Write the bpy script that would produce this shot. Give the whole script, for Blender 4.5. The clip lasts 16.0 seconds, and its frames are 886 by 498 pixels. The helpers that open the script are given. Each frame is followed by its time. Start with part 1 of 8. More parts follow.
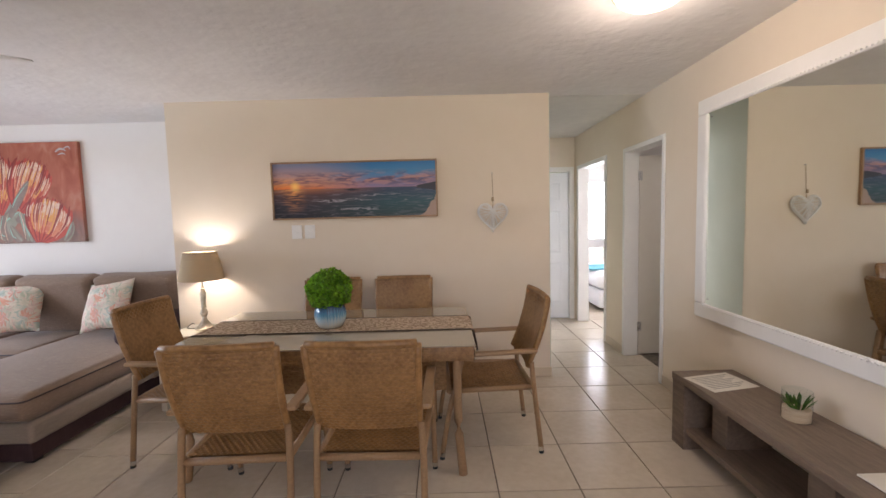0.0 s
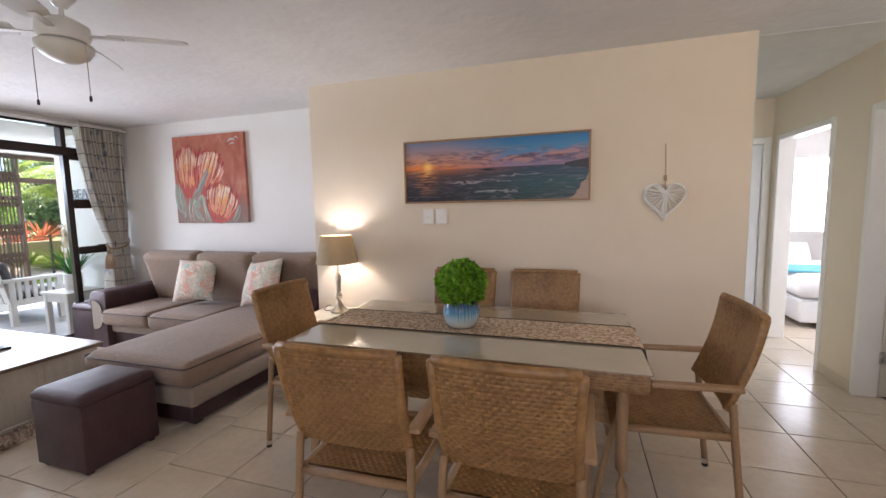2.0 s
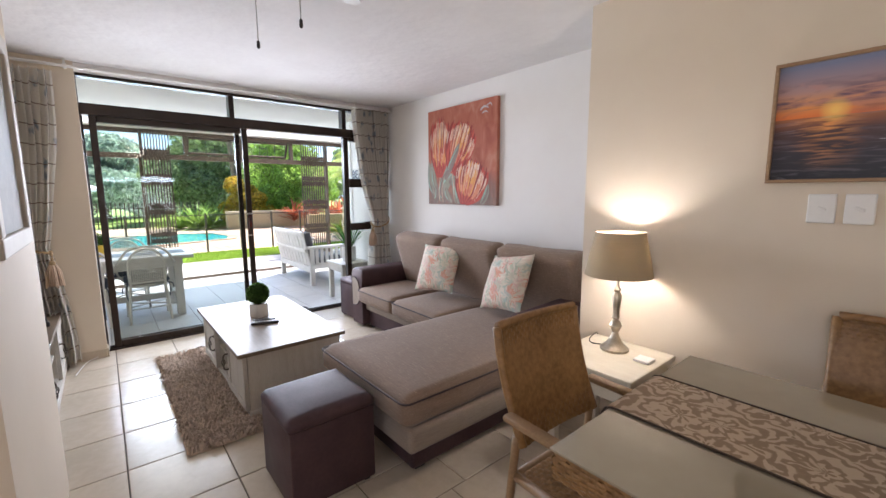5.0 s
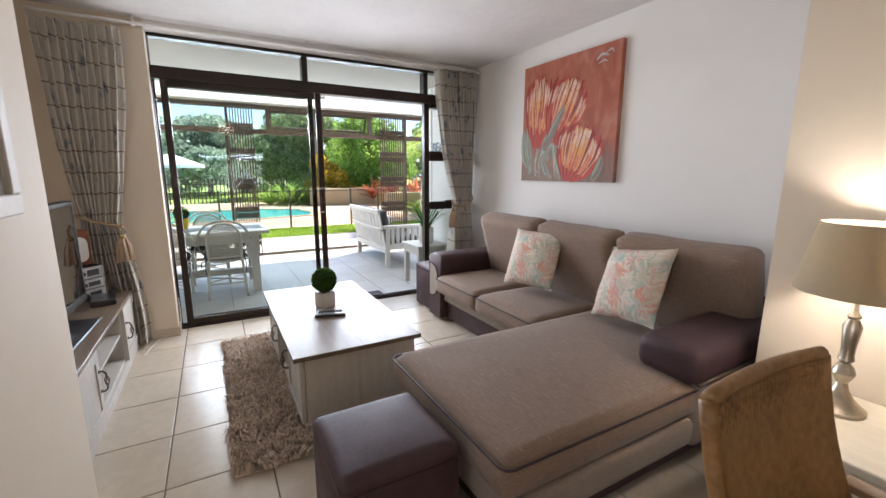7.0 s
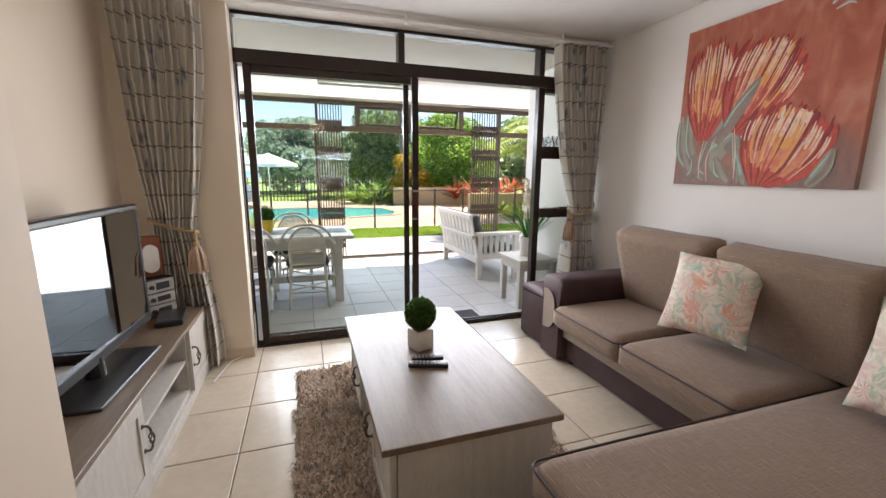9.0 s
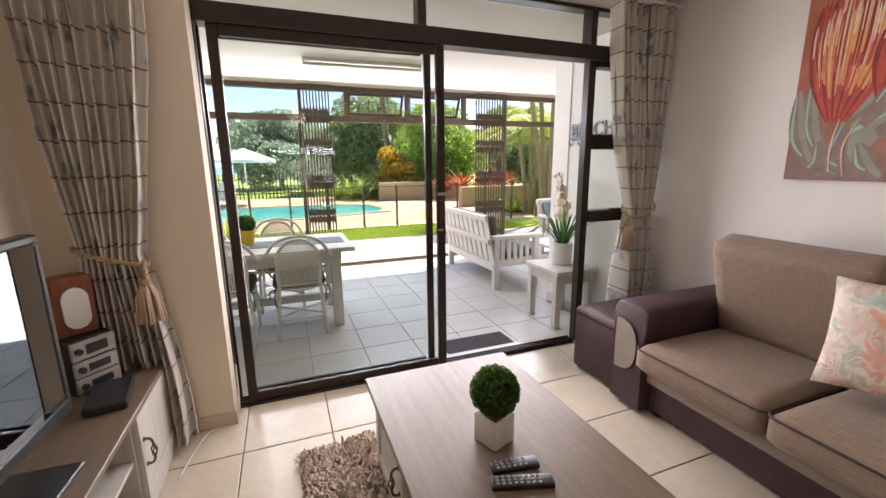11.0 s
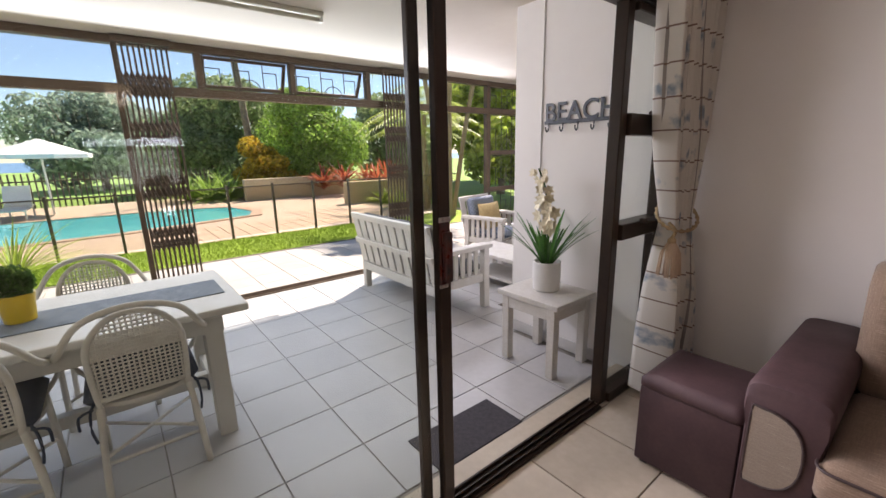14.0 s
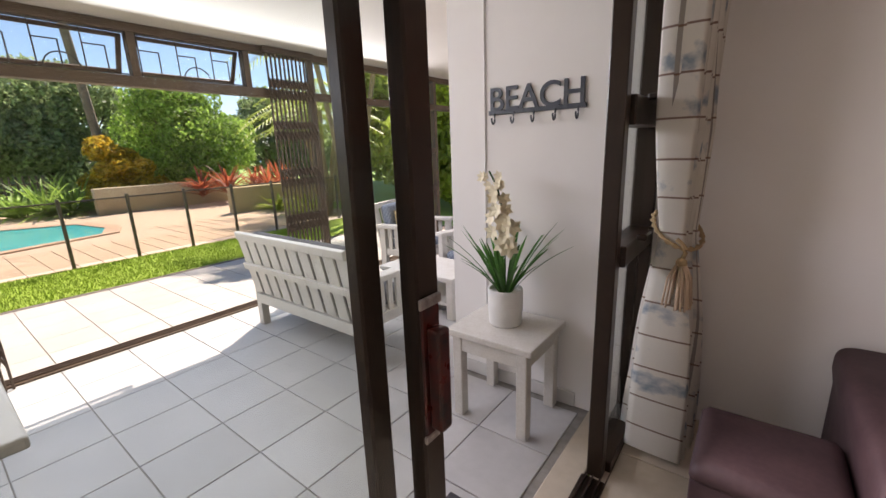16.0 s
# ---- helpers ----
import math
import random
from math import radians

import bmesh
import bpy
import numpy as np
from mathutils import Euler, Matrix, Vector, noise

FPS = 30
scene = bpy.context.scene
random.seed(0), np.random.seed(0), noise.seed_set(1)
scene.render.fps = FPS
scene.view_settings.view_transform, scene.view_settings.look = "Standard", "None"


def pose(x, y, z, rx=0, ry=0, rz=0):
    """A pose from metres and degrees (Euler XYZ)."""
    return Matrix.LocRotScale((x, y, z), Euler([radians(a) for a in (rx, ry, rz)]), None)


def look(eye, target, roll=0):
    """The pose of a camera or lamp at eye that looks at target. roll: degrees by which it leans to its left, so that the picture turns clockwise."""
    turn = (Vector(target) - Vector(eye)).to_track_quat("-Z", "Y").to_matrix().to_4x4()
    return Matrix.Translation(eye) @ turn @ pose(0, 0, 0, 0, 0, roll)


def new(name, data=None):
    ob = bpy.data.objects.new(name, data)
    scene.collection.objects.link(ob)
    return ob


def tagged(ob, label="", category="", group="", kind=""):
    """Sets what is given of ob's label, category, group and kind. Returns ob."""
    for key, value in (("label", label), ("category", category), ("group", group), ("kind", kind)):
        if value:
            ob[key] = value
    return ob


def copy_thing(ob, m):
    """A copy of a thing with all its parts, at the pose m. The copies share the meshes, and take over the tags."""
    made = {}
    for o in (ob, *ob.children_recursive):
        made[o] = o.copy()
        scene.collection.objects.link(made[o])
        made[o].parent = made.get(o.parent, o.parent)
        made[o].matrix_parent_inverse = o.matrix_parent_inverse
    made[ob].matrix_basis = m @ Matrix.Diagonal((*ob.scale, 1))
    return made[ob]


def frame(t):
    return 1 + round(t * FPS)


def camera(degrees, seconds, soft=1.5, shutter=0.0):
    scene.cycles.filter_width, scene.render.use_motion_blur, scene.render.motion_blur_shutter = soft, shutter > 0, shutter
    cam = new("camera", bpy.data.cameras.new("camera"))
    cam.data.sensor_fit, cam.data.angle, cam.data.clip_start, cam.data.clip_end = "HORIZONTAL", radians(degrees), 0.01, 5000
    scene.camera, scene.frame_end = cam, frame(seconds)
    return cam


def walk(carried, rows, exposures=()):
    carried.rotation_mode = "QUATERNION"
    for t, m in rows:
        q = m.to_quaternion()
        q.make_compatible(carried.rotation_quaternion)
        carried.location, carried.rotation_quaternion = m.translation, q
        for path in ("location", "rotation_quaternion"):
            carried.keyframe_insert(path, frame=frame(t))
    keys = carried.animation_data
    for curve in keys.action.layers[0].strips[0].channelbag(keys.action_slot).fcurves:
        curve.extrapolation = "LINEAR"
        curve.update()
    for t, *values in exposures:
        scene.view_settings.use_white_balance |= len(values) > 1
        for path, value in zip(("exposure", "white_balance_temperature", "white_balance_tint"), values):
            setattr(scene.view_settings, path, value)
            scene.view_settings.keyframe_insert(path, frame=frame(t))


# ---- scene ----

cam = camera(94.5, 16.0)
PATH = [
    (0, (-0.006, -0.084, 1.433), (-0.006, 1.911, 1.282), -1.5),
    (0.5, (-0.058, -0.055, 1.43), (-0.157, 1.937, 1.283), -1.6),
    (1, (-0.101, 0.02, 1.425), (-0.345, 1.999, 1.267), -1.5),
    (1.5, (-0.116, 0.185, 1.423), (-0.536, 2.133, 1.246), -1.3),
    (2, (-0.148, 0.35, 1.416), (-0.756, 2.244, 1.214), -1.1),
    (2.5, (-0.252, 0.546, 1.415), (-1.06, 2.363, 1.197), -0.8),
    (3, (-0.37, 0.702, 1.423), (-1.372, 2.419, 1.2), -0.4),
    (3.5, (-0.476, 0.868, 1.423), (-1.658, 2.465, 1.197), -0.1),
    (4, (-0.598, 1.002, 1.418), (-1.932, 2.473, 1.18), 0.0),
    (4.5, (-0.803, 1.125, 1.42), (-2.249, 2.485, 1.172), -0.1),
    (4.7, (-0.869, 1.156, 1.421), (-2.351, 2.474, 1.163), -0.2),
    (6.8, (-1.499, 1.471, 1.359), (-3.189, 2.478, 0.999), 0.2),
    (7, (-1.557, 1.474, 1.359), (-3.273, 2.435, 0.992), 0.2),
    (7.5, (-1.725, 1.502, 1.357), (-3.505, 2.339, 0.992), 0.4),
    (8, (-1.939, 1.554, 1.352), (-3.766, 2.281, 0.989), 0.5),
    (8.5, (-2.164, 1.557, 1.352), (-4.016, 2.217, 0.985), 0.5),
    (9, (-2.358, 1.554, 1.359), (-4.222, 2.179, 0.989), 0.5),
    (9.2, (-2.427, 1.564, 1.366), (-4.289, 2.189, 0.988), 0.5),
    (11.3, (-3.343, 1.471, 1.405), (-5.162, 2.193, 0.99), -0.8),
    (11.5, (-3.442, 1.486, 1.419), (-5.254, 2.221, 0.997), -0.9),
    (12, (-3.701, 1.458, 1.408), (-5.482, 2.261, 0.979), -0.8),
    (12.5, (-3.948, 1.446, 1.411), (-5.683, 2.339, 0.973), -0.8),
    (13, (-4.189, 1.516, 1.401), (-5.869, 2.507, 0.956), -1.0),
    (13.5, (-4.375, 1.549, 1.389), (-5.982, 2.653, 0.944), -1.0),
    (14, (-4.602, 1.567, 1.421), (-6.123, 2.783, 0.963), -1.3),
    (14.5, (-4.79, 1.603, 1.434), (-6.212, 2.931, 0.973), -1.6),
    (15, (-4.986, 1.711, 1.434), (-6.305, 3.143, 0.974), -1.9),
    (15.5, (-5.151, 1.828, 1.423), (-6.386, 3.331, 0.958), -2.1),
    (16, (-5.277, 1.968, 1.427), (-6.464, 3.505, 0.95), -2.1),
]

EXPOSURES = [(0.0, 1.86, 6250, 21), (3.0, 1.84, 6050, 20), (4.5, 1.8, 6150, 20), (7.0, 1.6, 6350, 18), (9.0, 1.50, 6800, 20), (11.5, 1.44, 7250, 28), (12.5, 1.30, 7300, 30), (14.0, 1.0, 7100, 29), (16.0, 0.96, 7200, 29)]
walk(cam, [(t, look(eye, target, roll)) for t, eye, target, roll in PATH], EXPOSURES)

# daylight
SUN_EL, SUN_AZ = 51.0, 122.0          # height, and bearing of the sun counted from +x towards +y
world = bpy.data.worlds.new("sky")
scene.world = world
world.use_nodes = True
wn = world.node_tree
sky = wn.nodes.new("ShaderNodeTexSky")
sky.sky_type = "NISHITA"
sky.sun_disc = False
sky.ozone_density, sky.dust_density = 4.0, 0.0
sky.sun_elevation = radians(SUN_EL)
sky.sun_rotation = radians(90 - SUN_AZ)
wn.links.new(sky.outputs[0], wn.nodes["Background"].inputs[0])
wn.nodes["Background"].inputs[1].default_value = 0.095


def lamp(name, kind, energy, colour, m, **more):
    data = bpy.data.lights.new(name, kind)
    data.energy, data.color = energy, colour
    for key, value in more.items():
        if key == "size":
            data.size = value
        elif key == "size_y":
            data.shape, data.size_y = "RECTANGLE", value
        elif key == "radius":
            data.shadow_soft_size = value
        elif key == "angle":
            data.angle = radians(value)
    ob = new(name, data)
    ob.matrix_world = m
    return ob


_d = Vector((math.cos(radians(SUN_EL)) * math.cos(radians(SUN_AZ)), math.cos(radians(SUN_EL)) * math.sin(radians(SUN_AZ)), math.sin(radians(SUN_EL))))
lamp("sun", "SUN", 5.4, (1.0, 0.95, 0.87), look(_d * 50, (0, 0, 0)), angle=0.5)
# sky light that enters by the sliding door and by the open front of the veranda
lamp("door_daylight", "AREA", 15, (0.90, 0.95, 1.0), look((-5.60, 2.30, 1.10), (-3.0, 1.6, 1.12)), size=2.2, size_y=1.2)
lamp("veranda_daylight", "AREA", 78, (0.75, 0.88, 1.0), look((-9.12, 3.2, 2.1), (-5.6, 3.2, 0.9)), size=6.0, size_y=0.4)
# dining ceiling light and table lamp bulbs
lamp("dining_bulb", "POINT", 3.4, (1.0, 0.84, 0.66), Matrix.Translation((0.99, 1.88, 2.33)), radius=0.16)
lamp("table_lamp_bulb", "POINT", 2.8, (1.0, 0.97, 0.90), Matrix.Translation((-2.02, 3.30, 1.115)), radius=0.035)
# fill added behind the camera to lift the dining area; its opening is unseen
lamp("added_back_fill", "AREA", 22, (0.97, 0.97, 0.98), look((0.1, -3.24, 1.55), (-0.4, 2.0, 1.1)), size=2.6, size_y=1.5)
# fill added to brighten the side room, which has no window built
lamp("side_room_fill", "AREA", 3.0, (1.0, 0.96, 0.9), look((3.3, 3.06, 1.5), (2.7, 4.2, 1.1)), size=0.9, size_y=0.9)
lamp("bedroom_daylight", "AREA", 20, (0.92, 0.96, 1.0), look((3.6, 6.0, 1.5), (1.8, 5.4, 1.0)), size=1.2, size_y=1.2)

# ---- materials ----
def surface(name, base, second=None, scale=6.0, rough=0.5, metal=0.0, bump=0.0, bump_scale=60.0, fine=0.25, stretch=(1, 1, 1),
            rough_var=0.1, coat=0.0, vary=0.0, local=False, detail=5.0, sharp=(0.35, 0.65), trans=0.0, sheen=0.0, bump_dist=0.01):
    """A procedural surface: two colours mixed by coarse and fine noise, uneven gloss and fine relief."""
    m = bpy.data.materials.new(name)
    m.use_nodes = True
    nt = m.node_tree
    N, L = nt.nodes, nt.links
    p = N["Principled BSDF"]
    second = second or tuple(c * 0.82 for c in base)
    if local:
        co = N.new("ShaderNodeTexCoord").outputs["Object"]
    else:
        co = N.new("ShaderNodeNewGeometry").outputs["Position"]
    mp = N.new("ShaderNodeMapping")
    mp.inputs["Scale"].default_value = stretch
    L.new(co, mp.inputs["Vector"])
    if vary:
        oi = N.new("ShaderNodeObjectInfo")
        mul = N.new("ShaderNodeMath")
        mul.operation = "MULTIPLY"
        mul.inputs[1].default_value = 37.0
        L.new(oi.outputs["Random"], mul.inputs[0])
        cmb = N.new("ShaderNodeCombineXYZ")
        L.new(mul.outputs[0], cmb.inputs[0])
        L.new(mul.outputs[0], cmb.inputs[2])
        L.new(cmb.outputs[0], mp.inputs["Location"])
    n1 = N.new("ShaderNodeTexNoise")
    n1.inputs["Scale"].default_value, n1.inputs["Detail"].default_value = scale, detail
    n2 = N.new("ShaderNodeTexNoise")
    n2.inputs["Scale"].default_value, n2.inputs["Detail"].default_value = scale * 9, 4.0
    L.new(mp.outputs[0], n1.inputs["Vector"])
    L.new(mp.outputs[0], n2.inputs["Vector"])
    blend = N.new("ShaderNodeMix")
    blend.inputs[0].default_value = fine
    L.new(n1.outputs[0], blend.inputs[2])
    L.new(n2.outputs[0], blend.inputs[3])
    rng = N.new("ShaderNodeMapRange")
    rng.inputs[1].default_value, rng.inputs[2].default_value = sharp
    L.new(blend.outputs[0], rng.inputs[0])
    col = N.new("ShaderNodeMix")
    col.data_type = "RGBA"
    col.inputs[6].default_value, col.inputs[7].default_value = (*base, 1), (*second, 1)
    L.new(rng.outputs[0], col.inputs[0])
    out = col.outputs[2]
    if vary:
        hsv = N.new("ShaderNodeHueSaturation")
        vr = N.new("ShaderNodeMapRange")
        vr.inputs[3].default_value, vr.inputs[4].default_value = 1 - vary, 1 + vary
        L.new(oi.outputs["Random"], vr.inputs[0])
        L.new(vr.outputs[0], hsv.inputs["Value"])
        L.new(out, hsv.inputs["Color"])
        out = hsv.outputs[0]
    L.new(out, p.inputs["Base Color"])
    rr = N.new("ShaderNodeMapRange")
    rr.inputs[3].default_value, rr.inputs[4].default_value = max(rough - rough_var, 0.02), min(rough + rough_var, 1)
    L.new(n1.outputs[0], rr.inputs[0])
    L.new(rr.outputs[0], p.inputs["Roughness"])
    p.inputs["Metallic"].default_value = metal
    p.inputs["Coat Weight"].default_value = coat
    p.inputs["Sheen Weight"].default_value = sheen
    if bump:
        n3 = N.new("ShaderNodeTexNoise")
        n3.inputs["Scale"].default_value, n3.inputs["Detail"].default_value = bump_scale, 3.0
        L.new(mp.outputs[0], n3.inputs["Vector"])
        b = N.new("ShaderNodeBump")
        b.inputs["Strength"].default_value, b.inputs["Distance"].default_value = bump, bump_dist
        L.new(n3.outputs[0], b.inputs["Height"])
        L.new(b.outputs[0], p.inputs["Normal"])
    return m


def emitter(name, colour, strength):
    m = bpy.data.materials.new(name)
    m.use_nodes = True
    p = m.node_tree.nodes["Principled BSDF"]
    p.inputs["Base Color"].default_value = (*colour, 1)
    p.inputs["Emission Color"].default_value = (*colour, 1)
    p.inputs["Emission Strength"].default_value = strength
    return m


def glass(name, colour=(0.96, 0.98, 0.97), rough=0.0, thin=True):
    m = bpy.data.materials.new(name)
    m.use_nodes = True
    nt = m.node_tree
    for n in list(nt.nodes):
        nt.nodes.remove(n)
    o = nt.nodes.new("ShaderNodeOutputMaterial")
    t = nt.nodes.new("ShaderNodeBsdfTransparent" if rough == 0 else "ShaderNodeBsdfTranslucent")
    t.inputs[0].default_value = (*colour, 1)
    g = nt.nodes.new("ShaderNodeBsdfGlossy")
    g.inputs["Roughness"].default_value = rough
    lw = nt.nodes.new("ShaderNodeLayerWeight")
    pw = nt.nodes.new("ShaderNodeMath")
    pw.operation = "POWER"
    pw.inputs[1].default_value = 4.0
    nt.links.new(lw.outputs["Facing"], pw.inputs[0])
    f = nt.nodes.new("ShaderNodeMapRange")
    f.inputs[3].default_value, f.inputs[4].default_value = 0.010, 0.5
    nt.links.new(pw.outputs[0], f.inputs[0])
    x = nt.nodes.new("ShaderNodeMixShader")
    nt.links.new(f.outputs[0], x.inputs[0])
    nt.links.new(t.outputs[0], x.inputs[1])
    nt.links.new(g.outputs[0], x.inputs[2])
    nt.links.new(x.outputs[0], o.inputs[0])
    return m


def tuned(m, noise_scale=None, **inputs):
    p = m.node_tree.nodes["Principled BSDF"]
    for key, value in inputs.items():
        p.inputs[key.replace("_", " ")].default_value = value
    return m


WALL_CREAM = surface("cream_wall_paint", (0.74, 0.64, 0.51), (0.71, 0.605, 0.475), 1.2, 0.75, bump=0.12, bump_scale=180, bump_dist=0.003)
WALL_GREEN = surface("pale_green_wall_paint", (0.63, 0.66, 0.56), (0.60, 0.63, 0.53), 1.2, 0.75, bump=0.12, bump_scale=180, bump_dist=0.003)
WALL_WHITE = surface("white_wall_paint", (0.80, 0.77, 0.735), (0.77, 0.735, 0.70), 1.2, 0.75, bump=0.12, bump_scale=180, bump_dist=0.003)
VERANDA_WHITE = surface("veranda_white_paint", (0.82, 0.80, 0.77), (0.79, 0.765, 0.735), 1.0, 0.7, bump=0.1, bump_scale=120, bump_dist=0.003)
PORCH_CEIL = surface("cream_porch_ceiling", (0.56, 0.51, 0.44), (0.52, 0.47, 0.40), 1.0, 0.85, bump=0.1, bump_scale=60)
STIPPLE = surface("stippled_ceiling", (0.80, 0.78, 0.76), (0.74, 0.715, 0.695), 2.2, 0.85, bump=0.42, bump_scale=13, bump_dist=0.014)
PLAIN_CEIL = surface("plain_ceiling", (0.80, 0.775, 0.73), None, 1.0, 0.85, bump=0.1, bump_scale=60)
TILE = surface("glazed_cream_tile", (0.60, 0.52, 0.415), (0.50, 0.425, 0.33), 2.6, 0.22, rough_var=0.08, vary=0.05, fine=0.35, bump=0.03, bump_scale=25)
TILE_OUT = surface("glazed_pale_tile", (0.48, 0.468, 0.455), (0.42, 0.408, 0.395), 2.6, 0.36, rough_var=0.08, vary=0.05, fine=0.35, bump=0.03, bump_scale=25)
tuned(TILE, Specular_IOR_Level=0.32)
tuned(TILE_OUT, Specular_IOR_Level=0.22)
GROUT = surface("grey_grout", (0.16, 0.13, 0.10), (0.10, 0.08, 0.06), 20, 0.9)
GROUT_OUT = surface("pale_grout", (0.30, 0.28, 0.25), (0.22, 0.20, 0.18), 20, 0.9)
SKIRT = surface("tile_skirting", (0.62, 0.52, 0.39), (0.56, 0.46, 0.34), 3, 0.35)
TRIM = surface("white_gloss_trim", (0.80, 0.78, 0.74), (0.76, 0.74, 0.70), 4, 0.4, bump=0.05, bump_scale=40)
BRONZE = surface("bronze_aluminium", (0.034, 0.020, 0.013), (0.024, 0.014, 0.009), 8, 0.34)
# lighter copy of BRONZE with sunlight put into the colour, for the veranda front
BRONZE_SUNLIT = surface("bronze_frame_sunlit", (0.13, 0.085, 0.055), (0.10, 0.065, 0.042), 8, 0.45, metal=0.2)
tuned(BRONZE, Specular_IOR_Level=0.3)
PANE = glass("clear_glass")
SMOKED = glass("smoked_glass", (0.91, 0.88, 0.83))
MIRROR = surface("mirror_silver", (0.86, 0.88, 0.84), (0.85, 0.87, 0.83), 1, 0.015, metal=1.0, rough_var=0.005)

# ---- mesh tools ----
def box(bm, x0, y0, z0, x1, y1, z1, bevel=0.0, seg=1, m=None):
    vs = [bm.verts.new((x, y, z)) for x in (x0, x1) for y in (y0, y1) for z in (z0, z1)]
    fs = [bm.faces.new([vs[i] for i in q]) for q in ((0, 1, 3, 2), (4, 6, 7, 5), (0, 4, 5, 1), (2, 3, 7, 6), (0, 2, 6, 4), (1, 5, 7, 3))]
    if bevel:
        es = list({e for f in fs for e in f.edges})
        r = bmesh.ops.bevel(bm, geom=es, offset=bevel, segments=seg, affect="EDGES", profile=0.5)
        vs = list({v for f in r["faces"] for v in f.verts} | {v for v in vs if v.is_valid})
    if m is not None:
        bmesh.ops.transform(bm, matrix=m, verts=vs)
    return vs


def rod(bm, a, b, r0, r1=None, seg=10, cap=True):
    a, b = Vector(a), Vector(b)
    r1 = r0 if r1 is None else r1
    q = (b - a).to_track_quat("Z", "Y").to_matrix()
    rings = []
    for c, r in ((a, r0), (b, r1)):
        rings.append([bm.verts.new(c + q @ Vector((r * math.cos(2 * math.pi * k / seg), r * math.sin(2 * math.pi * k / seg), 0))) for k in range(seg)])
    for k in range(seg):
        bm.faces.new((rings[0][k], rings[0][(k + 1) % seg], rings[1][(k + 1) % seg], rings[1][k]))
    if cap:
        bm.faces.new(list(reversed(rings[0])))
        bm.faces.new(rings[1])
    return rings[0] + rings[1]


def lathe(bm, profile, seg=20, at=(0, 0, 0), cap=True):
    """A turned body from (radius, height) pairs."""
    rings = [[bm.verts.new((at[0] + r * math.cos(2 * math.pi * k / seg), at[1] + r * math.sin(2 * math.pi * k / seg), at[2] + z)) for k in range(seg)] for r, z in profile]
    for a, b in zip(rings, rings[1:]):
        for k in range(seg):
            bm.faces.new((a[k], a[(k + 1) % seg], b[(k + 1) % seg], b[k]))
    if cap:
        bm.faces.new(list(reversed(rings[0])))
        bm.faces.new(rings[-1])
    return [v for r in rings for v in r]


def smooth_path(pts, n=6):
    """Catmull-Rom points through pts."""
    pts = [Vector(p) for p in pts]
    out = []
    for i in range(len(pts) - 1):
        p0, p1, p2, p3 = pts[max(i - 1, 0)], pts[i], pts[i + 1], pts[min(i + 2, len(pts) - 1)]
        for k in range(n):
            t = k / n
            out.append(0.5 * ((2 * p1) + (p2 - p0) * t + (2 * p0 - 5 * p1 + 4 * p2 - p3) * t * t + (3 * p1 - p0 - 3 * p2 + p3) * t ** 3))
    return out + [pts[-1]]


def tube(bm, pts, r, seg=8, cap=True):
    """A round bar along pts; r is one radius or one for each point."""
    pts = [Vector(p) for p in pts]
    rings, up = [], Vector((0, 0, 1))
    for i, p in enumerate(pts):
        d = (pts[min(i + 1, len(pts) - 1)] - pts[max(i - 1, 0)]).normalized()
        side = d.cross(up)
        if side.length < 0.05:
            side = d.cross(Vector((0, 1, 0)))
        side.normalize()
        over = side.cross(d)
        rr = r[i] if isinstance(r, (list, tuple)) else r
        rings.append([bm.verts.new(p + rr * (math.cos(2 * math.pi * k / seg) * side + math.sin(2 * math.pi * k / seg) * over)) for k in range(seg)])
    for a, b in zip(rings, rings[1:]):
        for k in range(seg):
            bm.faces.new((a[k], b[k], b[(k + 1) % seg], a[(k + 1) % seg]))
    if cap:
        bm.faces.new(rings[0])
        bm.faces.new(list(reversed(rings[-1])))


def mesh_of(name, bm, material, smooth=False, fix=True):
    if fix:
        bmesh.ops.recalc_face_normals(bm, faces=bm.faces)
    me = bpy.data.meshes.new(name)
    bm.to_mesh(me)
    bm.free()
    for mt in (material if isinstance(material, (list, tuple)) else [material]):
        me.materials.append(mt)
    if smooth:
        me.polygons.foreach_set("use_smooth", [True] * len(me.polygons))
        if smooth != "all":
            me.set_sharp_from_angle(angle=radians(40))
    return me


def part(name, bm, material, parent, label="", smooth=False, m=None):
    """One mesh object under a thing or under a part."""
    ob = new(name, mesh_of(name, bm, material, smooth))
    ob.parent = parent
    if m is not None:
        ob.matrix_basis = m
    return tagged(ob, label)


def solid(name, bm, material, label, category, smooth=False, group="", kind=""):
    """A thing that is a single mesh."""
    return tagged(new(name, mesh_of(name, bm, material, smooth)), label, category, group, kind)


def thing(name, label, category, m=None, group="", kind=""):
    ob = new(name)
    ob.empty_display_size = 0.05
    if m is not None:
        ob.matrix_basis = m
    return tagged(ob, label, category, group, kind)


def cube(*a, **k):
    bm = bmesh.new()
    box(bm, *a, **k)
    return bm


def piece(name, me, parent, x, y, z, rz=0.0):
    ob = new(name, me)
    ob.parent = parent
    ob.matrix_basis = pose(x, y, z, 0, 0, rz)
    return ob

# ---- the large structure ----
CEIL, PFL, PCEIL = 2.47, -0.085, 2.45
WALL_Y, LIV_Y, WIN_X, RIGHT_X, OUT_X = 3.48, 4.11, -5.70, 1.80, -9.31


def wall(name, boxes, material, label):
    bm = bmesh.new()
    for b in boxes:
        box(bm, *b)
    return solid(name, bm, material, label, "wall", kind="structure")


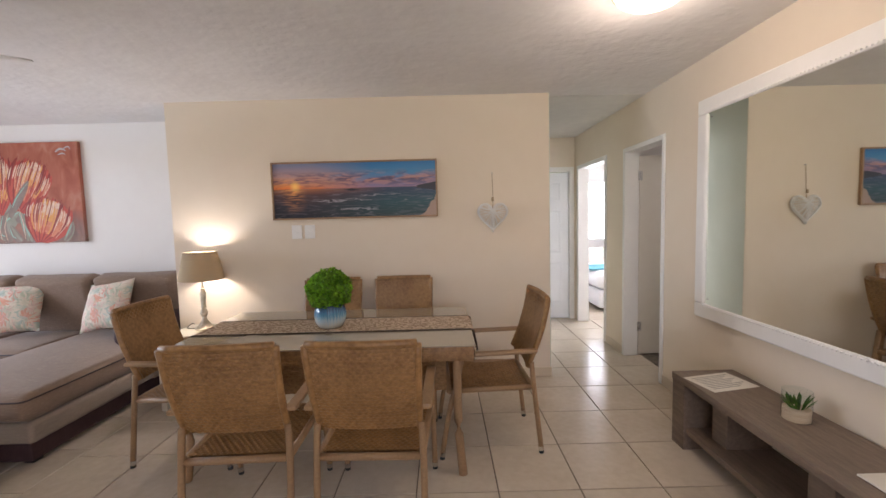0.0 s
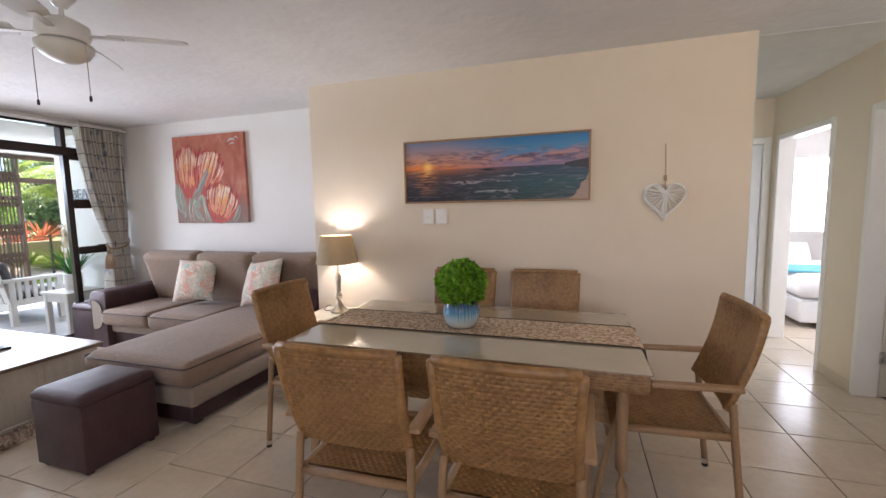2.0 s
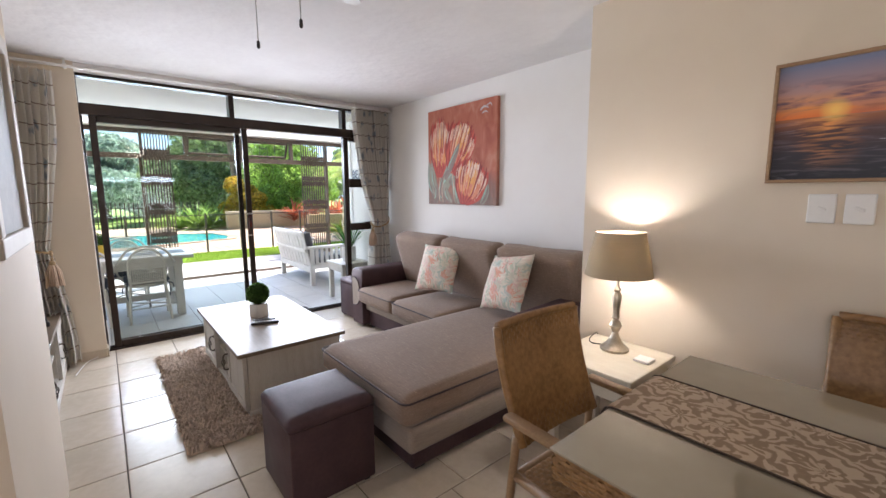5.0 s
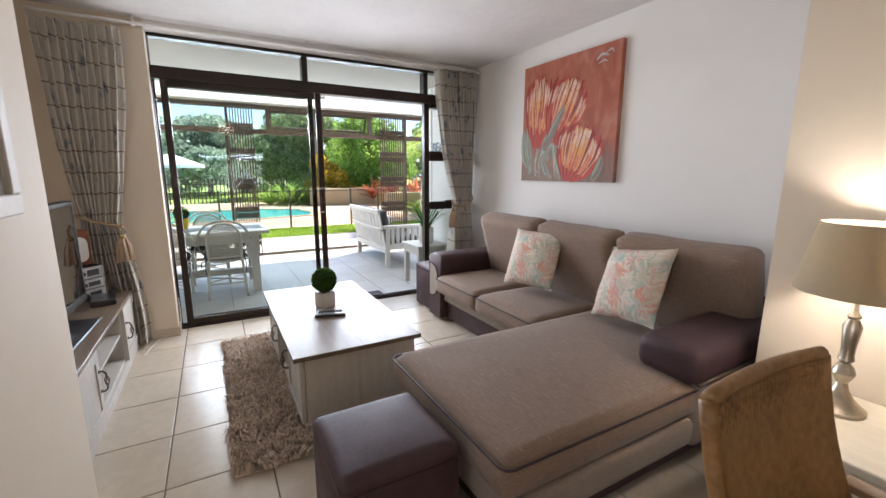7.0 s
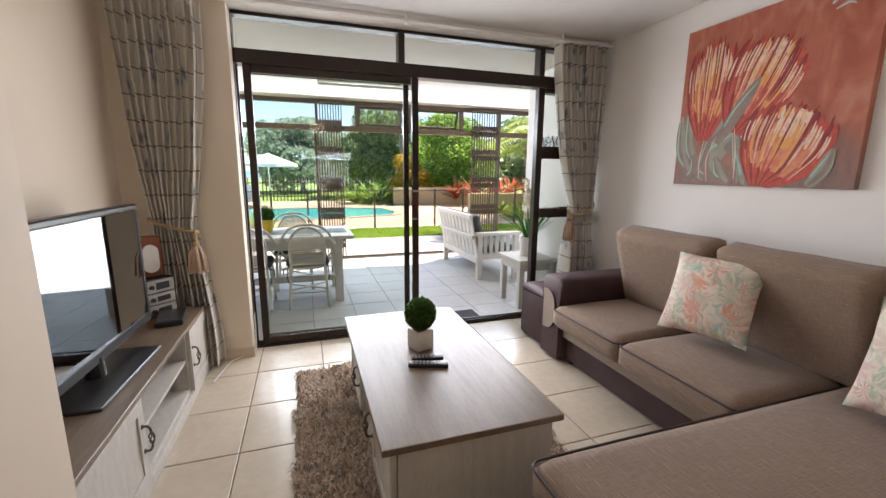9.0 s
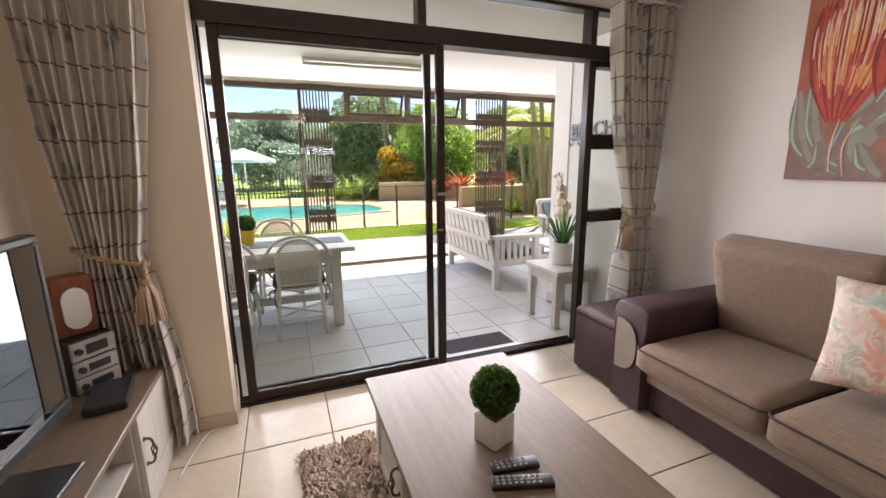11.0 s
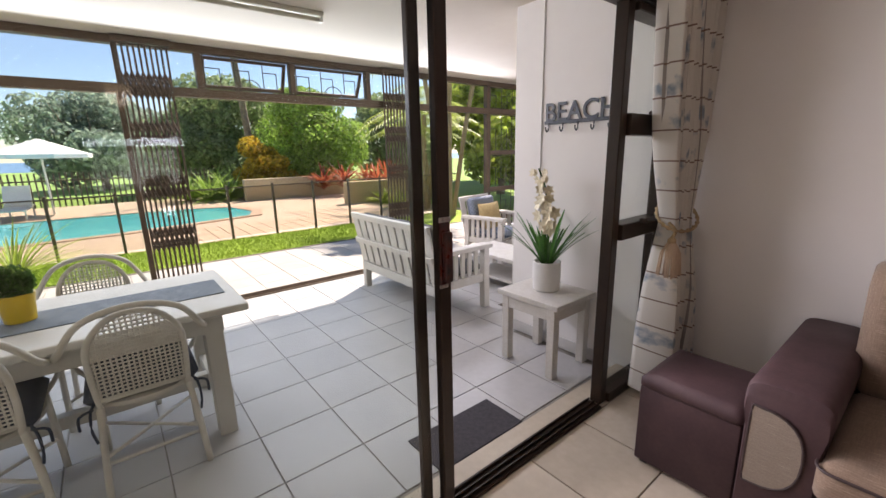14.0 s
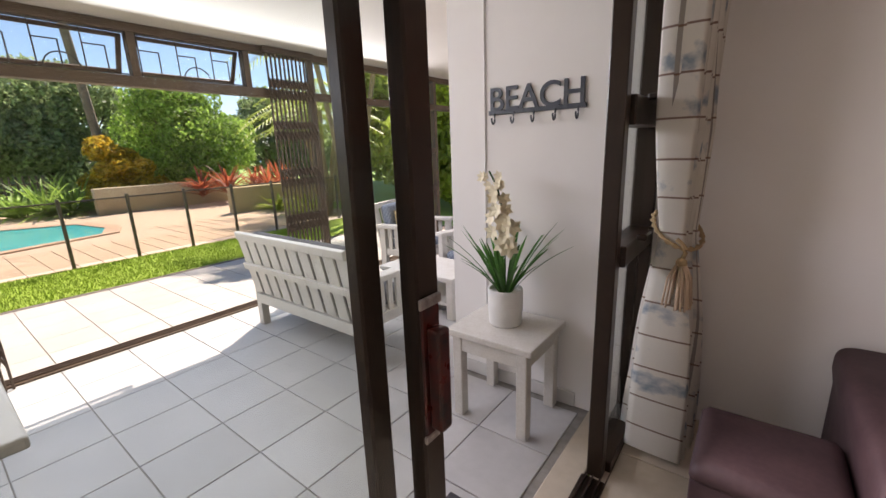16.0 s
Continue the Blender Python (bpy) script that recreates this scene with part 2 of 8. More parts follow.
wall("wall_dining", [(-2.345, WALL_Y, 0, 0.925, WALL_Y + 0.14, CEIL)], WALL_CREAM, "cream painted plaster wall behind the dining table")
wall("wall_return", [(-2.345, WALL_Y + 0.14, 0, -2.20, LIV_Y, CEIL)], WALL_WHITE, "short white return wall beside the sofa")
wall("wall_living", [(-6.84, LIV_Y, PFL, -2.20, LIV_Y + 0.14, CEIL)], WALL_WHITE, "white painted wall behind the sofa, running out to the veranda")
wall("wall_hall_left", [(0.785, WALL_Y + 0.14, 0, 0.925, 5.62, CEIL), (0.927, WALL_Y + 0.004, 0, 0.931, 5.5, CEIL)], WALL_GREEN, "pale green painted hallway wall")
# wall with the mirror, a doorway and the bedroom doorway
wall("wall_mirror", [(RIGHT_X, -3.2, 0, RIGHT_X + 0.12, 3.265, CEIL), (RIGHT_X, 3.265, 2.04, RIGHT_X + 0.12, 3.98, CEIL), (RIGHT_X, 3.98, 0, RIGHT_X + 0.12, 4.45, CEIL),
                      (RIGHT_X, 4.45, 2.04, RIGHT_X + 0.12, 5.36, CEIL), (RIGHT_X, 5.36, 0, RIGHT_X + 0.12, 5.50, CEIL)], WALL_CREAM, "cream painted wall with the mirror and two doorways")
wall("wall_hall_end", [(0.925, 5.50, 0, 1.02, 5.62, CEIL), (1.02, 5.50, 2.03, 1.74, 5.62, CEIL), (1.74, 5.50, 0, RIGHT_X + 0.12, 5.62, CEIL)], WALL_CREAM, "cream painted wall at the end of the hall")
# window wall: pier beside the curtain, lintel over the sliding door
wall("wall_window_pier", [(WIN_X - 0.12, 0.30, PFL, -5.50, 1.13, CEIL)], WALL_CREAM, "cream painted pier beside the sliding door")
wall("wall_lintel", [(WIN_X - 0.12, 1.13, 2.42, -5.52, LIV_Y, CEIL)], WALL_WHITE, "white lintel over the sliding door")
wall("wall_television", [(-5.50, 0.30, 0, -3.52, 0.44, CEIL)], WALL_CREAM, "cream painted wall behind the television")
wall("wall_kitchen_pier", [(-3.52, 0.30, 0, -2.45, 0.96, CEIL)], WALL_CREAM, "cream painted wall end beside the television alcove")
# plain walls that close the place behind the camera, with an opening added for fill light
wall("wall_back", [(-2.45, -3.32, 0, -0.75, -3.20, CEIL), (0.95, -3.32, 0, RIGHT_X + 0.12, -3.20, CEIL), (-0.75, -3.32, 0, 0.95, -3.20, 1.0), (-0.75, -3.32, 2.1, 0.95, -3.20, CEIL)], WALL_CREAM, "cream painted wall at the back of the dining room")
wall("wall_back_side", [(-2.57, -3.2, 0, -2.45, 0.30, CEIL)], WALL_CREAM, "cream painted side wall of the kitchen")

bm = cube(-5.72, 0.28, CEIL, RIGHT_X + 0.12, LIV_Y + 0.14, CEIL + 0.1)
box(bm, -2.57, -3.32, CEIL, RIGHT_X + 0.12, 0.28, CEIL + 0.1)
solid("ceiling", bm, STIPPLE, "white ceiling with stippled plaster texture", "ceiling", kind="structure")
solid("ceiling_hall", cube(0.925, WALL_Y + 0.10, CEIL - 0.004, RIGHT_X, 5.5, CEIL + 0.0), PLAIN_CEIL, "smooth white hallway ceiling", "ceiling", kind="structure")
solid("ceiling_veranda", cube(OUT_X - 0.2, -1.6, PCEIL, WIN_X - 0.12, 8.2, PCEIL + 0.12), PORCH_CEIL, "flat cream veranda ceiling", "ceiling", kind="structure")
# unseen slab added over the flat to keep the sky out of the rooms
solid("sky_block_slab", cube(OUT_X - 0.34, -3.6, CEIL + 0.12, 5.4, 8.6, CEIL + 0.3), PLAIN_CEIL, "unseen flat slab added above the rooms to block sky and sun", "roof", kind="structure")
# veranda side walls
wall("wall_veranda_end", [(OUT_X, -1.72, PFL, WIN_X - 0.12, -1.6, PCEIL)], VERANDA_WHITE, "white wall at the end of the veranda")
wall("wall_veranda_house", [(WIN_X - 0.12, -1.6, PFL, WIN_X, 0.30, PCEIL)], VERANDA_WHITE, "white house wall on the veranda")
wall("wall_veranda_right", [(-6.84, LIV_Y + 0.14, PFL, -6.72, 7.6, PCEIL)], VERANDA_WHITE, "white house wall behind the veranda lounge")
wall("wall_veranda_far", [(OUT_X, 7.55, PFL, -6.72, 7.67, PCEIL)], VERANDA_WHITE, "white wall at the far end of the veranda")

# bedroom and the room behind the open door, seen through doorways
wall("wall_bedroom", [(4.2, 3.0, 0, 4.32, 8.2, CEIL), (1.92, 8.1, 0, 4.2, 8.22, CEIL), (RIGHT_X, 5.62, 0, RIGHT_X + 0.12, 8.1, CEIL), (RIGHT_X + 0.12, 2.9, 0, 4.2, 3.0, CEIL), (RIGHT_X + 0.12, 4.30, 0, 4.2, 4.42, CEIL)],
     WALL_WHITE, "white bedroom wall")
solid("ceiling_bedroom", cube(RIGHT_X + 0.12, 5.5, CEIL + 0.005, 4.4, 8.3, CEIL + 0.1), PLAIN_CEIL, "white bedroom ceiling", "ceiling", kind="structure")
solid("ceiling_side_room", cube(RIGHT_X + 0.12, 2.9, CEIL + 0.005, 4.4, 5.5, CEIL + 0.1), PLAIN_CEIL, "white side room ceiling", "ceiling", kind="structure")

# ---- sliding door, sidelight, front of the veranda, doors ----
def bars(bm, lst):
    for b in lst:
        box(bm, *b, bevel=0.004)


sd = thing("window_1", "bronze aluminium sliding door with fanlights, one half open", "sliding door", kind="structure")
X0, X1 = WIN_X - 0.05, WIN_X + 0.05
bm = bmesh.new()
bars(bm, [(X0, 1.10, 0.0, X1, 1.135, 2.42), (X0 + 0.015, 3.54, 0.0, X1 - 0.02, 3.60, 2.10), (X0, 4.065, 0.0, X1, LIV_Y, 2.42), (X0 - 0.01, 1.135, 2.085, X1 + 0.01, 4.065, 2.18), (X0, 1.135, 2.395, X1, 4.065, 2.42),
          (X0, 2.285, 2.18, X1, 2.335, 2.395), (X0, 3.525, 2.18, X1, 3.575, 2.395)])
part("frame", bm, BRONZE, sd)
bm = bmesh.new()
bars(bm, [(X0 + 0.0, 1.135, -0.004, X1 + 0.0, 3.525, 0.012)])
for dx in (-0.03, 0.0, 0.03):
    box(bm, WIN_X + dx - 0.003, 1.135, 0.012, WIN_X + dx + 0.003, 3.525, 0.026)
part("track", bm, BRONZE, sd)
# sidelight of three stacked lights
bm = bmesh.new()
bars(bm, [(X0, 3.60, 0.0, X1, 4.065, 0.055), (X0, 3.60, 0.95, X1, 4.065, 1.035), (X0, 3.60, 1.485, X1, 4.065, 1.59), (X0, 3.60, 2.045, X1, 4.065, 2.083)])
part("sidelight_bar", bm, BRONZE, sd)
for z0, z1 in ((0.055, 0.95), (1.035, 1.485), (1.59, 2.045)):
    p = part("pane", cube(WIN_X - 0.004, 3.60, z0, WIN_X + 0.004, 4.065, z1), PANE, sd)
    p.visible_shadow = False
bm = bmesh.new()
for z in (1.045, 1.60):
    box(bm, WIN_X + 0.045, 3.78, z - 0.02, WIN_X + 0.085, 3.90, z + 0.006, bevel=0.006)
part("stay", bm, BRONZE, sd, "bronze window catches on the sidelight bars")
for y0, y1 in ((1.135, 2.285), (2.335, 3.525), (3.575, 4.065)):
    p = part("pane", cube(WIN_X - 0.004, y0, 2.18, WIN_X + 0.004, y1, 2.395), PANE, sd)
    p.visible_shadow = False


def leaf(name, x, y0, y1, handle):
    bm = bmesh.new()
    d = 0.018 if handle else 0.014
    bars(bm, [(x - d, y0, 0.02, x + d, y0 + (0.05 if handle else 0.012), 2.085), (x - d, y1 - (0.052 if handle else 0.044), 0.02, x + d, y1, 2.085),
              (x - d + 0.002, y0 + 0.055, 0.02, x + d - 0.002, y1 - 0.06, 0.075), (x - d + 0.002, y0 + 0.055, 2.03, x + d - 0.002, y1 - 0.06, 2.085)])
    lf = part(name, bm, BRONZE, sd)
    p = part("pane", cube(x - 0.003, y0 + 0.05, 0.07, x + 0.003, y1 - 0.055, 2.035), PANE, lf)
    p.visible_shadow = False
    if handle:
        bm = cube(x + 0.018, y1 - 0.052, 0.975, x + 0.024, y1 - 0.008, 1.205, bevel=0.003)
        box(bm, x + 0.024, y1 - 0.045, 0.99, x + 0.050, y1 - 0.016, 1.165, bevel=0.006, seg=2)
        part("handle", bm, HANDLE_RED, lf, "worn dark red and black pull handle")
        bm = cube(x + 0.0195, y1 - 0.055, 1.195, x + 0.026, y1 - 0.004, 1.212, bevel=0.002)
        box(bm, x + 0.0195, y1 - 0.056, 0.966, x + 0.026, y1 - 0.02, 0.980, bevel=0.002)
        part("lock_plate", bm, STEEL, lf, "scratched bare metal lock plate")


HANDLE_RED = surface("worn_red_handle", (0.10, 0.012, 0.008), (0.012, 0.010, 0.010), 30, 0.3)
STEEL = surface("scratched_steel", (0.62, 0.60, 0.57), (0.30, 0.28, 0.26), 60, 0.35, metal=0.9)
leaf("fixed_leaf", WIN_X - 0.026, 1.135, 2.378, False)
leaf("sliding_leaf", WIN_X + 0.026, 1.185, 2.445, True)

# threshold ledge outside the track
solid("threshold", cube(-5.885, 1.13, PFL - 0.004, X0 - 0.002, LIV_Y - 0.002, -0.03, bevel=0.004), TILE, "tiled threshold step below the sliding door", "step", kind="structure")

# ---- glazed front of the veranda ----
vf = thing("window_2", "bronze framed glazed veranda front with its middle open", "veranda front", kind="structure")
A0, A1 = OUT_X - 0.04, OUT_X + 0.04
bm = bmesh.new()
bars(bm, [(A0 - 0.01, -1.6, 2.385, A1 + 0.01, 7.55, PCEIL), (A0 - 0.01, -1.6, 1.985, A1 + 0.01, 7.55, 2.065), (A0, -0.75, PFL, A1, -0.70, 1.985),
          (A0, 1.735, PFL, A1, 1.78, 1.985), (A0, 4.90, PFL, A1, 4.95, 2.385), (A0, 6.22, PFL, A1, 6.29, 2.385), (A0, 7.05, PFL, A1, 7.11, 2.385),
          (A0, 2.37, 2.065, A1, 2.43, 2.385), (A0, 3.255, 2.065, A1, 3.315, 2.385), (A0, 4.17, 2.065, A1, 4.23, 2.385), (A0, 1.76, 2.065, A1, 1.80, 2.385)])
part("frame", bm, BRONZE_SUNLIT, vf)
bm = bmesh.new()
bars(bm, [(A0 - 0.03, -1.6, PFL - 0.002, A1 + 0.03, 7.55, PFL + 0.016)])
for dx in (-0.04, 0.0, 0.04):
    box(bm, OUT_X + dx - 0.004, -1.6, PFL + 0.012, OUT_X + dx + 0.004, 7.55, PFL + 0.03)
part("track", bm, BRONZE_SUNLIT, vf)
for y0, y1, z0, z1 in ((-0.70, 1.735, PFL + 0.03, 1.985), (4.95, 6.22, PFL + 0.03, 1.985), (-1.6, 1.76, 2.065, 2.385), (1.80, 2.37, 2.065, 2.385), (4.23, 4.90, 2.065, 2.385), (4.95, 6.22, 2.065, 2.385)):
    p = part("pane", cube(OUT_X - 0.003, y0, z0, OUT_X + 0.003, y1, z1), PANE, vf)
    p.visible_shadow = False
# stacked lights with guards at the end of the front
bm = bmesh.new()
bars(bm, [(A0, 6.29, z - 0.03, A1, 7.05, z + 0.03) for z in (0.35, 0.83, 1.40)])
part("stacked_sash", bm, BRONZE_SUNLIT, vf)


def guard(name, y0, y1, z0, z1, x, tilt=0.0, top=False):
    """A window guard of thin flat bar: upright pairs, short ties and a half ring."""
    bm = bmesh.new()
    w, h, r = y1 - y0, z1 - z0, 0.005
    rod(bm, (0, 0, 0), (0, w, 0), r, seg=6)
    rod(bm, (0, 0, h), (0, w, h), r, seg=6)
    n = 6
    for k in range(n + 1):
        yy = w * k / n
        lo = 0.0
        rod(bm, (0, yy, lo), (0, yy, h if k % 2 == 0 else h * 0.62), r, seg=6)
    for k in range(0, n, 2):
        rod(bm, (0, w * k / n, h * 0.62), (0, w * (k + 1) / n, h * 0.62), r, seg=6)
    arc = [(0, w / 2 + 0.13 * w * math.cos(a), 0.36 * h * math.sin(a)) for a in [math.pi * k / 10 for k in range(11)]]
    tube(bm, arc, r, 6)
    return part(name, bm, GUARD, vf, m=pose(x, y0, z0, 0, tilt, 0))


GUARD = surface("dark_guard_bar", (0.10, 0.085, 0.075), (0.07, 0.06, 0.05), 10, 0.5, metal=0.4)
for y0, y1 in ((2.43, 3.255), (3.315, 4.17)):
    guard("guard", y0 + 0.01, y1 - 0.01, 2.075, 2.375, OUT_X + 0.03)
    # top-hung sash pushed outwards
    bm = bmesh.new()
    s0, s1 = y0 + 0.005, y1 - 0.005
    bars(bm, [(-0.012, s0, -0.31, 0.012, s0 + 0.035, 0), (-0.012, s1 - 0.035, -0.31, 0.012, s1, 0), (-0.012, s0, -0.31, 0.012, s1, -0.275), (-0.012, s0, -0.03, 0.012, s1, 0)])
    sash = part("sash", bm, BRONZE_SUNLIT, vf, "top-hung sash pushed open", m=pose(OUT_X - 0.045, 0, 2.38, 0, 28, 0))
    p = part("pane", cube(-0.003, s0 + 0.03, -0.28, 0.003, s1 - 0.03, -0.025), PANE, sash)
    p.visible_shadow = False
for z0, z1 in ((0.86, 1.37), (1.43, 1.98), (2.07, 2.38), (0.38, 0.80)):
    guard("guard", 6.30, 7.04, z0 + 0.005, z1 - 0.01, OUT_X + 0.03)
    p = part("pane", cube(OUT_X - 0.003, 6.29, z0, OUT_X + 0.003, 7.05, z1), PANE, vf)
    p.visible_shadow = False


# ---- folded trellis gates ----
def trellis_gate(y0, y1, n, label):
    g = thing("trellis_gate", label, "security gate", m=pose(OUT_X + 0.10, y0, PFL), group="trellis gates")
    w = y1 - y0
    for k in range(n):
        y = w * k / (n - 1)
        bm = cube(-0.008, y - 0.008, 0.0, 0.008, y + 0.008, 2.47, bevel=0.002)
        part("upright", bm, GATE, g)
    # bands of folded cross straps with rivets
    for zb in (0.18, 0.66, 1.14, 1.62, 2.02):
        bm = bmesh.new()
        for k in range(n - 1):
            ya, yb = w * k / (n - 1), w * (k + 1) / (n - 1)
            for s in (0, 1):
                for j in range(2):
                    z = zb + 0.10 * j
                    a, b = (ya, z), (yb, z + 0.12)
                    if s:
                        a, b = (ya, z + 0.12), (yb, z)
                    rod(bm, (0.011 if s else -0.011, a[0], a[1]), (0.011 if s else -0.011, b[0], b[1]), 0.010, seg=6)
            for j in range(3):
                rod(bm, (0.010, ya, zb + 0.02 + 0.09 * j), (0.022, ya, zb + 0.02 + 0.09 * j), 0.006, seg=6)
        part("strap_band", bm, GATE, g)
    bm = bmesh.new()
    box(bm, -0.02, -0.03, 2.475, 0.02, w + 0.03, 2.53, bevel=0.004)
    part("top_carriage", bm, GATE, g)
    return g


GATE = surface("brown_gate_enamel", (0.11, 0.070, 0.045), (0.075, 0.048, 0.032), 14, 0.45, metal=0.1)
trellis_gate(1.79, 2.15, 10, "brown folded trellis security gate pushed to one side")
trellis_gate(4.37, 4.88, 12, "brown folded trellis security gate pushed to the other side")


# ---- hinged doors of the hall ----
def door_frame(name, axis, at, a0, a1, top, depth, label, wide=0.03):
    bm = bmesh.new()
    for lo, hi, z0, z1 in ((a0 - wide, a0 + 0.02, 0, top + wide), (a1 - 0.02, a1 + wide, 0, top + wide), (a0 + 0.02, a1 - 0.02, top - 0.02, top + wide)):
        if axis == "x":
            box(bm, at - 0.012, lo, z0, at + depth + 0.012, hi, z1, bevel=0.004)
        else:
            box(bm, lo, at - 0.012, z0, hi, at + depth + 0.012, z1, bevel=0.004)
    return solid(name, bm, TRIM, label, "door frame", kind="structure")


door_frame("door_frame_1", "x", RIGHT_X, 3.265, 3.98, 2.04, 0.12, "white painted door frame of the side room", 0.022)
door_frame("door_frame_2", "x", RIGHT_X, 4.45, 5.36, 2.04, 0.12, "white painted bedroom door frame")
door_frame("door_frame_3", "y", 5.50, 1.02, 1.74, 2.03, 0.12, "white painted door frame at the hall end", 0.045)


def panel_door(name, w, h, m, panels, label, material):
    """A moulded door leaf, hinged at its local origin, reaching along +x."""
    d = thing(name, label, "door", m=m, kind="structure")
    part("leaf", cube(0.0, -0.02, 0.008, w, 0.02, h, bevel=0.003), material, d)
    if panels:
        for c in (0, 1):
            x0 = 0.10 + c * (w - 0.10) / 2
            x1 = x0 + (w - 0.28) / 2
            for z0, z1 in ((0.22, 0.78), (0.92, 1.50), (1.62, 1.88)):
                for s in (-1, 1):
                    bm = bmesh.new()
                    y = s * 0.0205
                    for q in ((x0, z0, x1, z0 + 0.018), (x0, z1 - 0.018, x1, z1), (x0, z0, x0 + 0.018, z1), (x1 - 0.018, z0, x1, z1)):
                        box(bm, q[0], y - 0.004, q[1], q[2], y + 0.004, q[3], bevel=0.003)
                    box(bm, x0 + 0.045, y - 0.003, z0 + 0.045, x1 - 0.045, y + 0.003, z1 - 0.045, bevel=0.0025)
                    part("panel", bm, material, d)
    bm = bmesh.new()
    for z in (0.25, 1.75):
        rod(bm, (-0.004, -0.024, z), (-0.004, -0.024, z + 0.09), 0.008, seg=8)
        box(bm, 0.0, -0.0235, z, 0.03, -0.0205, z + 0.09)
    part("hinge", bm, STEEL, d)
    bm = bmesh.new()
    for s in (-1, 1):
        rod(bm, (w - 0.06, s * 0.02, 1.02), (w - 0.06, s * 0.06, 1.02), 0.010, seg=8)
        rod(bm, (w - 0.06, s * 0.058, 1.02), (w - 0.17, s * 0.058, 1.02), 0.009, seg=8)
        box(bm, w - 0.08, s * 0.0215 - 0.002, 0.93, w - 0.04, s * 0.0215 + 0.002, 1.09, bevel=0.001)
    part("handle", bm, STEEL, d)
    return d


DOOR_CREAM = surface("cream_door_paint", (0.70, 0.66, 0.57), (0.66, 0.61, 0.52), 2, 0.45, bump=0.05, bump_scale=30)
DOOR_WHITE = surface("white_door_paint", (0.78, 0.79, 0.80), (0.74, 0.75, 0.76), 2, 0.4, bump=0.05, bump_scale=30)
panel_door("door_1", 0.66, 1.99, pose(RIGHT_X + 0.135, 3.985, 0, 0, 0, 3), False, "plain cream door standing open into the side room", DOOR_CREAM)
panel_door("door_2", 0.67, 2.0, pose(1.716, 5.535, 0, 0, 0, 177), True, "white six panel door barely ajar at the hall end", DOOR_WHITE)

# ---- skirtings ----
def skirting(name, runs, material=SKIRT):
    bm = bmesh.new()
    for b in runs:
        box(bm, *b, bevel=0.002)
    solid(name, bm, material, "beige tile skirting along the wall", "skirting", kind="structure")


skirting("baseboard", [(-2.34, WALL_Y - 0.010, 0.001, 0.935, WALL_Y - 0.001, 0.085), (0.926, WALL_Y + 0.002, 0.001, 0.936, 5.49, 0.085)])
skirting("baseboard_right", [(RIGHT_X - 0.010, -3.1, 0.001, RIGHT_X - 0.001, 3.24, 0.085), (RIGHT_X - 0.010, 4.005, 0.001, RIGHT_X - 0.001, 4.415, 0.085)])
skirting("baseboard_living", [(-5.64, LIV_Y - 0.010, 0.001, -2.36, LIV_Y - 0.001, 0.08), (-5.499, 0.93, 0.001, -5.489, 1.128, 0.075), (-5.64, 1.131, 0.001, -5.489, 1.141, 0.075)])
SKIRT_OUT = surface("pale_tile_skirting", (0.62, 0.60, 0.57), (0.55, 0.53, 0.50), 3, 0.4)
skirting("baseboard_veranda", [(-6.835, LIV_Y - 0.011, PFL + 0.001, -5.99, LIV_Y - 0.001, PFL + 0.09)], SKIRT_OUT)

# ---- garden ----
GRASS_C = surface("lawn_green", (0.27, 0.39, 0.03), (0.35, 0.48, 0.05), 3.0, 0.85, fine=0.5, bump=0.6, bump_scale=300)
FIELD = surface("far_field", (0.20, 0.33, 0.06), (0.26, 0.40, 0.09), 0.15, 0.9, fine=0.4)
PAVER = surface("pink_brick_paving", (0.48, 0.36, 0.27), (0.56, 0.44, 0.34), 2.0, 0.85, vary=0.08, fine=0.4)
PAVE_BED = surface("sanded_paving", (0.50, 0.39, 0.30), (0.58, 0.47, 0.38), 1.2, 0.9, fine=0.5, bump=0.4, bump_scale=40)
TERRACE = surface("terrace_tile", (0.55, 0.51, 0.46), (0.47, 0.43, 0.38), 2.5, 0.5, vary=0.06, fine=0.4)
POOL_W = surface("pool_water", (0.05, 0.52, 0.62), (0.10, 0.62, 0.70), 1.5, 0.06, rough_var=0.02, bump=0.15, bump_scale=6)
COPING = surface("pool_coping", (0.50, 0.36, 0.27), (0.42, 0.29, 0.21), 3, 0.8)
POST = surface("fence_post_brown", (0.10, 0.075, 0.055), (0.07, 0.05, 0.04), 6, 0.5)
PLASTER = surface("ochre_garden_wall", (0.52, 0.42, 0.27), (0.44, 0.35, 0.22), 2.0, 0.9, bump=0.3, bump_scale=30)
SEA = surface("far_sea", (0.08, 0.20, 0.36), (0.10, 0.24, 0.40), 0.01, 0.3)
GZ = -0.16


def sheet(name, x0, y0, x1, y1, z, material, label, category, kind="structure", depth=0.05):
    return solid(name, cube(x0, y0, z - depth, x1, y1, z), material, label, category, kind=kind)


# one ground sheet that falls gently away to the shore and reaches the horizon
bm = bmesh.new()
xs = [6, -9.4, -14, -26, -40, -70, -120, -260]
zs = [-0.30, -0.30, -0.30, -0.32, -0.45, -0.8, -1.5, -2.8]
rows = [[bm.verts.new((x, y, z)) for y in (-400, -120, -40, -10, 0, 10, 40, 120, 400)] for x, z in zip(xs, zs)]
for a, b in zip(rows, rows[1:]):
    for k in range(8):
        bm.faces.new((a[k], a[k + 1], b[k + 1], b[k]))
solid("ground", bm, FIELD, "green field falling away towards the sea", "ground", kind="structure")
bm = bmesh.new()
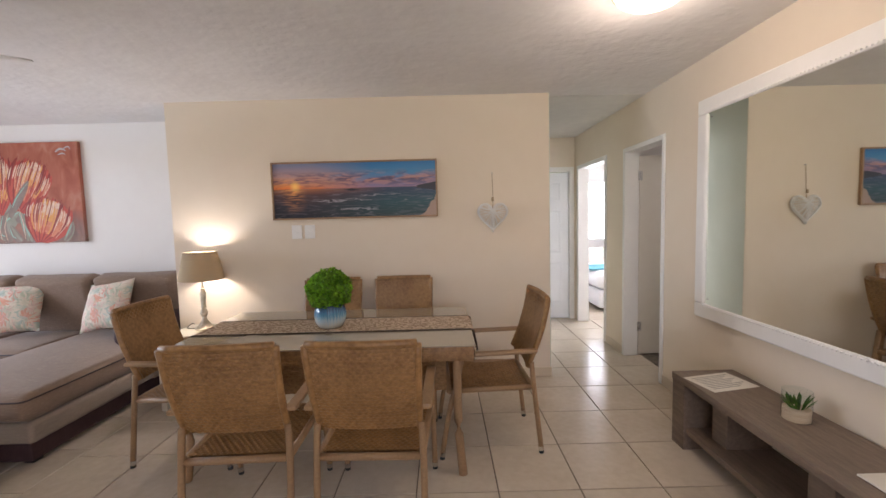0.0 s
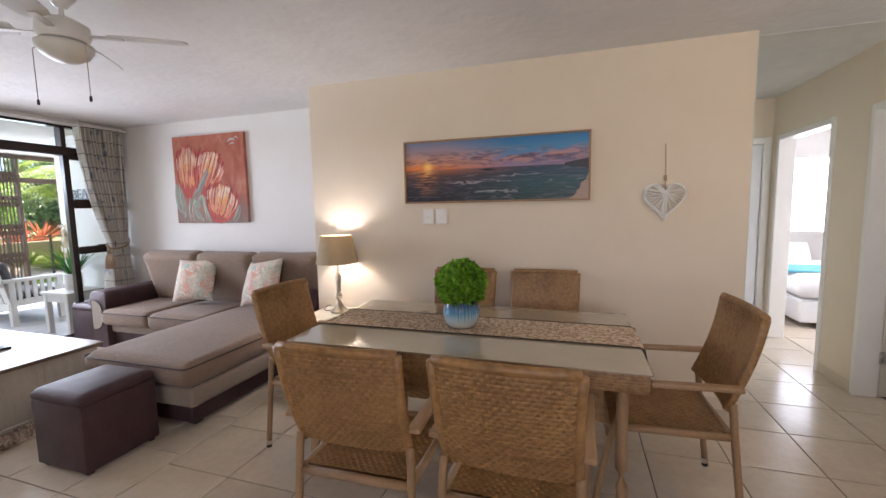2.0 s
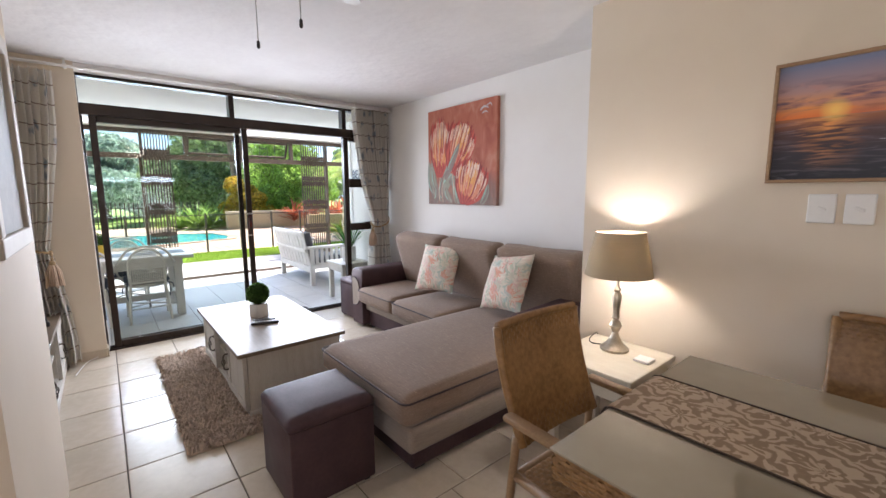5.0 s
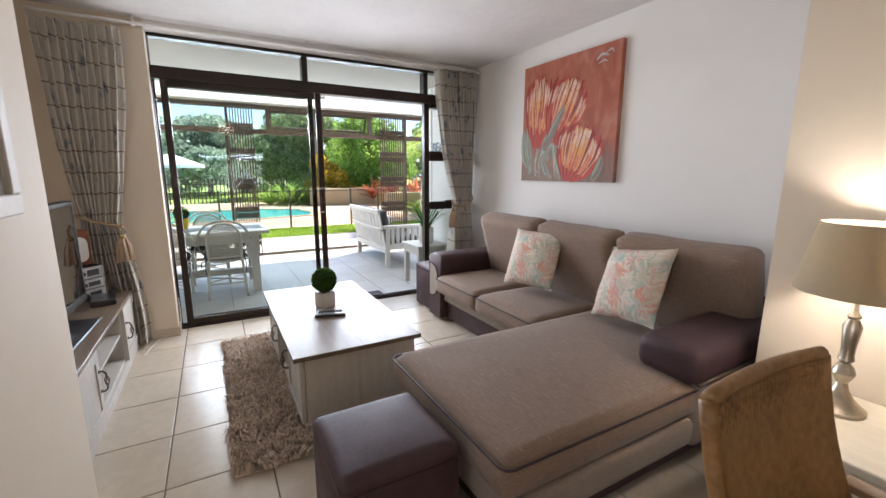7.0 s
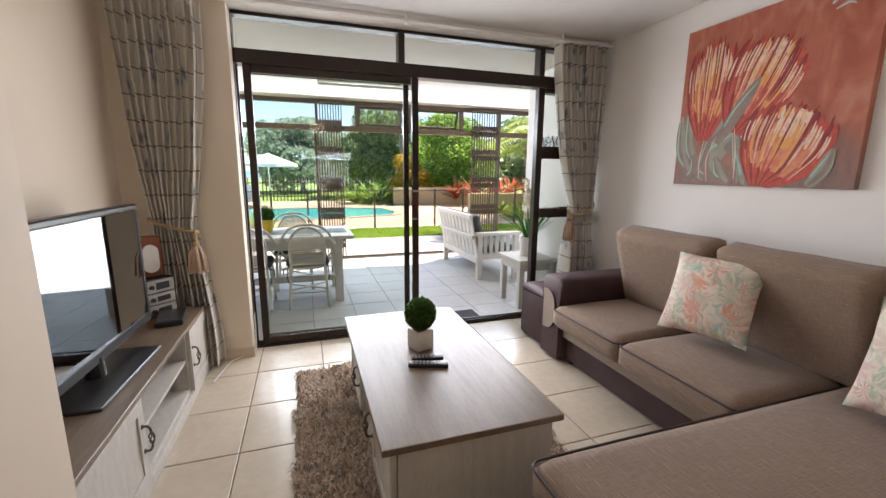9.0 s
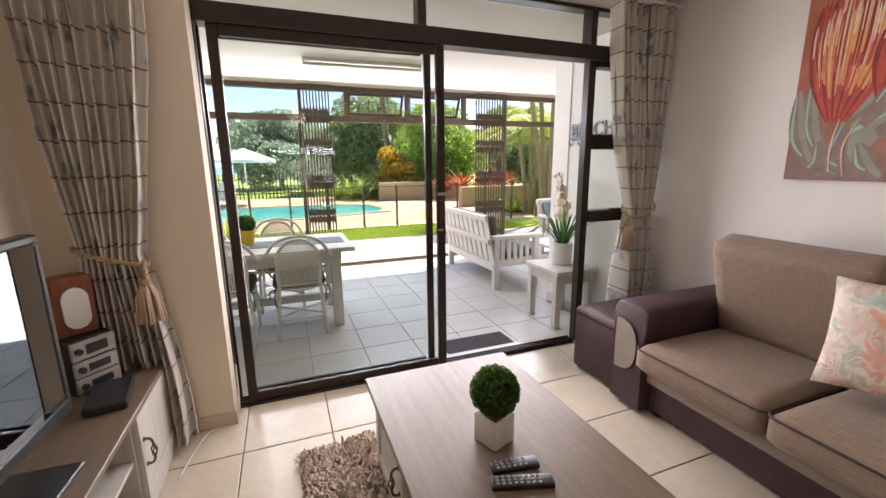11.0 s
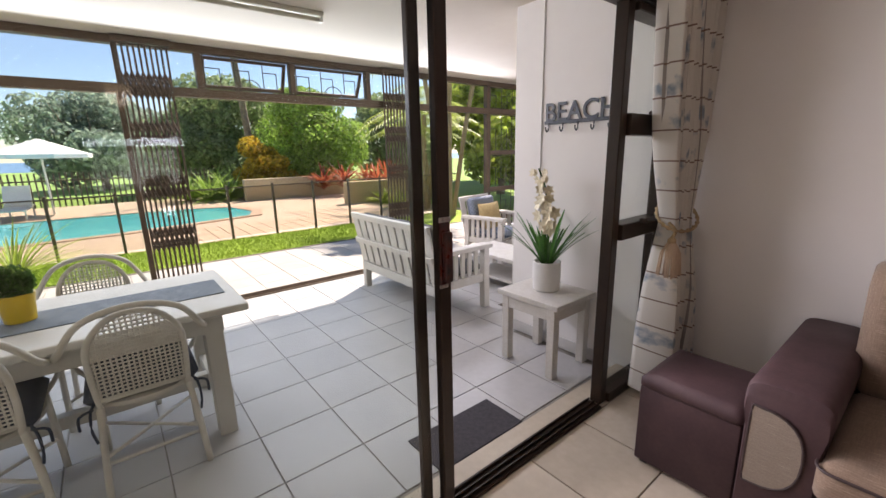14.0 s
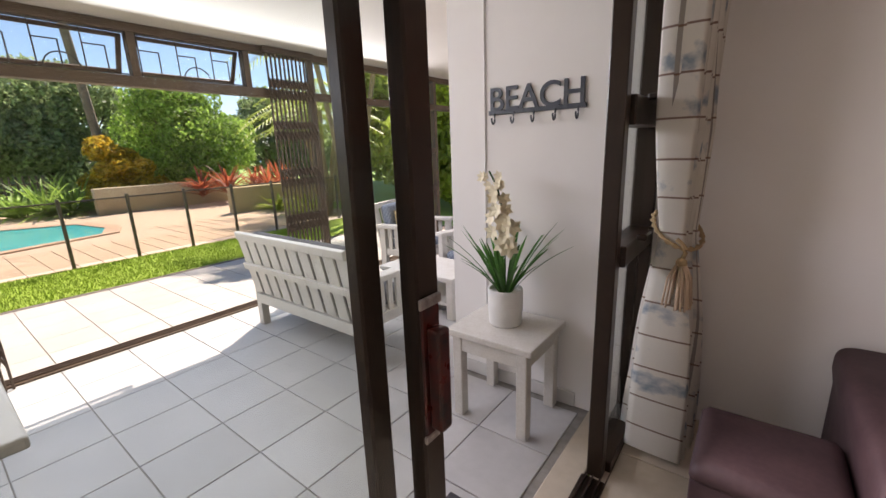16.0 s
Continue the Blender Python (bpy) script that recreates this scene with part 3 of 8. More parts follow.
v = [bm.verts.new(p) for p in ((-230, -4000, -2.5), (-230, 4000, -2.5), (-4500, 4000, -2.5), (-4500, -4000, -2.5))]
bm.faces.new(v)
solid("water", bm, SEA, "blue sea on the horizon", "sea", kind="structure")

sheet("lawn", -13.30, -3.0, -11.60, 9.0, GZ + 0.02, GRASS_C, "bright green lawn strip beside the terrace", "lawn", depth=0.14)
pave = sheet("paving", -24.6, -9.0, -13.30, 9.5, GZ - 0.01, PAVE_BED, "sunlit pinkish brick paving round the pool", "paving", depth=0.12)
# swimming pool with a coping
pool = thing("swimming_pool", "turquoise swimming pool with brick coping in the paving", "swimming pool", kind="structure")
outline = [(-16.75, 4.45), (-17.7, 4.75), (-19.2, 4.5), (-19.9, 3.2), (-20.0, 0.5), (-20.0, -7.0), (-15.9, -7.0), (-15.7, -1.5), (-16.0, 1.6)]
pts = smooth_path([(x, y, 0) for x, y in outline + outline[:1]], 1)[:-1]
bm = bmesh.new()
bm.faces.new([bm.verts.new((p.x, p.y, GZ + 0.004)) for p in pts])
part("water_surface", bm, POOL_W, pool)
bm = bmesh.new()
c = sum(pts, Vector()) / len(pts)
inn = [bm.verts.new((p.x, p.y, GZ + 0.02)) for p in pts]
out = [bm.verts.new((p.x + (p - c).normalized().x * 0.32, p.y + (p - c).normalized().y * 0.32, GZ + 0.02)) for p in pts]
lo = [bm.verts.new((v.co.x, v.co.y, GZ - 0.02)) for v in out]
for k in range(len(pts)):
    j = (k + 1) % len(pts)
    bm.faces.new((inn[k], inn[j], out[j], out[k]))
    bm.faces.new((out[k], out[j], lo[j], lo[k]))
part("coping", bm, COPING, pool)

# glass panel fence
for k in range(-6, 7):
    y = 3.30 + 0.85 * k
    fp = thing("glass_fence_panel", "glass pool fence panel with brown metal post", "fence panel", m=pose(-13.36 - 0.02 * k, y, GZ), group="pool fence")
    bm = cube(-0.022, -0.022, 0, 0.022, 0.022, 1.06, bevel=0.004)
    part("post", bm, POST, fp)
    p = part("pane", cube(-0.004, 0.025, 0.06, 0.004, 0.825, 1.0), SMOKED, fp, "lightly smoked glass")
    p.visible_shadow = False
    part("top_rail", cube(-0.012, 0.022, 1.0, 0.012, 0.828, 1.022), POST, fp)

# palisade fence
pf = thing("palisade_fence", "dark palisade fence at the edge of the field", "fence", m=pose(-25.6, 0, -0.25))
me = mesh_of("pale", cube(-0.02, -0.025, 0, 0.02, 0.025, 1.25), POST)
for k in range(-40, 31):
    piece("pale", me, pf, 0, 0.17 * k, 0)
bm = cube(-0.03, -7, 0.25, 0.0, 5.4, 0.30)
box(bm, -0.03, -7, 0.95, 0.0, 5.4, 1.0)
part("rail", bm, POST, pf)

# low garden walls beyond the pool
solid("garden_wall", cube(-21.2, 5.4, GZ - 0.1, -20.9, 9.6, 0.62, bevel=0.02), PLASTER, "low ochre plastered garden wall", "garden wall")
solid("planter_wall", cube(-17.4, 7.6, GZ - 0.1, -17.1, 12.0, 0.55, bevel=0.02), PLASTER, "ochre plastered planter wall", "garden wall")

# umbrella and lounger past the pool
um = thing("parasol", "white garden parasol open over the loungers", "parasol", m=pose(-22.0, 0.1, -0.2))
bm = bmesh.new()
rod(bm, (0, 0, 0), (0, 0, 2.2), 0.03, seg=8)
part("pole", bm, TRIM, um)
bm = bmesh.new()
top = bm.verts.new((0, 0, 2.3))
ring = [bm.verts.new((1.25 * math.cos(math.pi * k / 4 + 0.3), 1.25 * math.sin(math.pi * k / 4 + 0.3), 1.83)) for k in range(8)]
low = [bm.verts.new((v.co.x, v.co.y, 1.72)) for v in ring]
for k in range(8):
    bm.faces.new((top, ring[k], ring[(k + 1) % 8]))
    bm.faces.new((ring[k], low[k], low[(k + 1) % 8], ring[(k + 1) % 8]))
CANVAS = surface("white_canvas", (0.80, 0.79, 0.76), (0.74, 0.73, 0.70), 3, 0.9)
part("canopy", bm, CANVAS, um)
lo_ = thing("sun_lounger", "white sun lounger beside the pool", "sun lounger", m=pose(-21.2, -0.6, GZ))
part("seat", cube(-0.9, -0.3, 0.28, 0.9, 0.3, 0.33, bevel=0.01), CANVAS, lo_)
part("backrest", cube(-0.03, -0.3, 0, 0.03, 0.3, 0.7, bevel=0.01), CANVAS, lo_, m=pose(-0.45, 0, 0.32, 0, -35, 0))
for sx in (-0.8, 0.8):
    for sy in (-0.26, 0.26):
        part("leg", cube(sx - 0.02, sy - 0.02, 0, sx + 0.02, sy + 0.02, 0.28), CANVAS, lo_)


# ---- plants of the garden ----
def leaf_mat(name, a, b, rough=0.5):
    m = surface(name, a, b, 8, rough, fine=0.5)
    nt = m.node_tree
    p = nt.nodes["Principled BSDF"]
    g = nt.nodes.new("ShaderNodeNewGeometry")
    hsv = nt.nodes.new("ShaderNodeHueSaturation")
    rng = nt.nodes.new("ShaderNodeMapRange")
    rng.inputs[3].default_value, rng.inputs[4].default_value = 0.55, 1.5
    nt.links.new(g.outputs["Random Per Island"], rng.inputs[0])
    nt.links.new(rng.outputs[0], hsv.inputs["Value"])
    src = p.inputs["Base Color"].links[0].from_socket
    nt.links.new(src, hsv.inputs["Color"])
    nt.links.new(hsv.outputs[0], p.inputs["Base Color"])
    p.inputs["Subsurface Weight"].default_value = 0.0
    t = nt.nodes.new("ShaderNodeBsdfTranslucent")
    nt.links.new(hsv.outputs[0], t.inputs[0])
    mx = nt.nodes.new("ShaderNodeMixShader")
    mx.inputs[0].default_value = 0.55
    o = nt.nodes["Material Output"]
    nt.links.new(p.outputs[0], mx.inputs[1])
    nt.links.new(t.outputs[0], mx.inputs[2])
    nt.links.new(mx.outputs[0], o.inputs[0])
    return m


LEAF_DARK = leaf_mat("dark_tree_leaf", (0.21, 0.29, 0.12), (0.33, 0.41, 0.20))
LEAF_MID = leaf_mat("green_tree_leaf", (0.20, 0.34, 0.055), (0.32, 0.47, 0.10))
# distance haze is put into this leaf colour: paler and greyer green
LEAF_HAZE = leaf_mat("haze_tinted_leaf", (0.27, 0.36, 0.27), (0.37, 0.46, 0.36))
LEAF_LIME = leaf_mat("lime_leaf", (0.26, 0.38, 0.05), (0.40, 0.46, 0.09))
LEAF_CROTON = leaf_mat("croton_leaf", (0.66, 0.38, 0.035), (0.42, 0.38, 0.05))
LEAF_RED = leaf_mat("red_cordyline_leaf", (0.40, 0.065, 0.04), (0.34, 0.13, 0.05))
BARK = surface("grey_bark", (0.22, 0.17, 0.12), (0.15, 0.115, 0.08), 6, 0.9, bump=0.6, bump_scale=18)
PALM_BARK = surface("palm_stem", (0.34, 0.25, 0.14), (0.26, 0.19, 0.10), 6, 0.8)


def leaf_cloud(centres, n, size, rnd, long=1.8, droop=0.2):
    """Many small folded leaves scattered over lumpy crowns; from_pydata keeps it quick."""
    vs, fs = [], []
    tot = sum(c[3] ** 2 for c in centres)
    for cx, cy, cz, r, fl in centres:
        for _ in range(int(n * r * r / tot)):
            u, a = rnd.uniform(-1, 1), rnd.uniform(0, 2 * math.pi)
            s = math.sqrt(1 - u * u)
            rr = r * (0.72 + 0.34 * rnd.random() ** 0.6)
            d = Vector((s * math.cos(a), s * math.sin(a), u))
            p = Vector((cx, cy, cz)) + Vector((d.x * rr, d.y * rr, d.z * rr * fl))
            nrm = (d + Vector((rnd.gauss(0, .55), rnd.gauss(0, .55), rnd.gauss(0, .55)))).normalized()
            t = nrm.orthogonal().normalized()
            t.rotate(Matrix.Rotation(rnd.uniform(0, 6.283), 3, nrm))
            b = nrm.cross(t)
            k = size * rnd.uniform(0.6, 1.3)
            i = len(vs)
            vs += [p - t * k * long * .5, p + b * k * .5 + nrm * k * .12, p + t * k * long * .5 - nrm * k * droop, p - b * k * .5 + nrm * k * .12]
            fs += [(i, i + 1, i + 2), (i, i + 2, i + 3)]
    me = bpy.data.meshes.new("leaves")
    me.from_pydata([tuple(v) for v in vs], [], fs)
    return me


def crown_part(name, me, material, parent):
    me.materials.append(material)
    ob = new(name, me)
    ob.parent = parent
    return ob


def lumps(rnd, n, rx, ry, z0, z1, r0, r1):
    out = []
    for _ in range(n):
        a, q = rnd.uniform(0, 6.283), math.sqrt(rnd.random())
        z = rnd.uniform(z0, z1)
        f = 1 - abs((z - z0) / (z1 - z0) - 0.4) * 0.8
        out.append((rx * q * f * math.cos(a), ry * q * f * math.sin(a), z, rnd.uniform(r0, r1), 0.8))
    return out


def tree(name, x, y, z, h, spread, material, label, seed, n=9000, size=0.16, trunk=0.16, clear=0.3, nl=22, group=""):
    rnd = random.Random(seed)
    t = thing(name, label, "tree", m=pose(x, y, z), group=group)
    bm = bmesh.new()
    fork = h * (clear + 0.12)
    tube(bm, smooth_path([(0, 0, -0.2), (0.05, 0.03, fork * 0.5), (0, 0, fork)], 4), [trunk * (1.25 - 0.5 * k / 8) for k in range(9)], 9)
    for k in range(7):
        a = 6.283 * k / 7 + rnd.uniform(-0.3, 0.3)
        q = spread * rnd.uniform(0.45, 0.8)
        pts = smooth_path([(0, 0, fork * 0.8), (q * 0.4 * math.cos(a), q * 0.4 * math.sin(a), fork + 0.15 * h), (q * math.cos(a), q * math.sin(a), h * rnd.uniform(0.6, 0.85))], 4)
        tube(bm, pts, [trunk * 0.55 * (1 - 0.85 * i / (len(pts) - 1)) for i in range(len(pts))], 6)
    part("trunk", bm, BARK, t, smooth=True)
    cs = lumps(rnd, nl, spread, spread, h * clear + spread * 0.2, h * 0.9, spread * 0.24, spread * 0.46)
    crown_part("crown", leaf_cloud(cs, n, size, rnd), material, t)
    return t


tree("round_tree", -24.5, 9.5, -0.3, 4.4, 2.6, LEAF_MID, "dense round green tree behind the pool", 3, 30000, 0.095, 0.14, 0.12, 34)
tree("dark_tree", -31, 6.6, -0.5, 5.6, 3.4, LEAF_DARK, "tall dark green tree at the back of the garden", 5, 24000, 0.14, 0.2, 0.1, 30)
tree("dark_tree", -34, 11.5, -0.5, 5.4, 3.6, LEAF_DARK, "broad dark green tree behind the round one", 6, 22000, 0.15, 0.2, 0.1, 30)
tree("coast_tree", -40, 1.4, -0.6, 6.3, 4.2, LEAF_HAZE, "tree towards the sea with haze painted into its grey green leaves", 7, 18000, 0.2, 0.24, 0.1, 30)
tree("coast_tree", -46, 6.0, -0.7, 5.4, 4.4, LEAF_HAZE, "low tree towards the sea with haze painted into its leaves", 8, 9000, 0.30, 0.24, 0.1, 26)
tree("dark_tree", -27, 15.5, -0.4, 5.0, 3.2, LEAF_DARK, "dark tree beyond the planter", 9, 14000, 0.17, 0.2, 0.1, 26)
tree("back_tree", -22, 19.5, -0.4, 6.0, 3.6, LEAF_MID, "leafy green tree beyond the palms", 10, 9000, 0.24, 0.2, 0.1, 26)

tree("lime_tree", -16.5, 14.2, -0.3, 5.2, 2.7, LEAF_LIME, "pale yellow green tree behind the palms", 13, 9000, 0.2, 0.16, 0.05, 26)
tree("lime_tree", -12.2, 12.6, -0.3, 4.6, 2.3, LEAF_LIME, "pale yellow green tree beside the house", 14, 8000, 0.2, 0.16, 0.05, 26)


def blade_plant(name, x, y, z, n, length, width, material, label, seed, arch=0.5, up=0.5, category="plant", stem=0.0, group=""):
    """A rosette of folded, arching blades."""
    rnd = random.Random(seed)
    bm = bmesh.new()
    for k in range(n):
        a = 6.283 * k * 0.618 + rnd.uniform(-0.2, 0.2)
        e = up + (1.25 - up) * rnd.random()
        L = length * rnd.uniform(0.65, 1.1)
        base = Vector((0.03 * math.cos(a), 0.03 * math.sin(a), stem * rnd.random()))
        side = Vector((-math.sin(a), math.cos(a), 0))
        last = None
        for i in range(6):
            t = i / 5
            r = L * t * math.cos(e) * (1 + 0.3 * t)
            zz = L * (t * math.sin(e) - arch * t * t * math.cos(e))
            p = base + Vector((r * math.cos(a), r * math.sin(a), zz))
            w = width * (0.5 + 1.2 * t) * (1 - t) ** 0.6 + 0.001
            cur = (bm.verts.new(p - side * w), bm.verts.new(p - Vector((0, 0, w * 0.5))), bm.verts.new(p + side * w))
            if last:
                bm.faces.new((last[0], last[1], cur[1], cur[0]))
                bm.faces.new((last[1], last[2], cur[2], cur[1]))
            last = cur
    me = mesh_of("blades", bm, material, fix=False)
    ob = new(name, me)
    ob.matrix_basis = pose(x, y, z)
    return tagged(ob, label, category, group)


for k, (x, y, s) in enumerate(((-22.4, 4.5, 1.1), (-22.8, 5.3, 1.0), (-22.0, 5.0, 0.8), (-23.0, 3.9, 0.8))):
    blade_plant("spiky_plant", x, y, GZ, 90, 1.5 * s, 0.04, LEAF_MID, "spiky green strap-leaved plant in the garden bed", 20 + k, 0.45, 0.35, group="garden bed plants")
for k, (x, y, h, r) in enumerate(((-22.6, 6.2, 2.5, 1.0), (-22.4, 6.95, 1.8, 0.8))):
    rnd = random.Random(40 + k)
    b = thing("croton_bush", "yellow and orange croton bush", "bush", m=pose(x, y, GZ), group="croton bushes")
    bm = bmesh.new()
    for j in range(6):
        rod(bm, (0, 0, 0), (rnd.uniform(-.4, .4), rnd.uniform(-.4, .4), h * 0.7), 0.02, 0.01, seg=5)
    part("stem", bm, BARK, b)
    crown_part("foliage", leaf_cloud(lumps(rnd, 20, r, r, 0.25, h * 0.85, 0.22, 0.38), 4200, 0.10, rnd, 2.6), LEAF_CROTON, b)
for k, (x, y, s) in enumerate(((-20.2, 9.0, 1.0), (-19.6, 9.7, 0.9), (-20.4, 8.2, 0.8), (-18.6, 9.6, 0.9), (-19.2, 10.4, 1.1))):
    blade_plant("red_cordyline", x, y, GZ + 0.25, 54, 1.0 * s, 0.05, LEAF_RED, "red leaved cordyline plant", 60 + k, 0.3, 0.5, stem=0.4, group="red plants")
for k, (x, y, s) in enumerate(((-16.5, 8.6, 0.8), (-15.6, 8.9, 0.9), (-14.6, 8.3, 0.8), (-17.6, 8.4, 0.7))):
    blade_plant("lime_shrub", x, y, GZ, 60, 0.85 * s, 0.045, LEAF_LIME, "lime green strap-leaved shrub", 70 + k, 0.5, 0.35, group="lime shrubs")
for k, (x, y, s) in enumerate(((-12.5, 0.35, 1.15), (-12.9, -0.5, 1.3), (-13.0, -1.3, 1.1))):
    blade_plant("grass_clump", x, y, GZ, 110, 0.95 * s, 0.012, LEAF_LIME, "pale ornamental grass clump beside the fence", 80 + k, 0.5, 0.6, group="grass clumps")


def palm(x, y, h, lean, seed, label):
    """A clumping palm: ringed stems and arching feathered fronds."""
    rnd = random.Random(seed)
    t = thing("palm", label, "palm tree", m=pose(x, y, GZ), group="palms")
    bm = bmesh.new()
    tops = []
    for k in range(4):
        a = 6.283 * k / 4 + rnd.uniform(-.4, .4)
        q = rnd.uniform(0.1, lean)
        top = Vector((q * math.cos(a), q * math.sin(a), h * rnd.uniform(0.7, 1.0)))
        pts = smooth_path([(0.12 * math.cos(a), 0.12 * math.sin(a), 0), (0.5 * top.x, 0.5 * top.y, top.z * 0.5), tuple(top)], 5)
        tube(bm, pts, [0.055 * (1 + 0.12 * (i % 2)) for i in range(len(pts))], 8)
        tops.append(top)
    part("trunk", bm, PALM_BARK, t, smooth=True)
    vs, fs = [], []
    for top in tops:
        for f in range(11):
            a, e, L = rnd.uniform(0, 6.283), rnd.uniform(0.35, 1.2), rnd.uniform(1.2, 1.8)
            d, side = Vector((math.cos(a), math.sin(a), 0)), Vector((-math.sin(a), math.cos(a), 0))
            def at(s):
                return top + d * (L * s * math.cos(e) * (1 + .35 * s)) + Vector((0, 0, L * (s * math.sin(e) - 0.85 * s * s)))
            for j in range(2, 24):
                s = j / 24
                p = at(s)
                ll = 0.42 * math.sin(math.pi * (0.12 + 0.85 * s)) + 0.05
                for sg in (-1, 1):
                    tip = p + side * sg * ll * 0.8 + d * ll * 0.5 - Vector((0, 0, ll * 0.45))
                    w = d * 0.016
                    i = len(vs)
                    vs += [tuple(p - w), tuple(p + w), tuple(tip)]
                    fs.append((i, i + 1, i + 2))
    me = bpy.data.meshes.new("fronds")
    me.from_pydata(vs, [], fs)
    crown_part("crown", me, LEAF_LIME, t)


palm(-14.2, 8.6, 2.9, 0.9, 90, "clump of golden palms with ringed stems")
palm(-12.5, 8.1, 4.5, 1.0, 91, "clump of golden palms beside the veranda")
palm(-16.4, 10.6, 3.4, 0.8, 92, "tall clump of golden palms")
# bare palm stem behind the bush
bm = bmesh.new()
pts = smooth_path([(-24.2, 6.75, -0.3), (-24.15, 6.55, 2.6), (-24.0, 6.2, 7.2)], 6)
tube(bm, pts, [0.17 - 0.004 * i for i in range(len(pts))], 9)
solid("tall_palm", bm, BARK, "bare grey palm stem rising out of view", "palm tree", smooth=True)

# grass blades on the near lawn
rnd = random.Random(11)
vs, fs = [], []
for _ in range(26000):
    x, y = rnd.uniform(-13.28, -11.62), rnd.uniform(0.0, 7.0)
    a, h = rnd.uniform(0, 6.283), rnd.uniform(0.02, 0.045)
    dx, dy = 0.006 * math.cos(a), 0.006 * math.sin(a)
    i = len(vs)
    vs += [(x - dx, y - dy, GZ + 0.018), (x + dx, y + dy, GZ + 0.018), (x + rnd.uniform(-.02, .02), y + rnd.uniform(-.02, .02), GZ + 0.02 + h)]
    fs.append((i, i + 1, i + 2))
me = bpy.data.meshes.new("grass")
me.from_pydata(vs, [], fs)
me.materials.append(GRASS_C)
tagged(new("grass", me), "short bright green lawn grass", "grass", kind="stuff")

# ---- dining area ----
RATTAN = surface("tan_rattan", (0.36, 0.195, 0.072), (0.17, 0.084, 0.027), 5, 0.42, fine=0.5, local=True, bump=0.25, bump_scale=160, bump_dist=0.003)
RATTAN_FRAME = surface("tan_wrapped_frame", (0.33, 0.20, 0.10), (0.25, 0.15, 0.075), 9, 0.5, fine=0.5, local=True, bump=0.2, bump_scale=120, bump_dist=0.003)
CHROME = surface("chrome_cap", (0.75, 0.74, 0.72), (0.66, 0.65, 0.63), 20, 0.2, metal=1.0)
RUBBER = surface("black_rubber", (0.02, 0.02, 0.02), (0.03, 0.03, 0.03), 20, 0.7)


def woven(nu, nv, su, sv, amp, at, thick):
    """A woven panel: flat strands along u that pass over and under stakes, with gaps. at(u, v) gives the place and normal for 0..1."""
    bm = bmesh.new()
    cu = nu * 3
    for s in range(nv):
        last = None
        for i in range(cu + 1):
            u = i / cu
            h = amp * math.cos(math.pi * (u * nu + s))
            cur = []
            for f, dz in ((0.0, -0.0022), (0.28, 0.0), (0.72, 0.0), (1.0, -0.0022)):
                p, n = at(u, (s + f) / nv)
                cur.append(bm.verts.new(p + n * (h + dz)))
            if last:
                for k in range(3):
                    bm.faces.new((last[k], cur[k], cur[k + 1], last[k + 1]))
            last = cur
    for k in range(nu):
        u, e = (k + 0.5) / nu, 0.16 / nu
        last = None
        for j in range(9):
            cur = [bm.verts.new(at(u + d * e, j / 8)[0]) for d in (-1, 1)]
            if last:
                bm.faces.new((last[0], last[1], cur[1], cur[0]))
            last = cur
    if thick:
        back = [[bm.verts.new(at(i / cu, j)[0] - at(i / cu, j)[1] * thick) for i in range(cu + 1)] for j in (0, 1)]
        for i in range(cu):
            bm.faces.new((back[0][i], back[1][i], back[1][i + 1], back[0][i + 1]))
    return bm


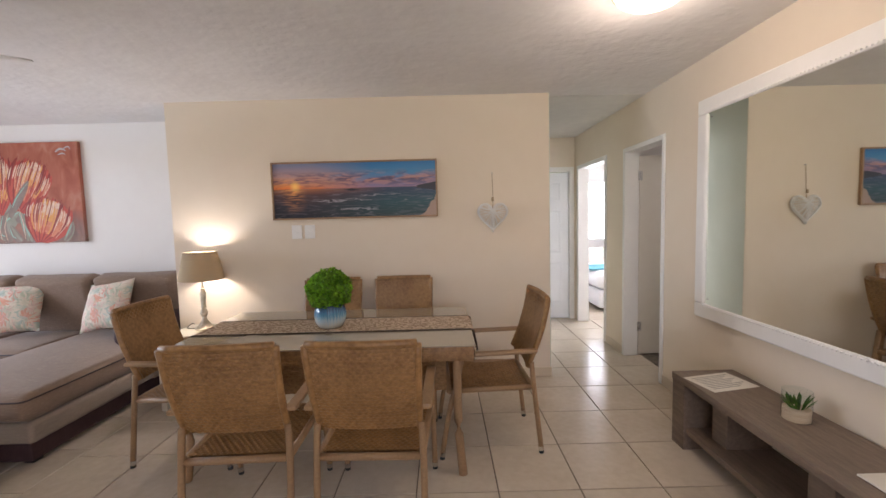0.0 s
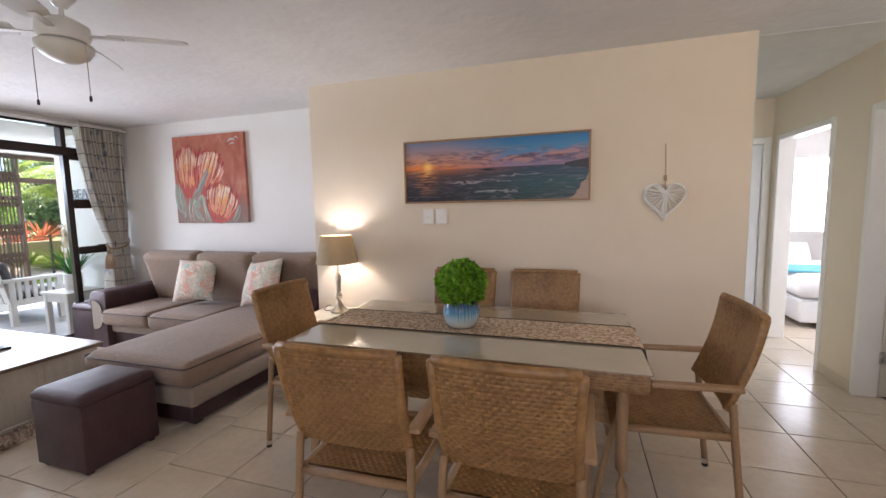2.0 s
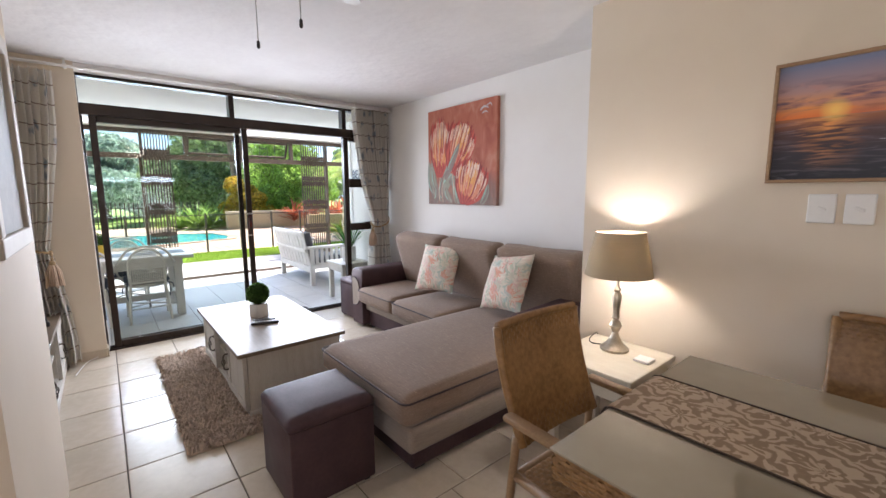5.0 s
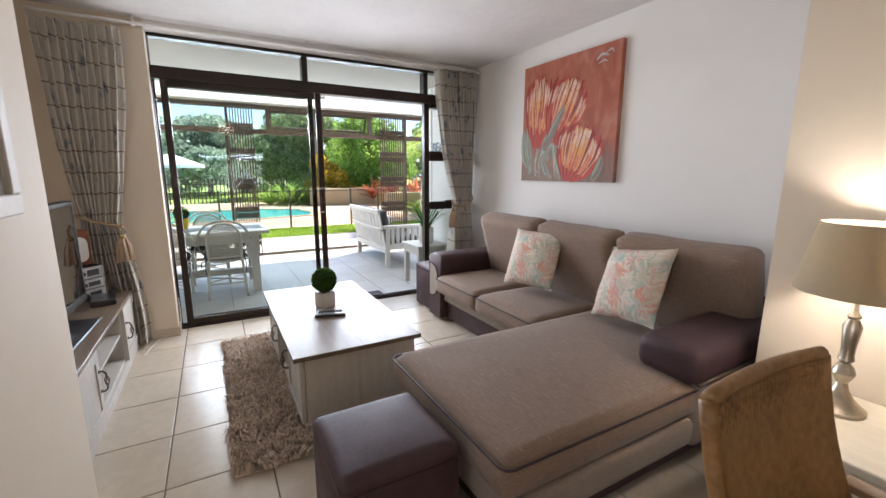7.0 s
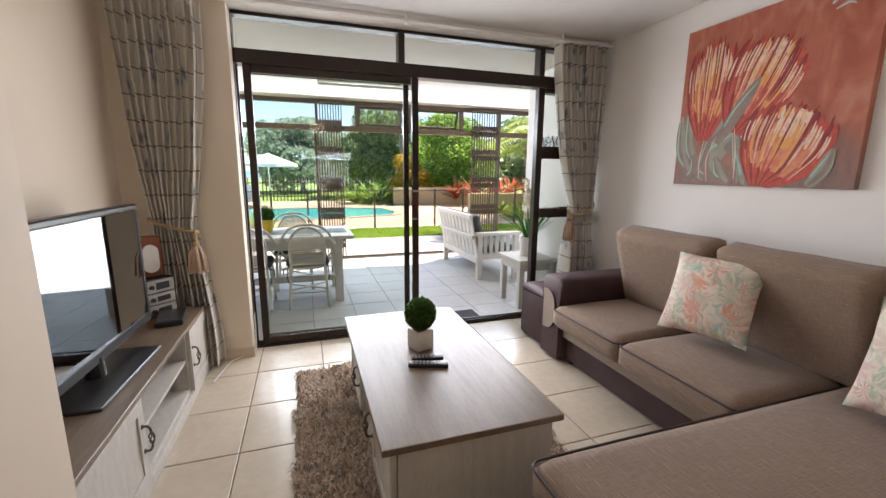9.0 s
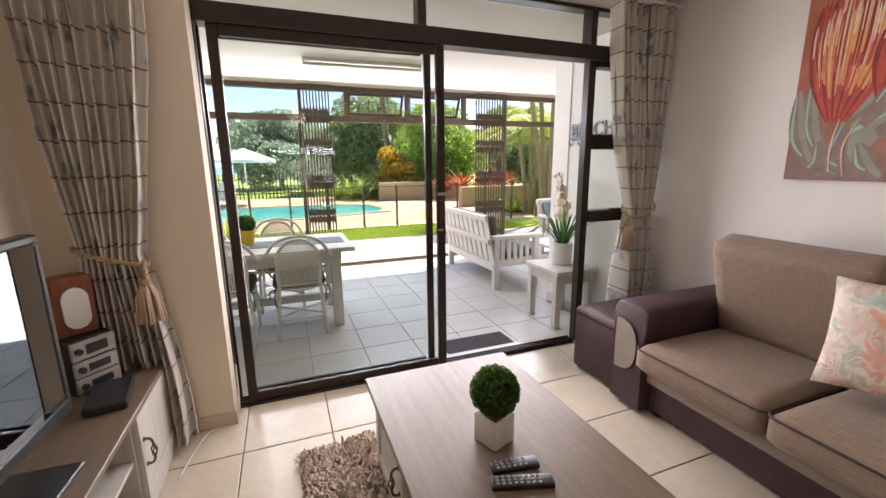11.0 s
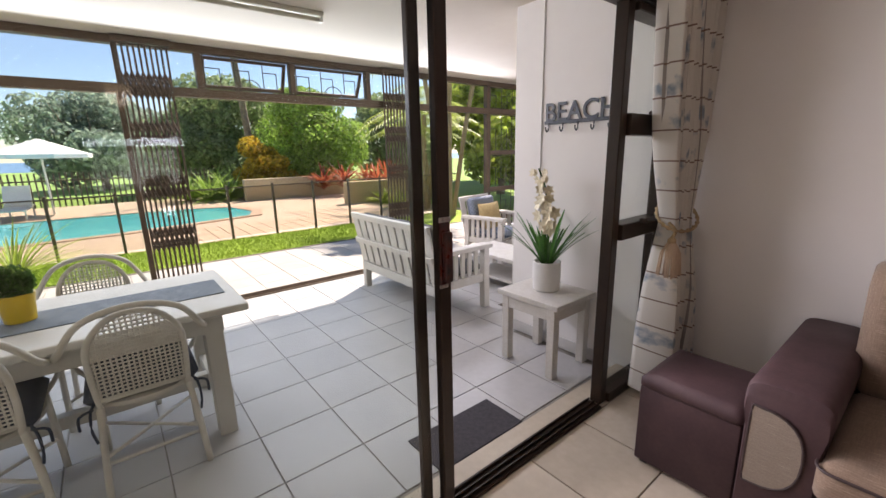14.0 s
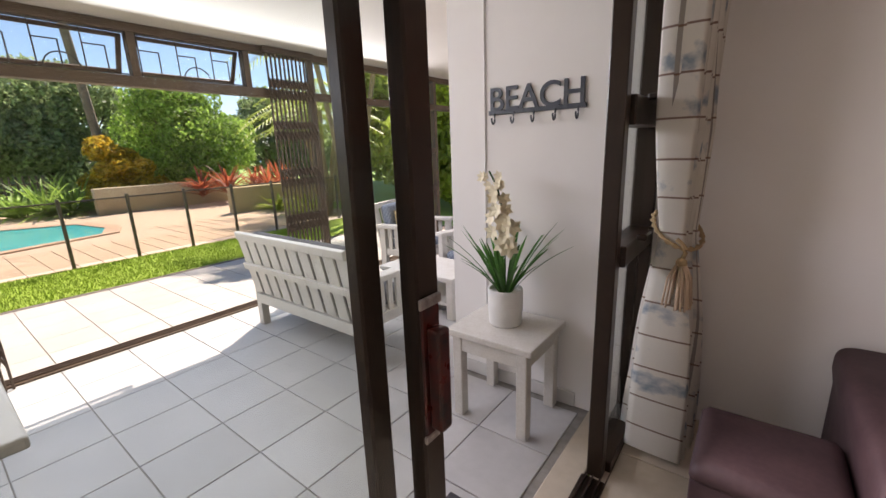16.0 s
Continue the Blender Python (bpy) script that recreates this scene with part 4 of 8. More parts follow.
def dining_chair(m, label):
    """Stacking rattan armchair, facing local +y."""
    c = thing("dining_chair", label, "chair", m=m, group="chairs round the dining table")
    z0, z1, y0, y1 = 0.56, 0.935, -0.262, -0.385

    def back_at(u, v):
        w = 0.225 + 0.0 * v - 0.012 * (1 - v)
        y = y0 + (y1 - y0) * v - 0.018 * math.sin(math.pi * v) + 0.03 * (2 * u - 1) ** 2 * 0.6
        p = Vector(((2 * u - 1) * w, y - 0.004, z0 - 0.03 + (z1 - z0 + 0.03) * v))
        return p, Vector((0, -0.96, -0.28))

    bm = woven(30, 26, 0.03, 0.016, 0.0026, back_at, 0.008)
    tagged(part("backrest", bm, RATTAN, c, smooth="all"), kind="stuff")

    def front_at(u, v):
        p, n = back_at(u, v)
        return p + Vector((0, 0.018, 0)), -n

    tagged(part("backrest_front", woven(30, 26, 0.03, 0.016, 0.0026, front_at, 0.008), RATTAN, c, smooth="all"), kind="stuff")
    bm = bmesh.new()
    for s in (-1, 1):
        e = 1.0 if s > 0 else 0.0
        tube(bm, [back_at(e, k / 8)[0] + Vector((s * 0.004, 0.008, 0)) for k in range(9)], 0.0165, 8)
    tube(bm, [back_at(k / 10, 1.0)[0] + Vector((0, 0.008, 0.004)) for k in range(11)], 0.0165, 8)
    part("back_frame", bm, RATTAN, c, smooth="all")

    def seat_at(u, v):
        x = (2 * u - 1) * (0.215 + 0.02 * v)
        return Vector((x, -0.245 + 0.48 * v, 0.425 - 0.012 * math.sin(math.pi * v) - 0.02 * max(v - 0.85, 0) * 6)), Vector((0, 0, 1))

    tagged(part("seat", woven(30, 26, 0.03, 0.016, 0.0026, seat_at, 0.02), RATTAN, c, smooth="all"), kind="stuff")
    bm = bmesh.new()
    for s in (-1, 1):
        tube(bm, [(s * 0.225, -0.26, 0.41), (s * 0.24, 0.23, 0.41)], 0.017, 8)
    tube(bm, [(-0.24, 0.235, 0.408), (0.24, 0.235, 0.408)], 0.017, 8)
    tube(bm, [(-0.22, -0.265, 0.408), (0.22, -0.265, 0.408)], 0.017, 8)
    part("seat_frame", bm, RATTAN_FRAME, c, smooth="all")
    for s in (-1, 1):
        bm = bmesh.new()
        tube(bm, smooth_path([(s * 0.232, -0.315, 0.03), (s * 0.232, -0.275, 0.40), (s * 0.226, -0.262, 0.56)], 4), 0.0155, 9)
        lg = part("leg", bm, RATTAN_FRAME, c, smooth="all")
        bm = bmesh.new()
        rod(bm, (s * 0.232, -0.315, 0.018), (s * 0.232, -0.311, 0.045), 0.0165, seg=10)
        part("foot_cap", bm, CHROME, lg, "chrome foot cap")
        bm = bmesh.new()
        rod(bm, (s * 0.232, -0.316, 0.0), (s * 0.232, -0.315, 0.02), 0.015, seg=10)
        part("glide", bm, RUBBER, lg, "black rubber glide")
        bm = bmesh.new()
        tube(bm, smooth_path([(s * 0.252, 0.285, 0.03), (s * 0.252, 0.235, 0.30), (s * 0.252, 0.18, 0.50), (s * 0.250, 0.155, 0.615)], 4), 0.0155, 9)
        lg = part("leg", bm, RATTAN_FRAME, c, smooth="all")
        bm = bmesh.new()
        rod(bm, (s * 0.252, 0.285, 0.018), (s * 0.252, 0.281, 0.045), 0.0165, seg=10)
        part("foot_cap", bm, CHROME, lg, "chrome foot cap")
        bm = bmesh.new()
        rod(bm, (s * 0.252, 0.286, 0.0), (s * 0.252, 0.285, 0.02), 0.015, seg=10)
        part("glide", bm, RUBBER, lg, "black rubber glide")
        bm = bmesh.new()
        vs = box(bm, s * 0.25 - 0.024, -0.29, 0.618, s * 0.25 + 0.024, 0.20, 0.642, bevel=0.009, seg=2)
        for v in vs:
            v.co.z += 0.02 * (-(v.co.y) + 0.1)
        part("armrest", bm, RATTAN_FRAME, c, smooth=True)
    return c


dc = dining_chair(pose(-0.935, 1.89, 0, 0, 0, 2), "tan woven rattan armchair pushed in at the dining table")
for x, y, rz in ((-0.34, 1.89, -1), (-0.345, 3.0, 180), (-0.94, 3.0, 180)):
    copy_thing(dc, pose(x, y, 0, 0, 0, rz))
tagged(copy_thing(dc, pose(0.235, 2.52, 0, 0, 0, 92)), "tan woven rattan armchair at the hall end of the table")
tagged(copy_thing(dc, pose(-1.56, 2.475, 0, 0, 0, -92)), "tan woven rattan armchair beside the lamp table")

# table: glass on a woven apron
TX0, TX1, TY0, TY1, TZ = -1.55, 0.155, 2.05, 3.0, 0.754
dt = thing("dining_table", "long rattan dining table with a glass top", "table")
GLASS_TOP = surface("greenish_table_glass", (0.37, 0.32, 0.235), (0.33, 0.28, 0.20), 2, 0.05, rough_var=0.02, coat=1.0)
part("glass_top", cube(TX0, TY0, TZ - 0.008, TX1, TY1, TZ, bevel=0.002), GLASS_TOP, dt, "grey-green glass sheet")


def apron(p0, p1, z0, z1, out, n):
    p0, p1, out = Vector(p0), Vector(p1), Vector(out)
    def at(u, v):
        return p0 + (p1 - p0) * u + Vector((0, 0, z0 + (z1 - z0) * v)) + out * 0.006 * math.sin(math.pi * v), out
    return woven(n, 6, 0.03, 0.016, 0.0024, at, 0.03)


for p0, p1, out, n in (((TX0 + .01, TY0 + .01, 0), (TX1 - .01, TY0 + .01, 0), (0, -1, 0), 76), ((TX0 + .01, TY1 - .01, 0), (TX1 - .01, TY1 - .01, 0), (0, 1, 0), 76),
                       ((TX0 + .01, TY0 + .01, 0), (TX0 + .01, TY1 - .01, 0), (-1, 0, 0), 42), ((TX1 - .01, TY0 + .01, 0), (TX1 - .01, TY1 - .01, 0), (1, 0, 0), 42)):
    part("apron", apron(p0, p1, TZ - 0.088, TZ - 0.009, out, n), RATTAN, dt, smooth="all")
part("under_top", cube(TX0 + 0.03, TY0 + 0.03, TZ - 0.03, TX1 - 0.03, TY1 - 0.03, TZ - 0.010), RATTAN, dt)
for sx, x in ((-1, TX0 + 0.10), (1, TX1 - 0.10)):
    for sy, y in ((-1, TY0 + 0.08), (1, TY1 - 0.08)):
        bm = bmesh.new()
        tube(bm, smooth_path([(x + sx * 0.02, y + sy * 0.02, 0.0), (x, y, 0.30), (x, y, TZ - 0.03)], 5), 0.024, 10)
        part("leg", bm, RATTAN_FRAME, dt, smooth="all")
for y in (TY0 + 0.26, TY1 - 0.26):
    def at(u, v, y=y):
        return Vector((TX0 + 0.16 + (TX1 - TX0 - 0.32) * u, y, 0.40 + 0.19 * v)), Vector((0, -1, 0))
    part("woven_rail", woven(46, 12, 0.03, 0.016, 0.004, at, 0.02), RATTAN, dt, smooth="all")


def node_material(name, rough=0.7):
    m = bpy.data.materials.new(name)
    m.use_nodes = True
    m.node_tree.nodes["Principled BSDF"].inputs["Roughness"].default_value = rough
    return m, m.node_tree.nodes, m.node_tree.links


def ramp(N, L, src, stops):
    r = N.new("ShaderNodeValToRGB")
    e = r.color_ramp.elements
    while len(e) < len(stops):
        e.new(0.5)
    for k, (pos, c) in enumerate(stops):
        e[k].position, e[k].color = pos, (*c, 1)
    L.new(src, r.inputs[0])
    return r.outputs[0]


def mixc(N, L, f, a, b):
    x = N.new("ShaderNodeMix")
    x.data_type = "RGBA"
    for sock, val in ((x.inputs[0], f), (x.inputs[6], a), (x.inputs[7], b)):
        if isinstance(val, (int, float)):
            sock.default_value = val
        elif isinstance(val, tuple):
            sock.default_value = (*val, 1)
        else:
            L.new(val, sock)
    return x.outputs[2]


def maths(N, L, op, a, b=0.0):
    x = N.new("ShaderNodeMath")
    x.operation = op
    for sock, val in ((x.inputs[0], a), (x.inputs[1], b)):
        if isinstance(val, (int, float)):
            sock.default_value = val
        else:
            L.new(val, sock)
    return x.outputs[0]


def noise_of(N, L, vec, scale, detail=4.0, distort=0.0):
    n = N.new("ShaderNodeTexNoise")
    n.inputs["Scale"].default_value, n.inputs["Detail"].default_value, n.inputs["Distortion"].default_value = scale, detail, distort
    L.new(vec, n.inputs["Vector"])
    return n.outputs[0]


def scaled(N, L, vec, s, loc=(0, 0, 0)):
    mp = N.new("ShaderNodeMapping")
    mp.inputs["Scale"].default_value, mp.inputs["Location"].default_value = s, loc
    L.new(vec, mp.inputs["Vector"])
    return mp.outputs[0]


# patterned runner with a dark edge, its ends hanging
m, N, L = node_material("patterned_runner", 0.9)
co = N.new("ShaderNodeTexCoord").outputs["Object"]
wob = N.new("ShaderNodeTexNoise")
wob.inputs["Scale"].default_value, wob.inputs["Detail"].default_value = 14.0, 2.0
L.new(co, wob.inputs["Vector"])
bent = mixc(N, L, 0.10, co, wob.outputs["Color"])
vor = N.new("ShaderNodeTexVoronoi")
vor.feature, vor.inputs["Scale"].default_value, vor.inputs["Randomness"].default_value = "F1", 6.2, 0.55
L.new(bent, vor.inputs["Vector"])
rel = N.new("ShaderNodeVectorMath")
rel.operation = "SUBTRACT"
L.new(bent, rel.inputs[0])
L.new(vor.outputs["Position"], rel.inputs[1])
rs = N.new("ShaderNodeSeparateXYZ")
L.new(rel.outputs[0], rs.inputs[0])
petals = maths(N, L, "SINE", maths(N, L, "MULTIPLY", maths(N, L, "ARCTAN2", rs.outputs[1], rs.outputs[0]), 8.0))
rings = maths(N, L, "SINE", maths(N, L, "ADD", maths(N, L, "MULTIPLY", vor.outputs["Distance"], 26.0), maths(N, L, "MULTIPLY", petals, 1.7)))
pat = ramp(N, L, maths(N, L, "ADD", maths(N, L, "MULTIPLY", rings, 0.5), 0.5), [(0.30, (0.64, 0.51, 0.38)), (0.46, (0.58, 0.455, 0.335)), (0.60, (0.36, 0.255, 0.17)), (0.85, (0.31, 0.215, 0.145))])
fine = noise_of(N, L, co, 220)
L.new(mixc(N, L, maths(N, L, "MULTIPLY", fine, 0.35), pat, (0.48, 0.38, 0.28)), N["Principled BSDF"].inputs["Base Color"])
RUNNER = m
DARK_HEM = surface("dark_brown_hem", (0.07, 0.05, 0.038), (0.10, 0.07, 0.05), 60, 0.9, bump=0.5, bump_scale=220)
rn = thing("table_runner", "beige patterned runner with dark hem along the table", "table runner", m=pose(0, 0, TZ))
bm = bmesh.new()
ry0, ry1 = 2.36, 2.70
prof = [(TX0 - 0.035, -0.05), (TX0 - 0.012, -0.004), (TX0 + 0.01, 0.003)] + [(TX0 + (TX1 - TX0) * k / 24, 0.0035) for k in range(1, 24)] + [(TX1 - 0.01, 0.003), (TX1 + 0.014, -0.006), (TX1 + 0.03, -0.09)]
rows = [[bm.verts.new((x, y, z)) for x, z in prof] for y in (ry0, ry0 + 0.11, ry1 - 0.11, ry1)]
for a, b in zip(rows, rows[1:]):
    for k in range(len(prof) - 1):
        bm.faces.new((a[k], a[k + 1], b[k + 1], b[k]))
part("cloth", bm, RUNNER, rn, smooth="all")
for y in (ry0, ry1):
    bm = bmesh.new()
    tube(bm, [(x, y, z + 0.001) for x, z in prof], 0.0035, 6)
    part("hem", bm, DARK_HEM, rn)
rnd = random.Random(2)
for x, z in (prof[0], prof[-1]):
    bm = bmesh.new()
    for k in range(26):
        y = ry0 + (ry1 - ry0) * k / 25
        tube(bm, [(x, y, z), (x + rnd.uniform(-.004, .008), y + rnd.uniform(-.01, .01), z - 0.045)], 0.0035, 5)
    part("fringe", bm, DARK_HEM, rn)

# vase with a ball of leaves
m, N, L = node_material("blue_drip_glaze", 0.15)
co = N.new("ShaderNodeTexCoord").outputs["Object"]
sep = N.new("ShaderNodeSeparateXYZ")
L.new(co, sep.inputs[0])
ang = maths(N, L, "ARCTAN2", sep.outputs[1], sep.outputs[0])
cmb = N.new("ShaderNodeCombineXYZ")
L.new(ang, cmb.inputs[0])
drip = noise_of(N, L, scaled(N, L, cmb.outputs[0], (7, 1, 1)), 2.2, 3)
hgt = maths(N, L, "ADD", sep.outputs[2], maths(N, L, "MULTIPLY", drip, 0.16))
L.new(ramp(N, L, maths(N, L, "MULTIPLY", hgt, 4.0), [(0.36, (0.62, 0.60, 0.54)), (0.56, (0.42, 0.55, 0.60)), (0.68, (0.10, 0.28, 0.44)), (0.86, (0.02, 0.05, 0.12))]), N["Principled BSDF"].inputs["Base Color"])
DRIP = m
LEAF_BALL = leaf_mat("bright_ball_leaf", (0.11, 0.30, 0.010), (0.25, 0.46, 0.025))
LEAF_BOX = leaf_mat("boxwood_leaf", (0.045, 0.11, 0.014), (0.085, 0.18, 0.028))


def leaf_ball(r, n, size, seed, base=(0, 0, 0), lumpy=26):
    rnd = random.Random(seed)
    cs = [(base[0], base[1], base[2], r * 0.93, 1.0), (base[0], base[1], base[2], r * 0.75, 1.0)]
    for _ in range(lumpy):
        a, u = rnd.uniform(0, 6.283), rnd.uniform(-1, 1)
        s = math.sqrt(1 - u * u) * r * 0.72
        cs.append((base[0] + s * math.cos(a), base[1] + s * math.sin(a), base[2] + u * r * 0.72, r * rnd.uniform(0.22, 0.34), 1.0))
    return leaf_cloud(cs, n, size, rnd, 1.4)


vs_ = thing("flower_vase", "blue and cream drip-glazed vase with a ball of green leaves", "vase", m=pose(-0.735, 2.49, TZ + 0.005))
bm = bmesh.new()
lathe(bm, [(0.052, 0.0), (0.076, 0.008), (0.094, 0.04), (0.101, 0.08), (0.097, 0.115), (0.086, 0.142), (0.083, 0.150), (0.075, 0.148), (0.085, 0.115), (0.04, 0.10)], 28)
part("vase_body", bm, DRIP, vs_, smooth="all")
crown_part("foliage", leaf_ball(0.140, 6500, 0.019, 12, (0, 0, 0.235), 60), LEAF_BALL, vs_)

# ---- lamp table and lamp ----
CREAM_WOOD = surface("cream_painted_wood", (0.66, 0.60, 0.48), (0.58, 0.52, 0.40), 6, 0.55, stretch=(1, 4, 4), bump=0.1, bump_scale=40)
lt = thing("lamp_table", "small cream painted side table in the corner", "side table")
part("tabletop", cube(-2.225, 2.97, 0.53, -1.765, 3.462, 0.56, bevel=0.006, seg=2), CREAM_WOOD, lt)
part("apron", cube(-2.195, 3.00, 0.42, -1.795, 3.44, 0.53, bevel=0.002), CREAM_WOOD, lt)
for x in (-2.19, -1.80):
    for y in (3.005, 3.425):
        part("leg", cube(x - 0.022, y - 0.022, 0, x + 0.022, y + 0.022, 0.42, bevel=0.003), CREAM_WOOD, lt)
PEWTER = surface("brushed_pewter", (0.55, 0.49, 0.39), (0.40, 0.35, 0.27), 25, 0.32, metal=0.85)
m, N, L = node_material("linen_shade", 0.9)
p = N["Principled BSDF"]
co = N.new("ShaderNodeTexCoord").outputs["Object"]
L.new(mixc(N, L, noise_of(N, L, scaled(N, L, co, (60, 60, 400)), 3), (0.46, 0.38, 0.26), (0.36, 0.29, 0.19)), p.inputs["Base Color"])
tr = N.new("ShaderNodeBsdfTranslucent")
tr.inputs[0].default_value = (0.62, 0.48, 0.28, 1)
mx = N.new("ShaderNodeMixShader")
mx.inputs[0].default_value = 0.13
L.new(p.outputs[0], mx.inputs[1])
L.new(tr.outputs[0], mx.inputs[2])
L.new(mx.outputs[0], N["Material Output"].inputs[0])
SHADE = m
LAMP_X, LAMP_Y = -2.02, 3.30
lp = thing("table_lamp", "lit pewter table lamp with a beige linen shade", "lamp", m=pose(LAMP_X, LAMP_Y, 0.56))
bm = bmesh.new()
lathe(bm, [(0.075, 0.0), (0.075, 0.012), (0.062, 0.022), (0.040, 0.045), (0.022, 0.075), (0.016, 0.10), (0.024, 0.115), (0.032, 0.135), (0.024, 0.158), (0.014, 0.17), (0.022, 0.182), (0.018, 0.20), (0.020, 0.24), (0.026, 0.30), (0.014, 0.325), (0.020, 0.335), (0.010, 0.35), (0.008, 0.42)], 22)
part("lamp_base", bm, PEWTER, lp, smooth=True)
bm = bmesh.new()
seg = 36
for r0, z0, r1, z1 in ((0.172, 0.415, 0.125, 0.645), (0.170, 0.415, 0.123, 0.645)):
    a = [bm.verts.new((r0 * math.cos(6.2832 * k / seg), r0 * math.sin(6.2832 * k / seg), z0)) for k in range(seg)]
    b = [bm.verts.new((r1 * math.cos(6.2832 * k / seg), r1 * math.sin(6.2832 * k / seg), z1)) for k in range(seg)]
    for k in range(seg):
        bm.faces.new((a[k], a[(k + 1) % seg], b[(k + 1) % seg], b[k]))
part("shade", bm, SHADE, lp, smooth="all")
BULB = emitter("warm_bulb", (1.0, 0.80, 0.52), 6.0)
bm = bmesh.new()
lathe(bm, [(0.012, 0.43), (0.014, 0.46), (0.028, 0.50), (0.03, 0.53), (0.02, 0.555), (0.004, 0.565)], 14)
b_ = part("bulb", bm, BULB, lp, smooth="all")
b_.visible_shadow = False
bm = bmesh.new()
tube(bm, smooth_path([(-2.06, 3.33, 0.565), (-2.14, 3.28, 0.567), (-2.19, 3.34, 0.567), (-2.205, 3.45, 0.567), (-2.205, 3.468, 0.45)], 5), 0.003, 6)
part("cord", bm, RUBBER, lp, "thin dark cord", m=pose(-LAMP_X, -LAMP_Y, -0.56))
solid("white_card", cube(-1.88, 3.22, 0.561, -1.80, 3.30, 0.575, bevel=0.003), TRIM, "small white box on the side table", "box")

# ---- pictures, switches and the wicker heart ----
OAK = surface("light_oak_frame", (0.36, 0.22, 0.12), (0.28, 0.165, 0.085), 12, 0.5, stretch=(1, 6, 6))
m, N, L = node_material("sunset_print", 0.45)
co = N.new("ShaderNodeTexCoord").outputs["Object"]
sep = N.new("ShaderNodeSeparateXYZ")
L.new(co, sep.inputs[0])
X = maths(N, L, "DIVIDE", sep.outputs[0], 1.38)
Z = maths(N, L, "DIVIDE", sep.outputs[2], 0.46)
n1 = noise_of(N, L, scaled(N, L, co, (2.2, 1, 9)), 2.0, 6, 0.6)
n2 = noise_of(N, L, scaled(N, L, co, (3, 1, 14), (5, 0, 2)), 2.2, 6, 1.2)
sky_l = ramp(N, L, Z, [(0.55, (0.80, 0.17, 0.03)), (0.66, (0.80, 0.32, 0.09)), (0.80, (0.46, 0.28, 0.26)), (1.0, (0.20, 0.22, 0.34))])
sky_r = ramp(N, L, Z, [(0.55, (0.34, 0.20, 0.30)), (0.70, (0.16, 0.20, 0.38)), (0.85, (0.05, 0.24, 0.46)), (1.0, (0.02, 0.17, 0.40))])
sky_c = mixc(N, L, ramp(N, L, X, [(0.25, (0, 0, 0)), (0.62, (1, 1, 1))]), sky_l, sky_r)
band = maths(N, L, "SUBTRACT", 1.0, maths(N, L, "MULTIPLY", maths(N, L, "ABSOLUTE", maths(N, L, "SUBTRACT", Z, 0.72)), 5.0))
cloud = maths(N, L, "MULTIPLY", ramp(N, L, n1, [(0.40, (0, 0, 0)), (0.52, (1, 1, 1))]), maths(N, L, "MAXIMUM", band, 0.0))
cl_c = ramp(N, L, n2, [(0.42, (0.10, 0.065, 0.12)), (0.6, (0.52, 0.24, 0.20))])
sky_c = mixc(N, L, cloud, sky_c, cl_c)
sea_l = ramp(N, L, Z, [(0.0, (0.012, 0.016, 0.025)), (0.25, (0.035, 0.03, 0.045)), (0.45, (0.09, 0.045, 0.045)), (0.58, (0.40, 0.14, 0.06))])
sea_r = ramp(N, L, Z, [(0.0, (0.004, 0.028, 0.034)), (0.3, (0.006, 0.06, 0.075)), (0.55, (0.02, 0.04, 0.09))])
sea_c = mixc(N, L, ramp(N, L, X, [(0.25, (0, 0, 0)), (0.72, (1, 1, 1))]), sea_l, sea_r)
foam = ramp(N, L, noise_of(N, L, scaled(N, L, co, (2.2, 1, 16), (1, 0, 3)), 1.6, 5, 1.5), [(0.645, (0, 0, 0)), (0.69, (1, 1, 1))])
sea_c = mixc(N, L, maths(N, L, "MULTIPLY", foam, 0.30), sea_c, (0.50, 0.46, 0.50))
ripple = noise_of(N, L, scaled(N, L, co, (3.5, 1, 34), (4, 0, 1)), 2.0, 4, 0.8)
sea_c = mixc(N, L, maths(N, L, "MULTIPLY", ramp(N, L, ripple, [(0.52, (0, 0, 0)), (0.64, (1, 1, 1))]), 0.22), sea_c, (0.30, 0.26, 0.30))
gl = maths(N, L, "ABSOLUTE", maths(N, L, "ADD", maths(N, L, "SUBTRACT", X, 0.145), maths(N, L, "MULTIPLY", maths(N, L, "SUBTRACT", ripple, 0.5), 0.16)))
glint = maths(N, L, "MULTIPLY", ramp(N, L, gl, [(0.0, (1, 1, 1)), (0.075, (0, 0, 0))]), ramp(N, L, ripple, [(0.42, (0, 0, 0)), (0.58, (1, 1, 1))]))
sea_c = mixc(N, L, maths(N, L, "MULTIPLY", glint, ramp(N, L, Z, [(0.10, (0, 0, 0)), (0.5, (1, 1, 1))])), sea_c, (0.90, 0.36, 0.10))
edge = maths(N, L, "ADD", maths(N, L, "SUBTRACT", X, 0.925), maths(N, L, "MULTIPLY", maths(N, L, "SUBTRACT", n2, 0.5), 0.08))
sand = maths(N, L, "GREATER_THAN", edge, maths(N, L, "MULTIPLY", maths(N, L, "SUBTRACT", Z, 0.02), 0.26))
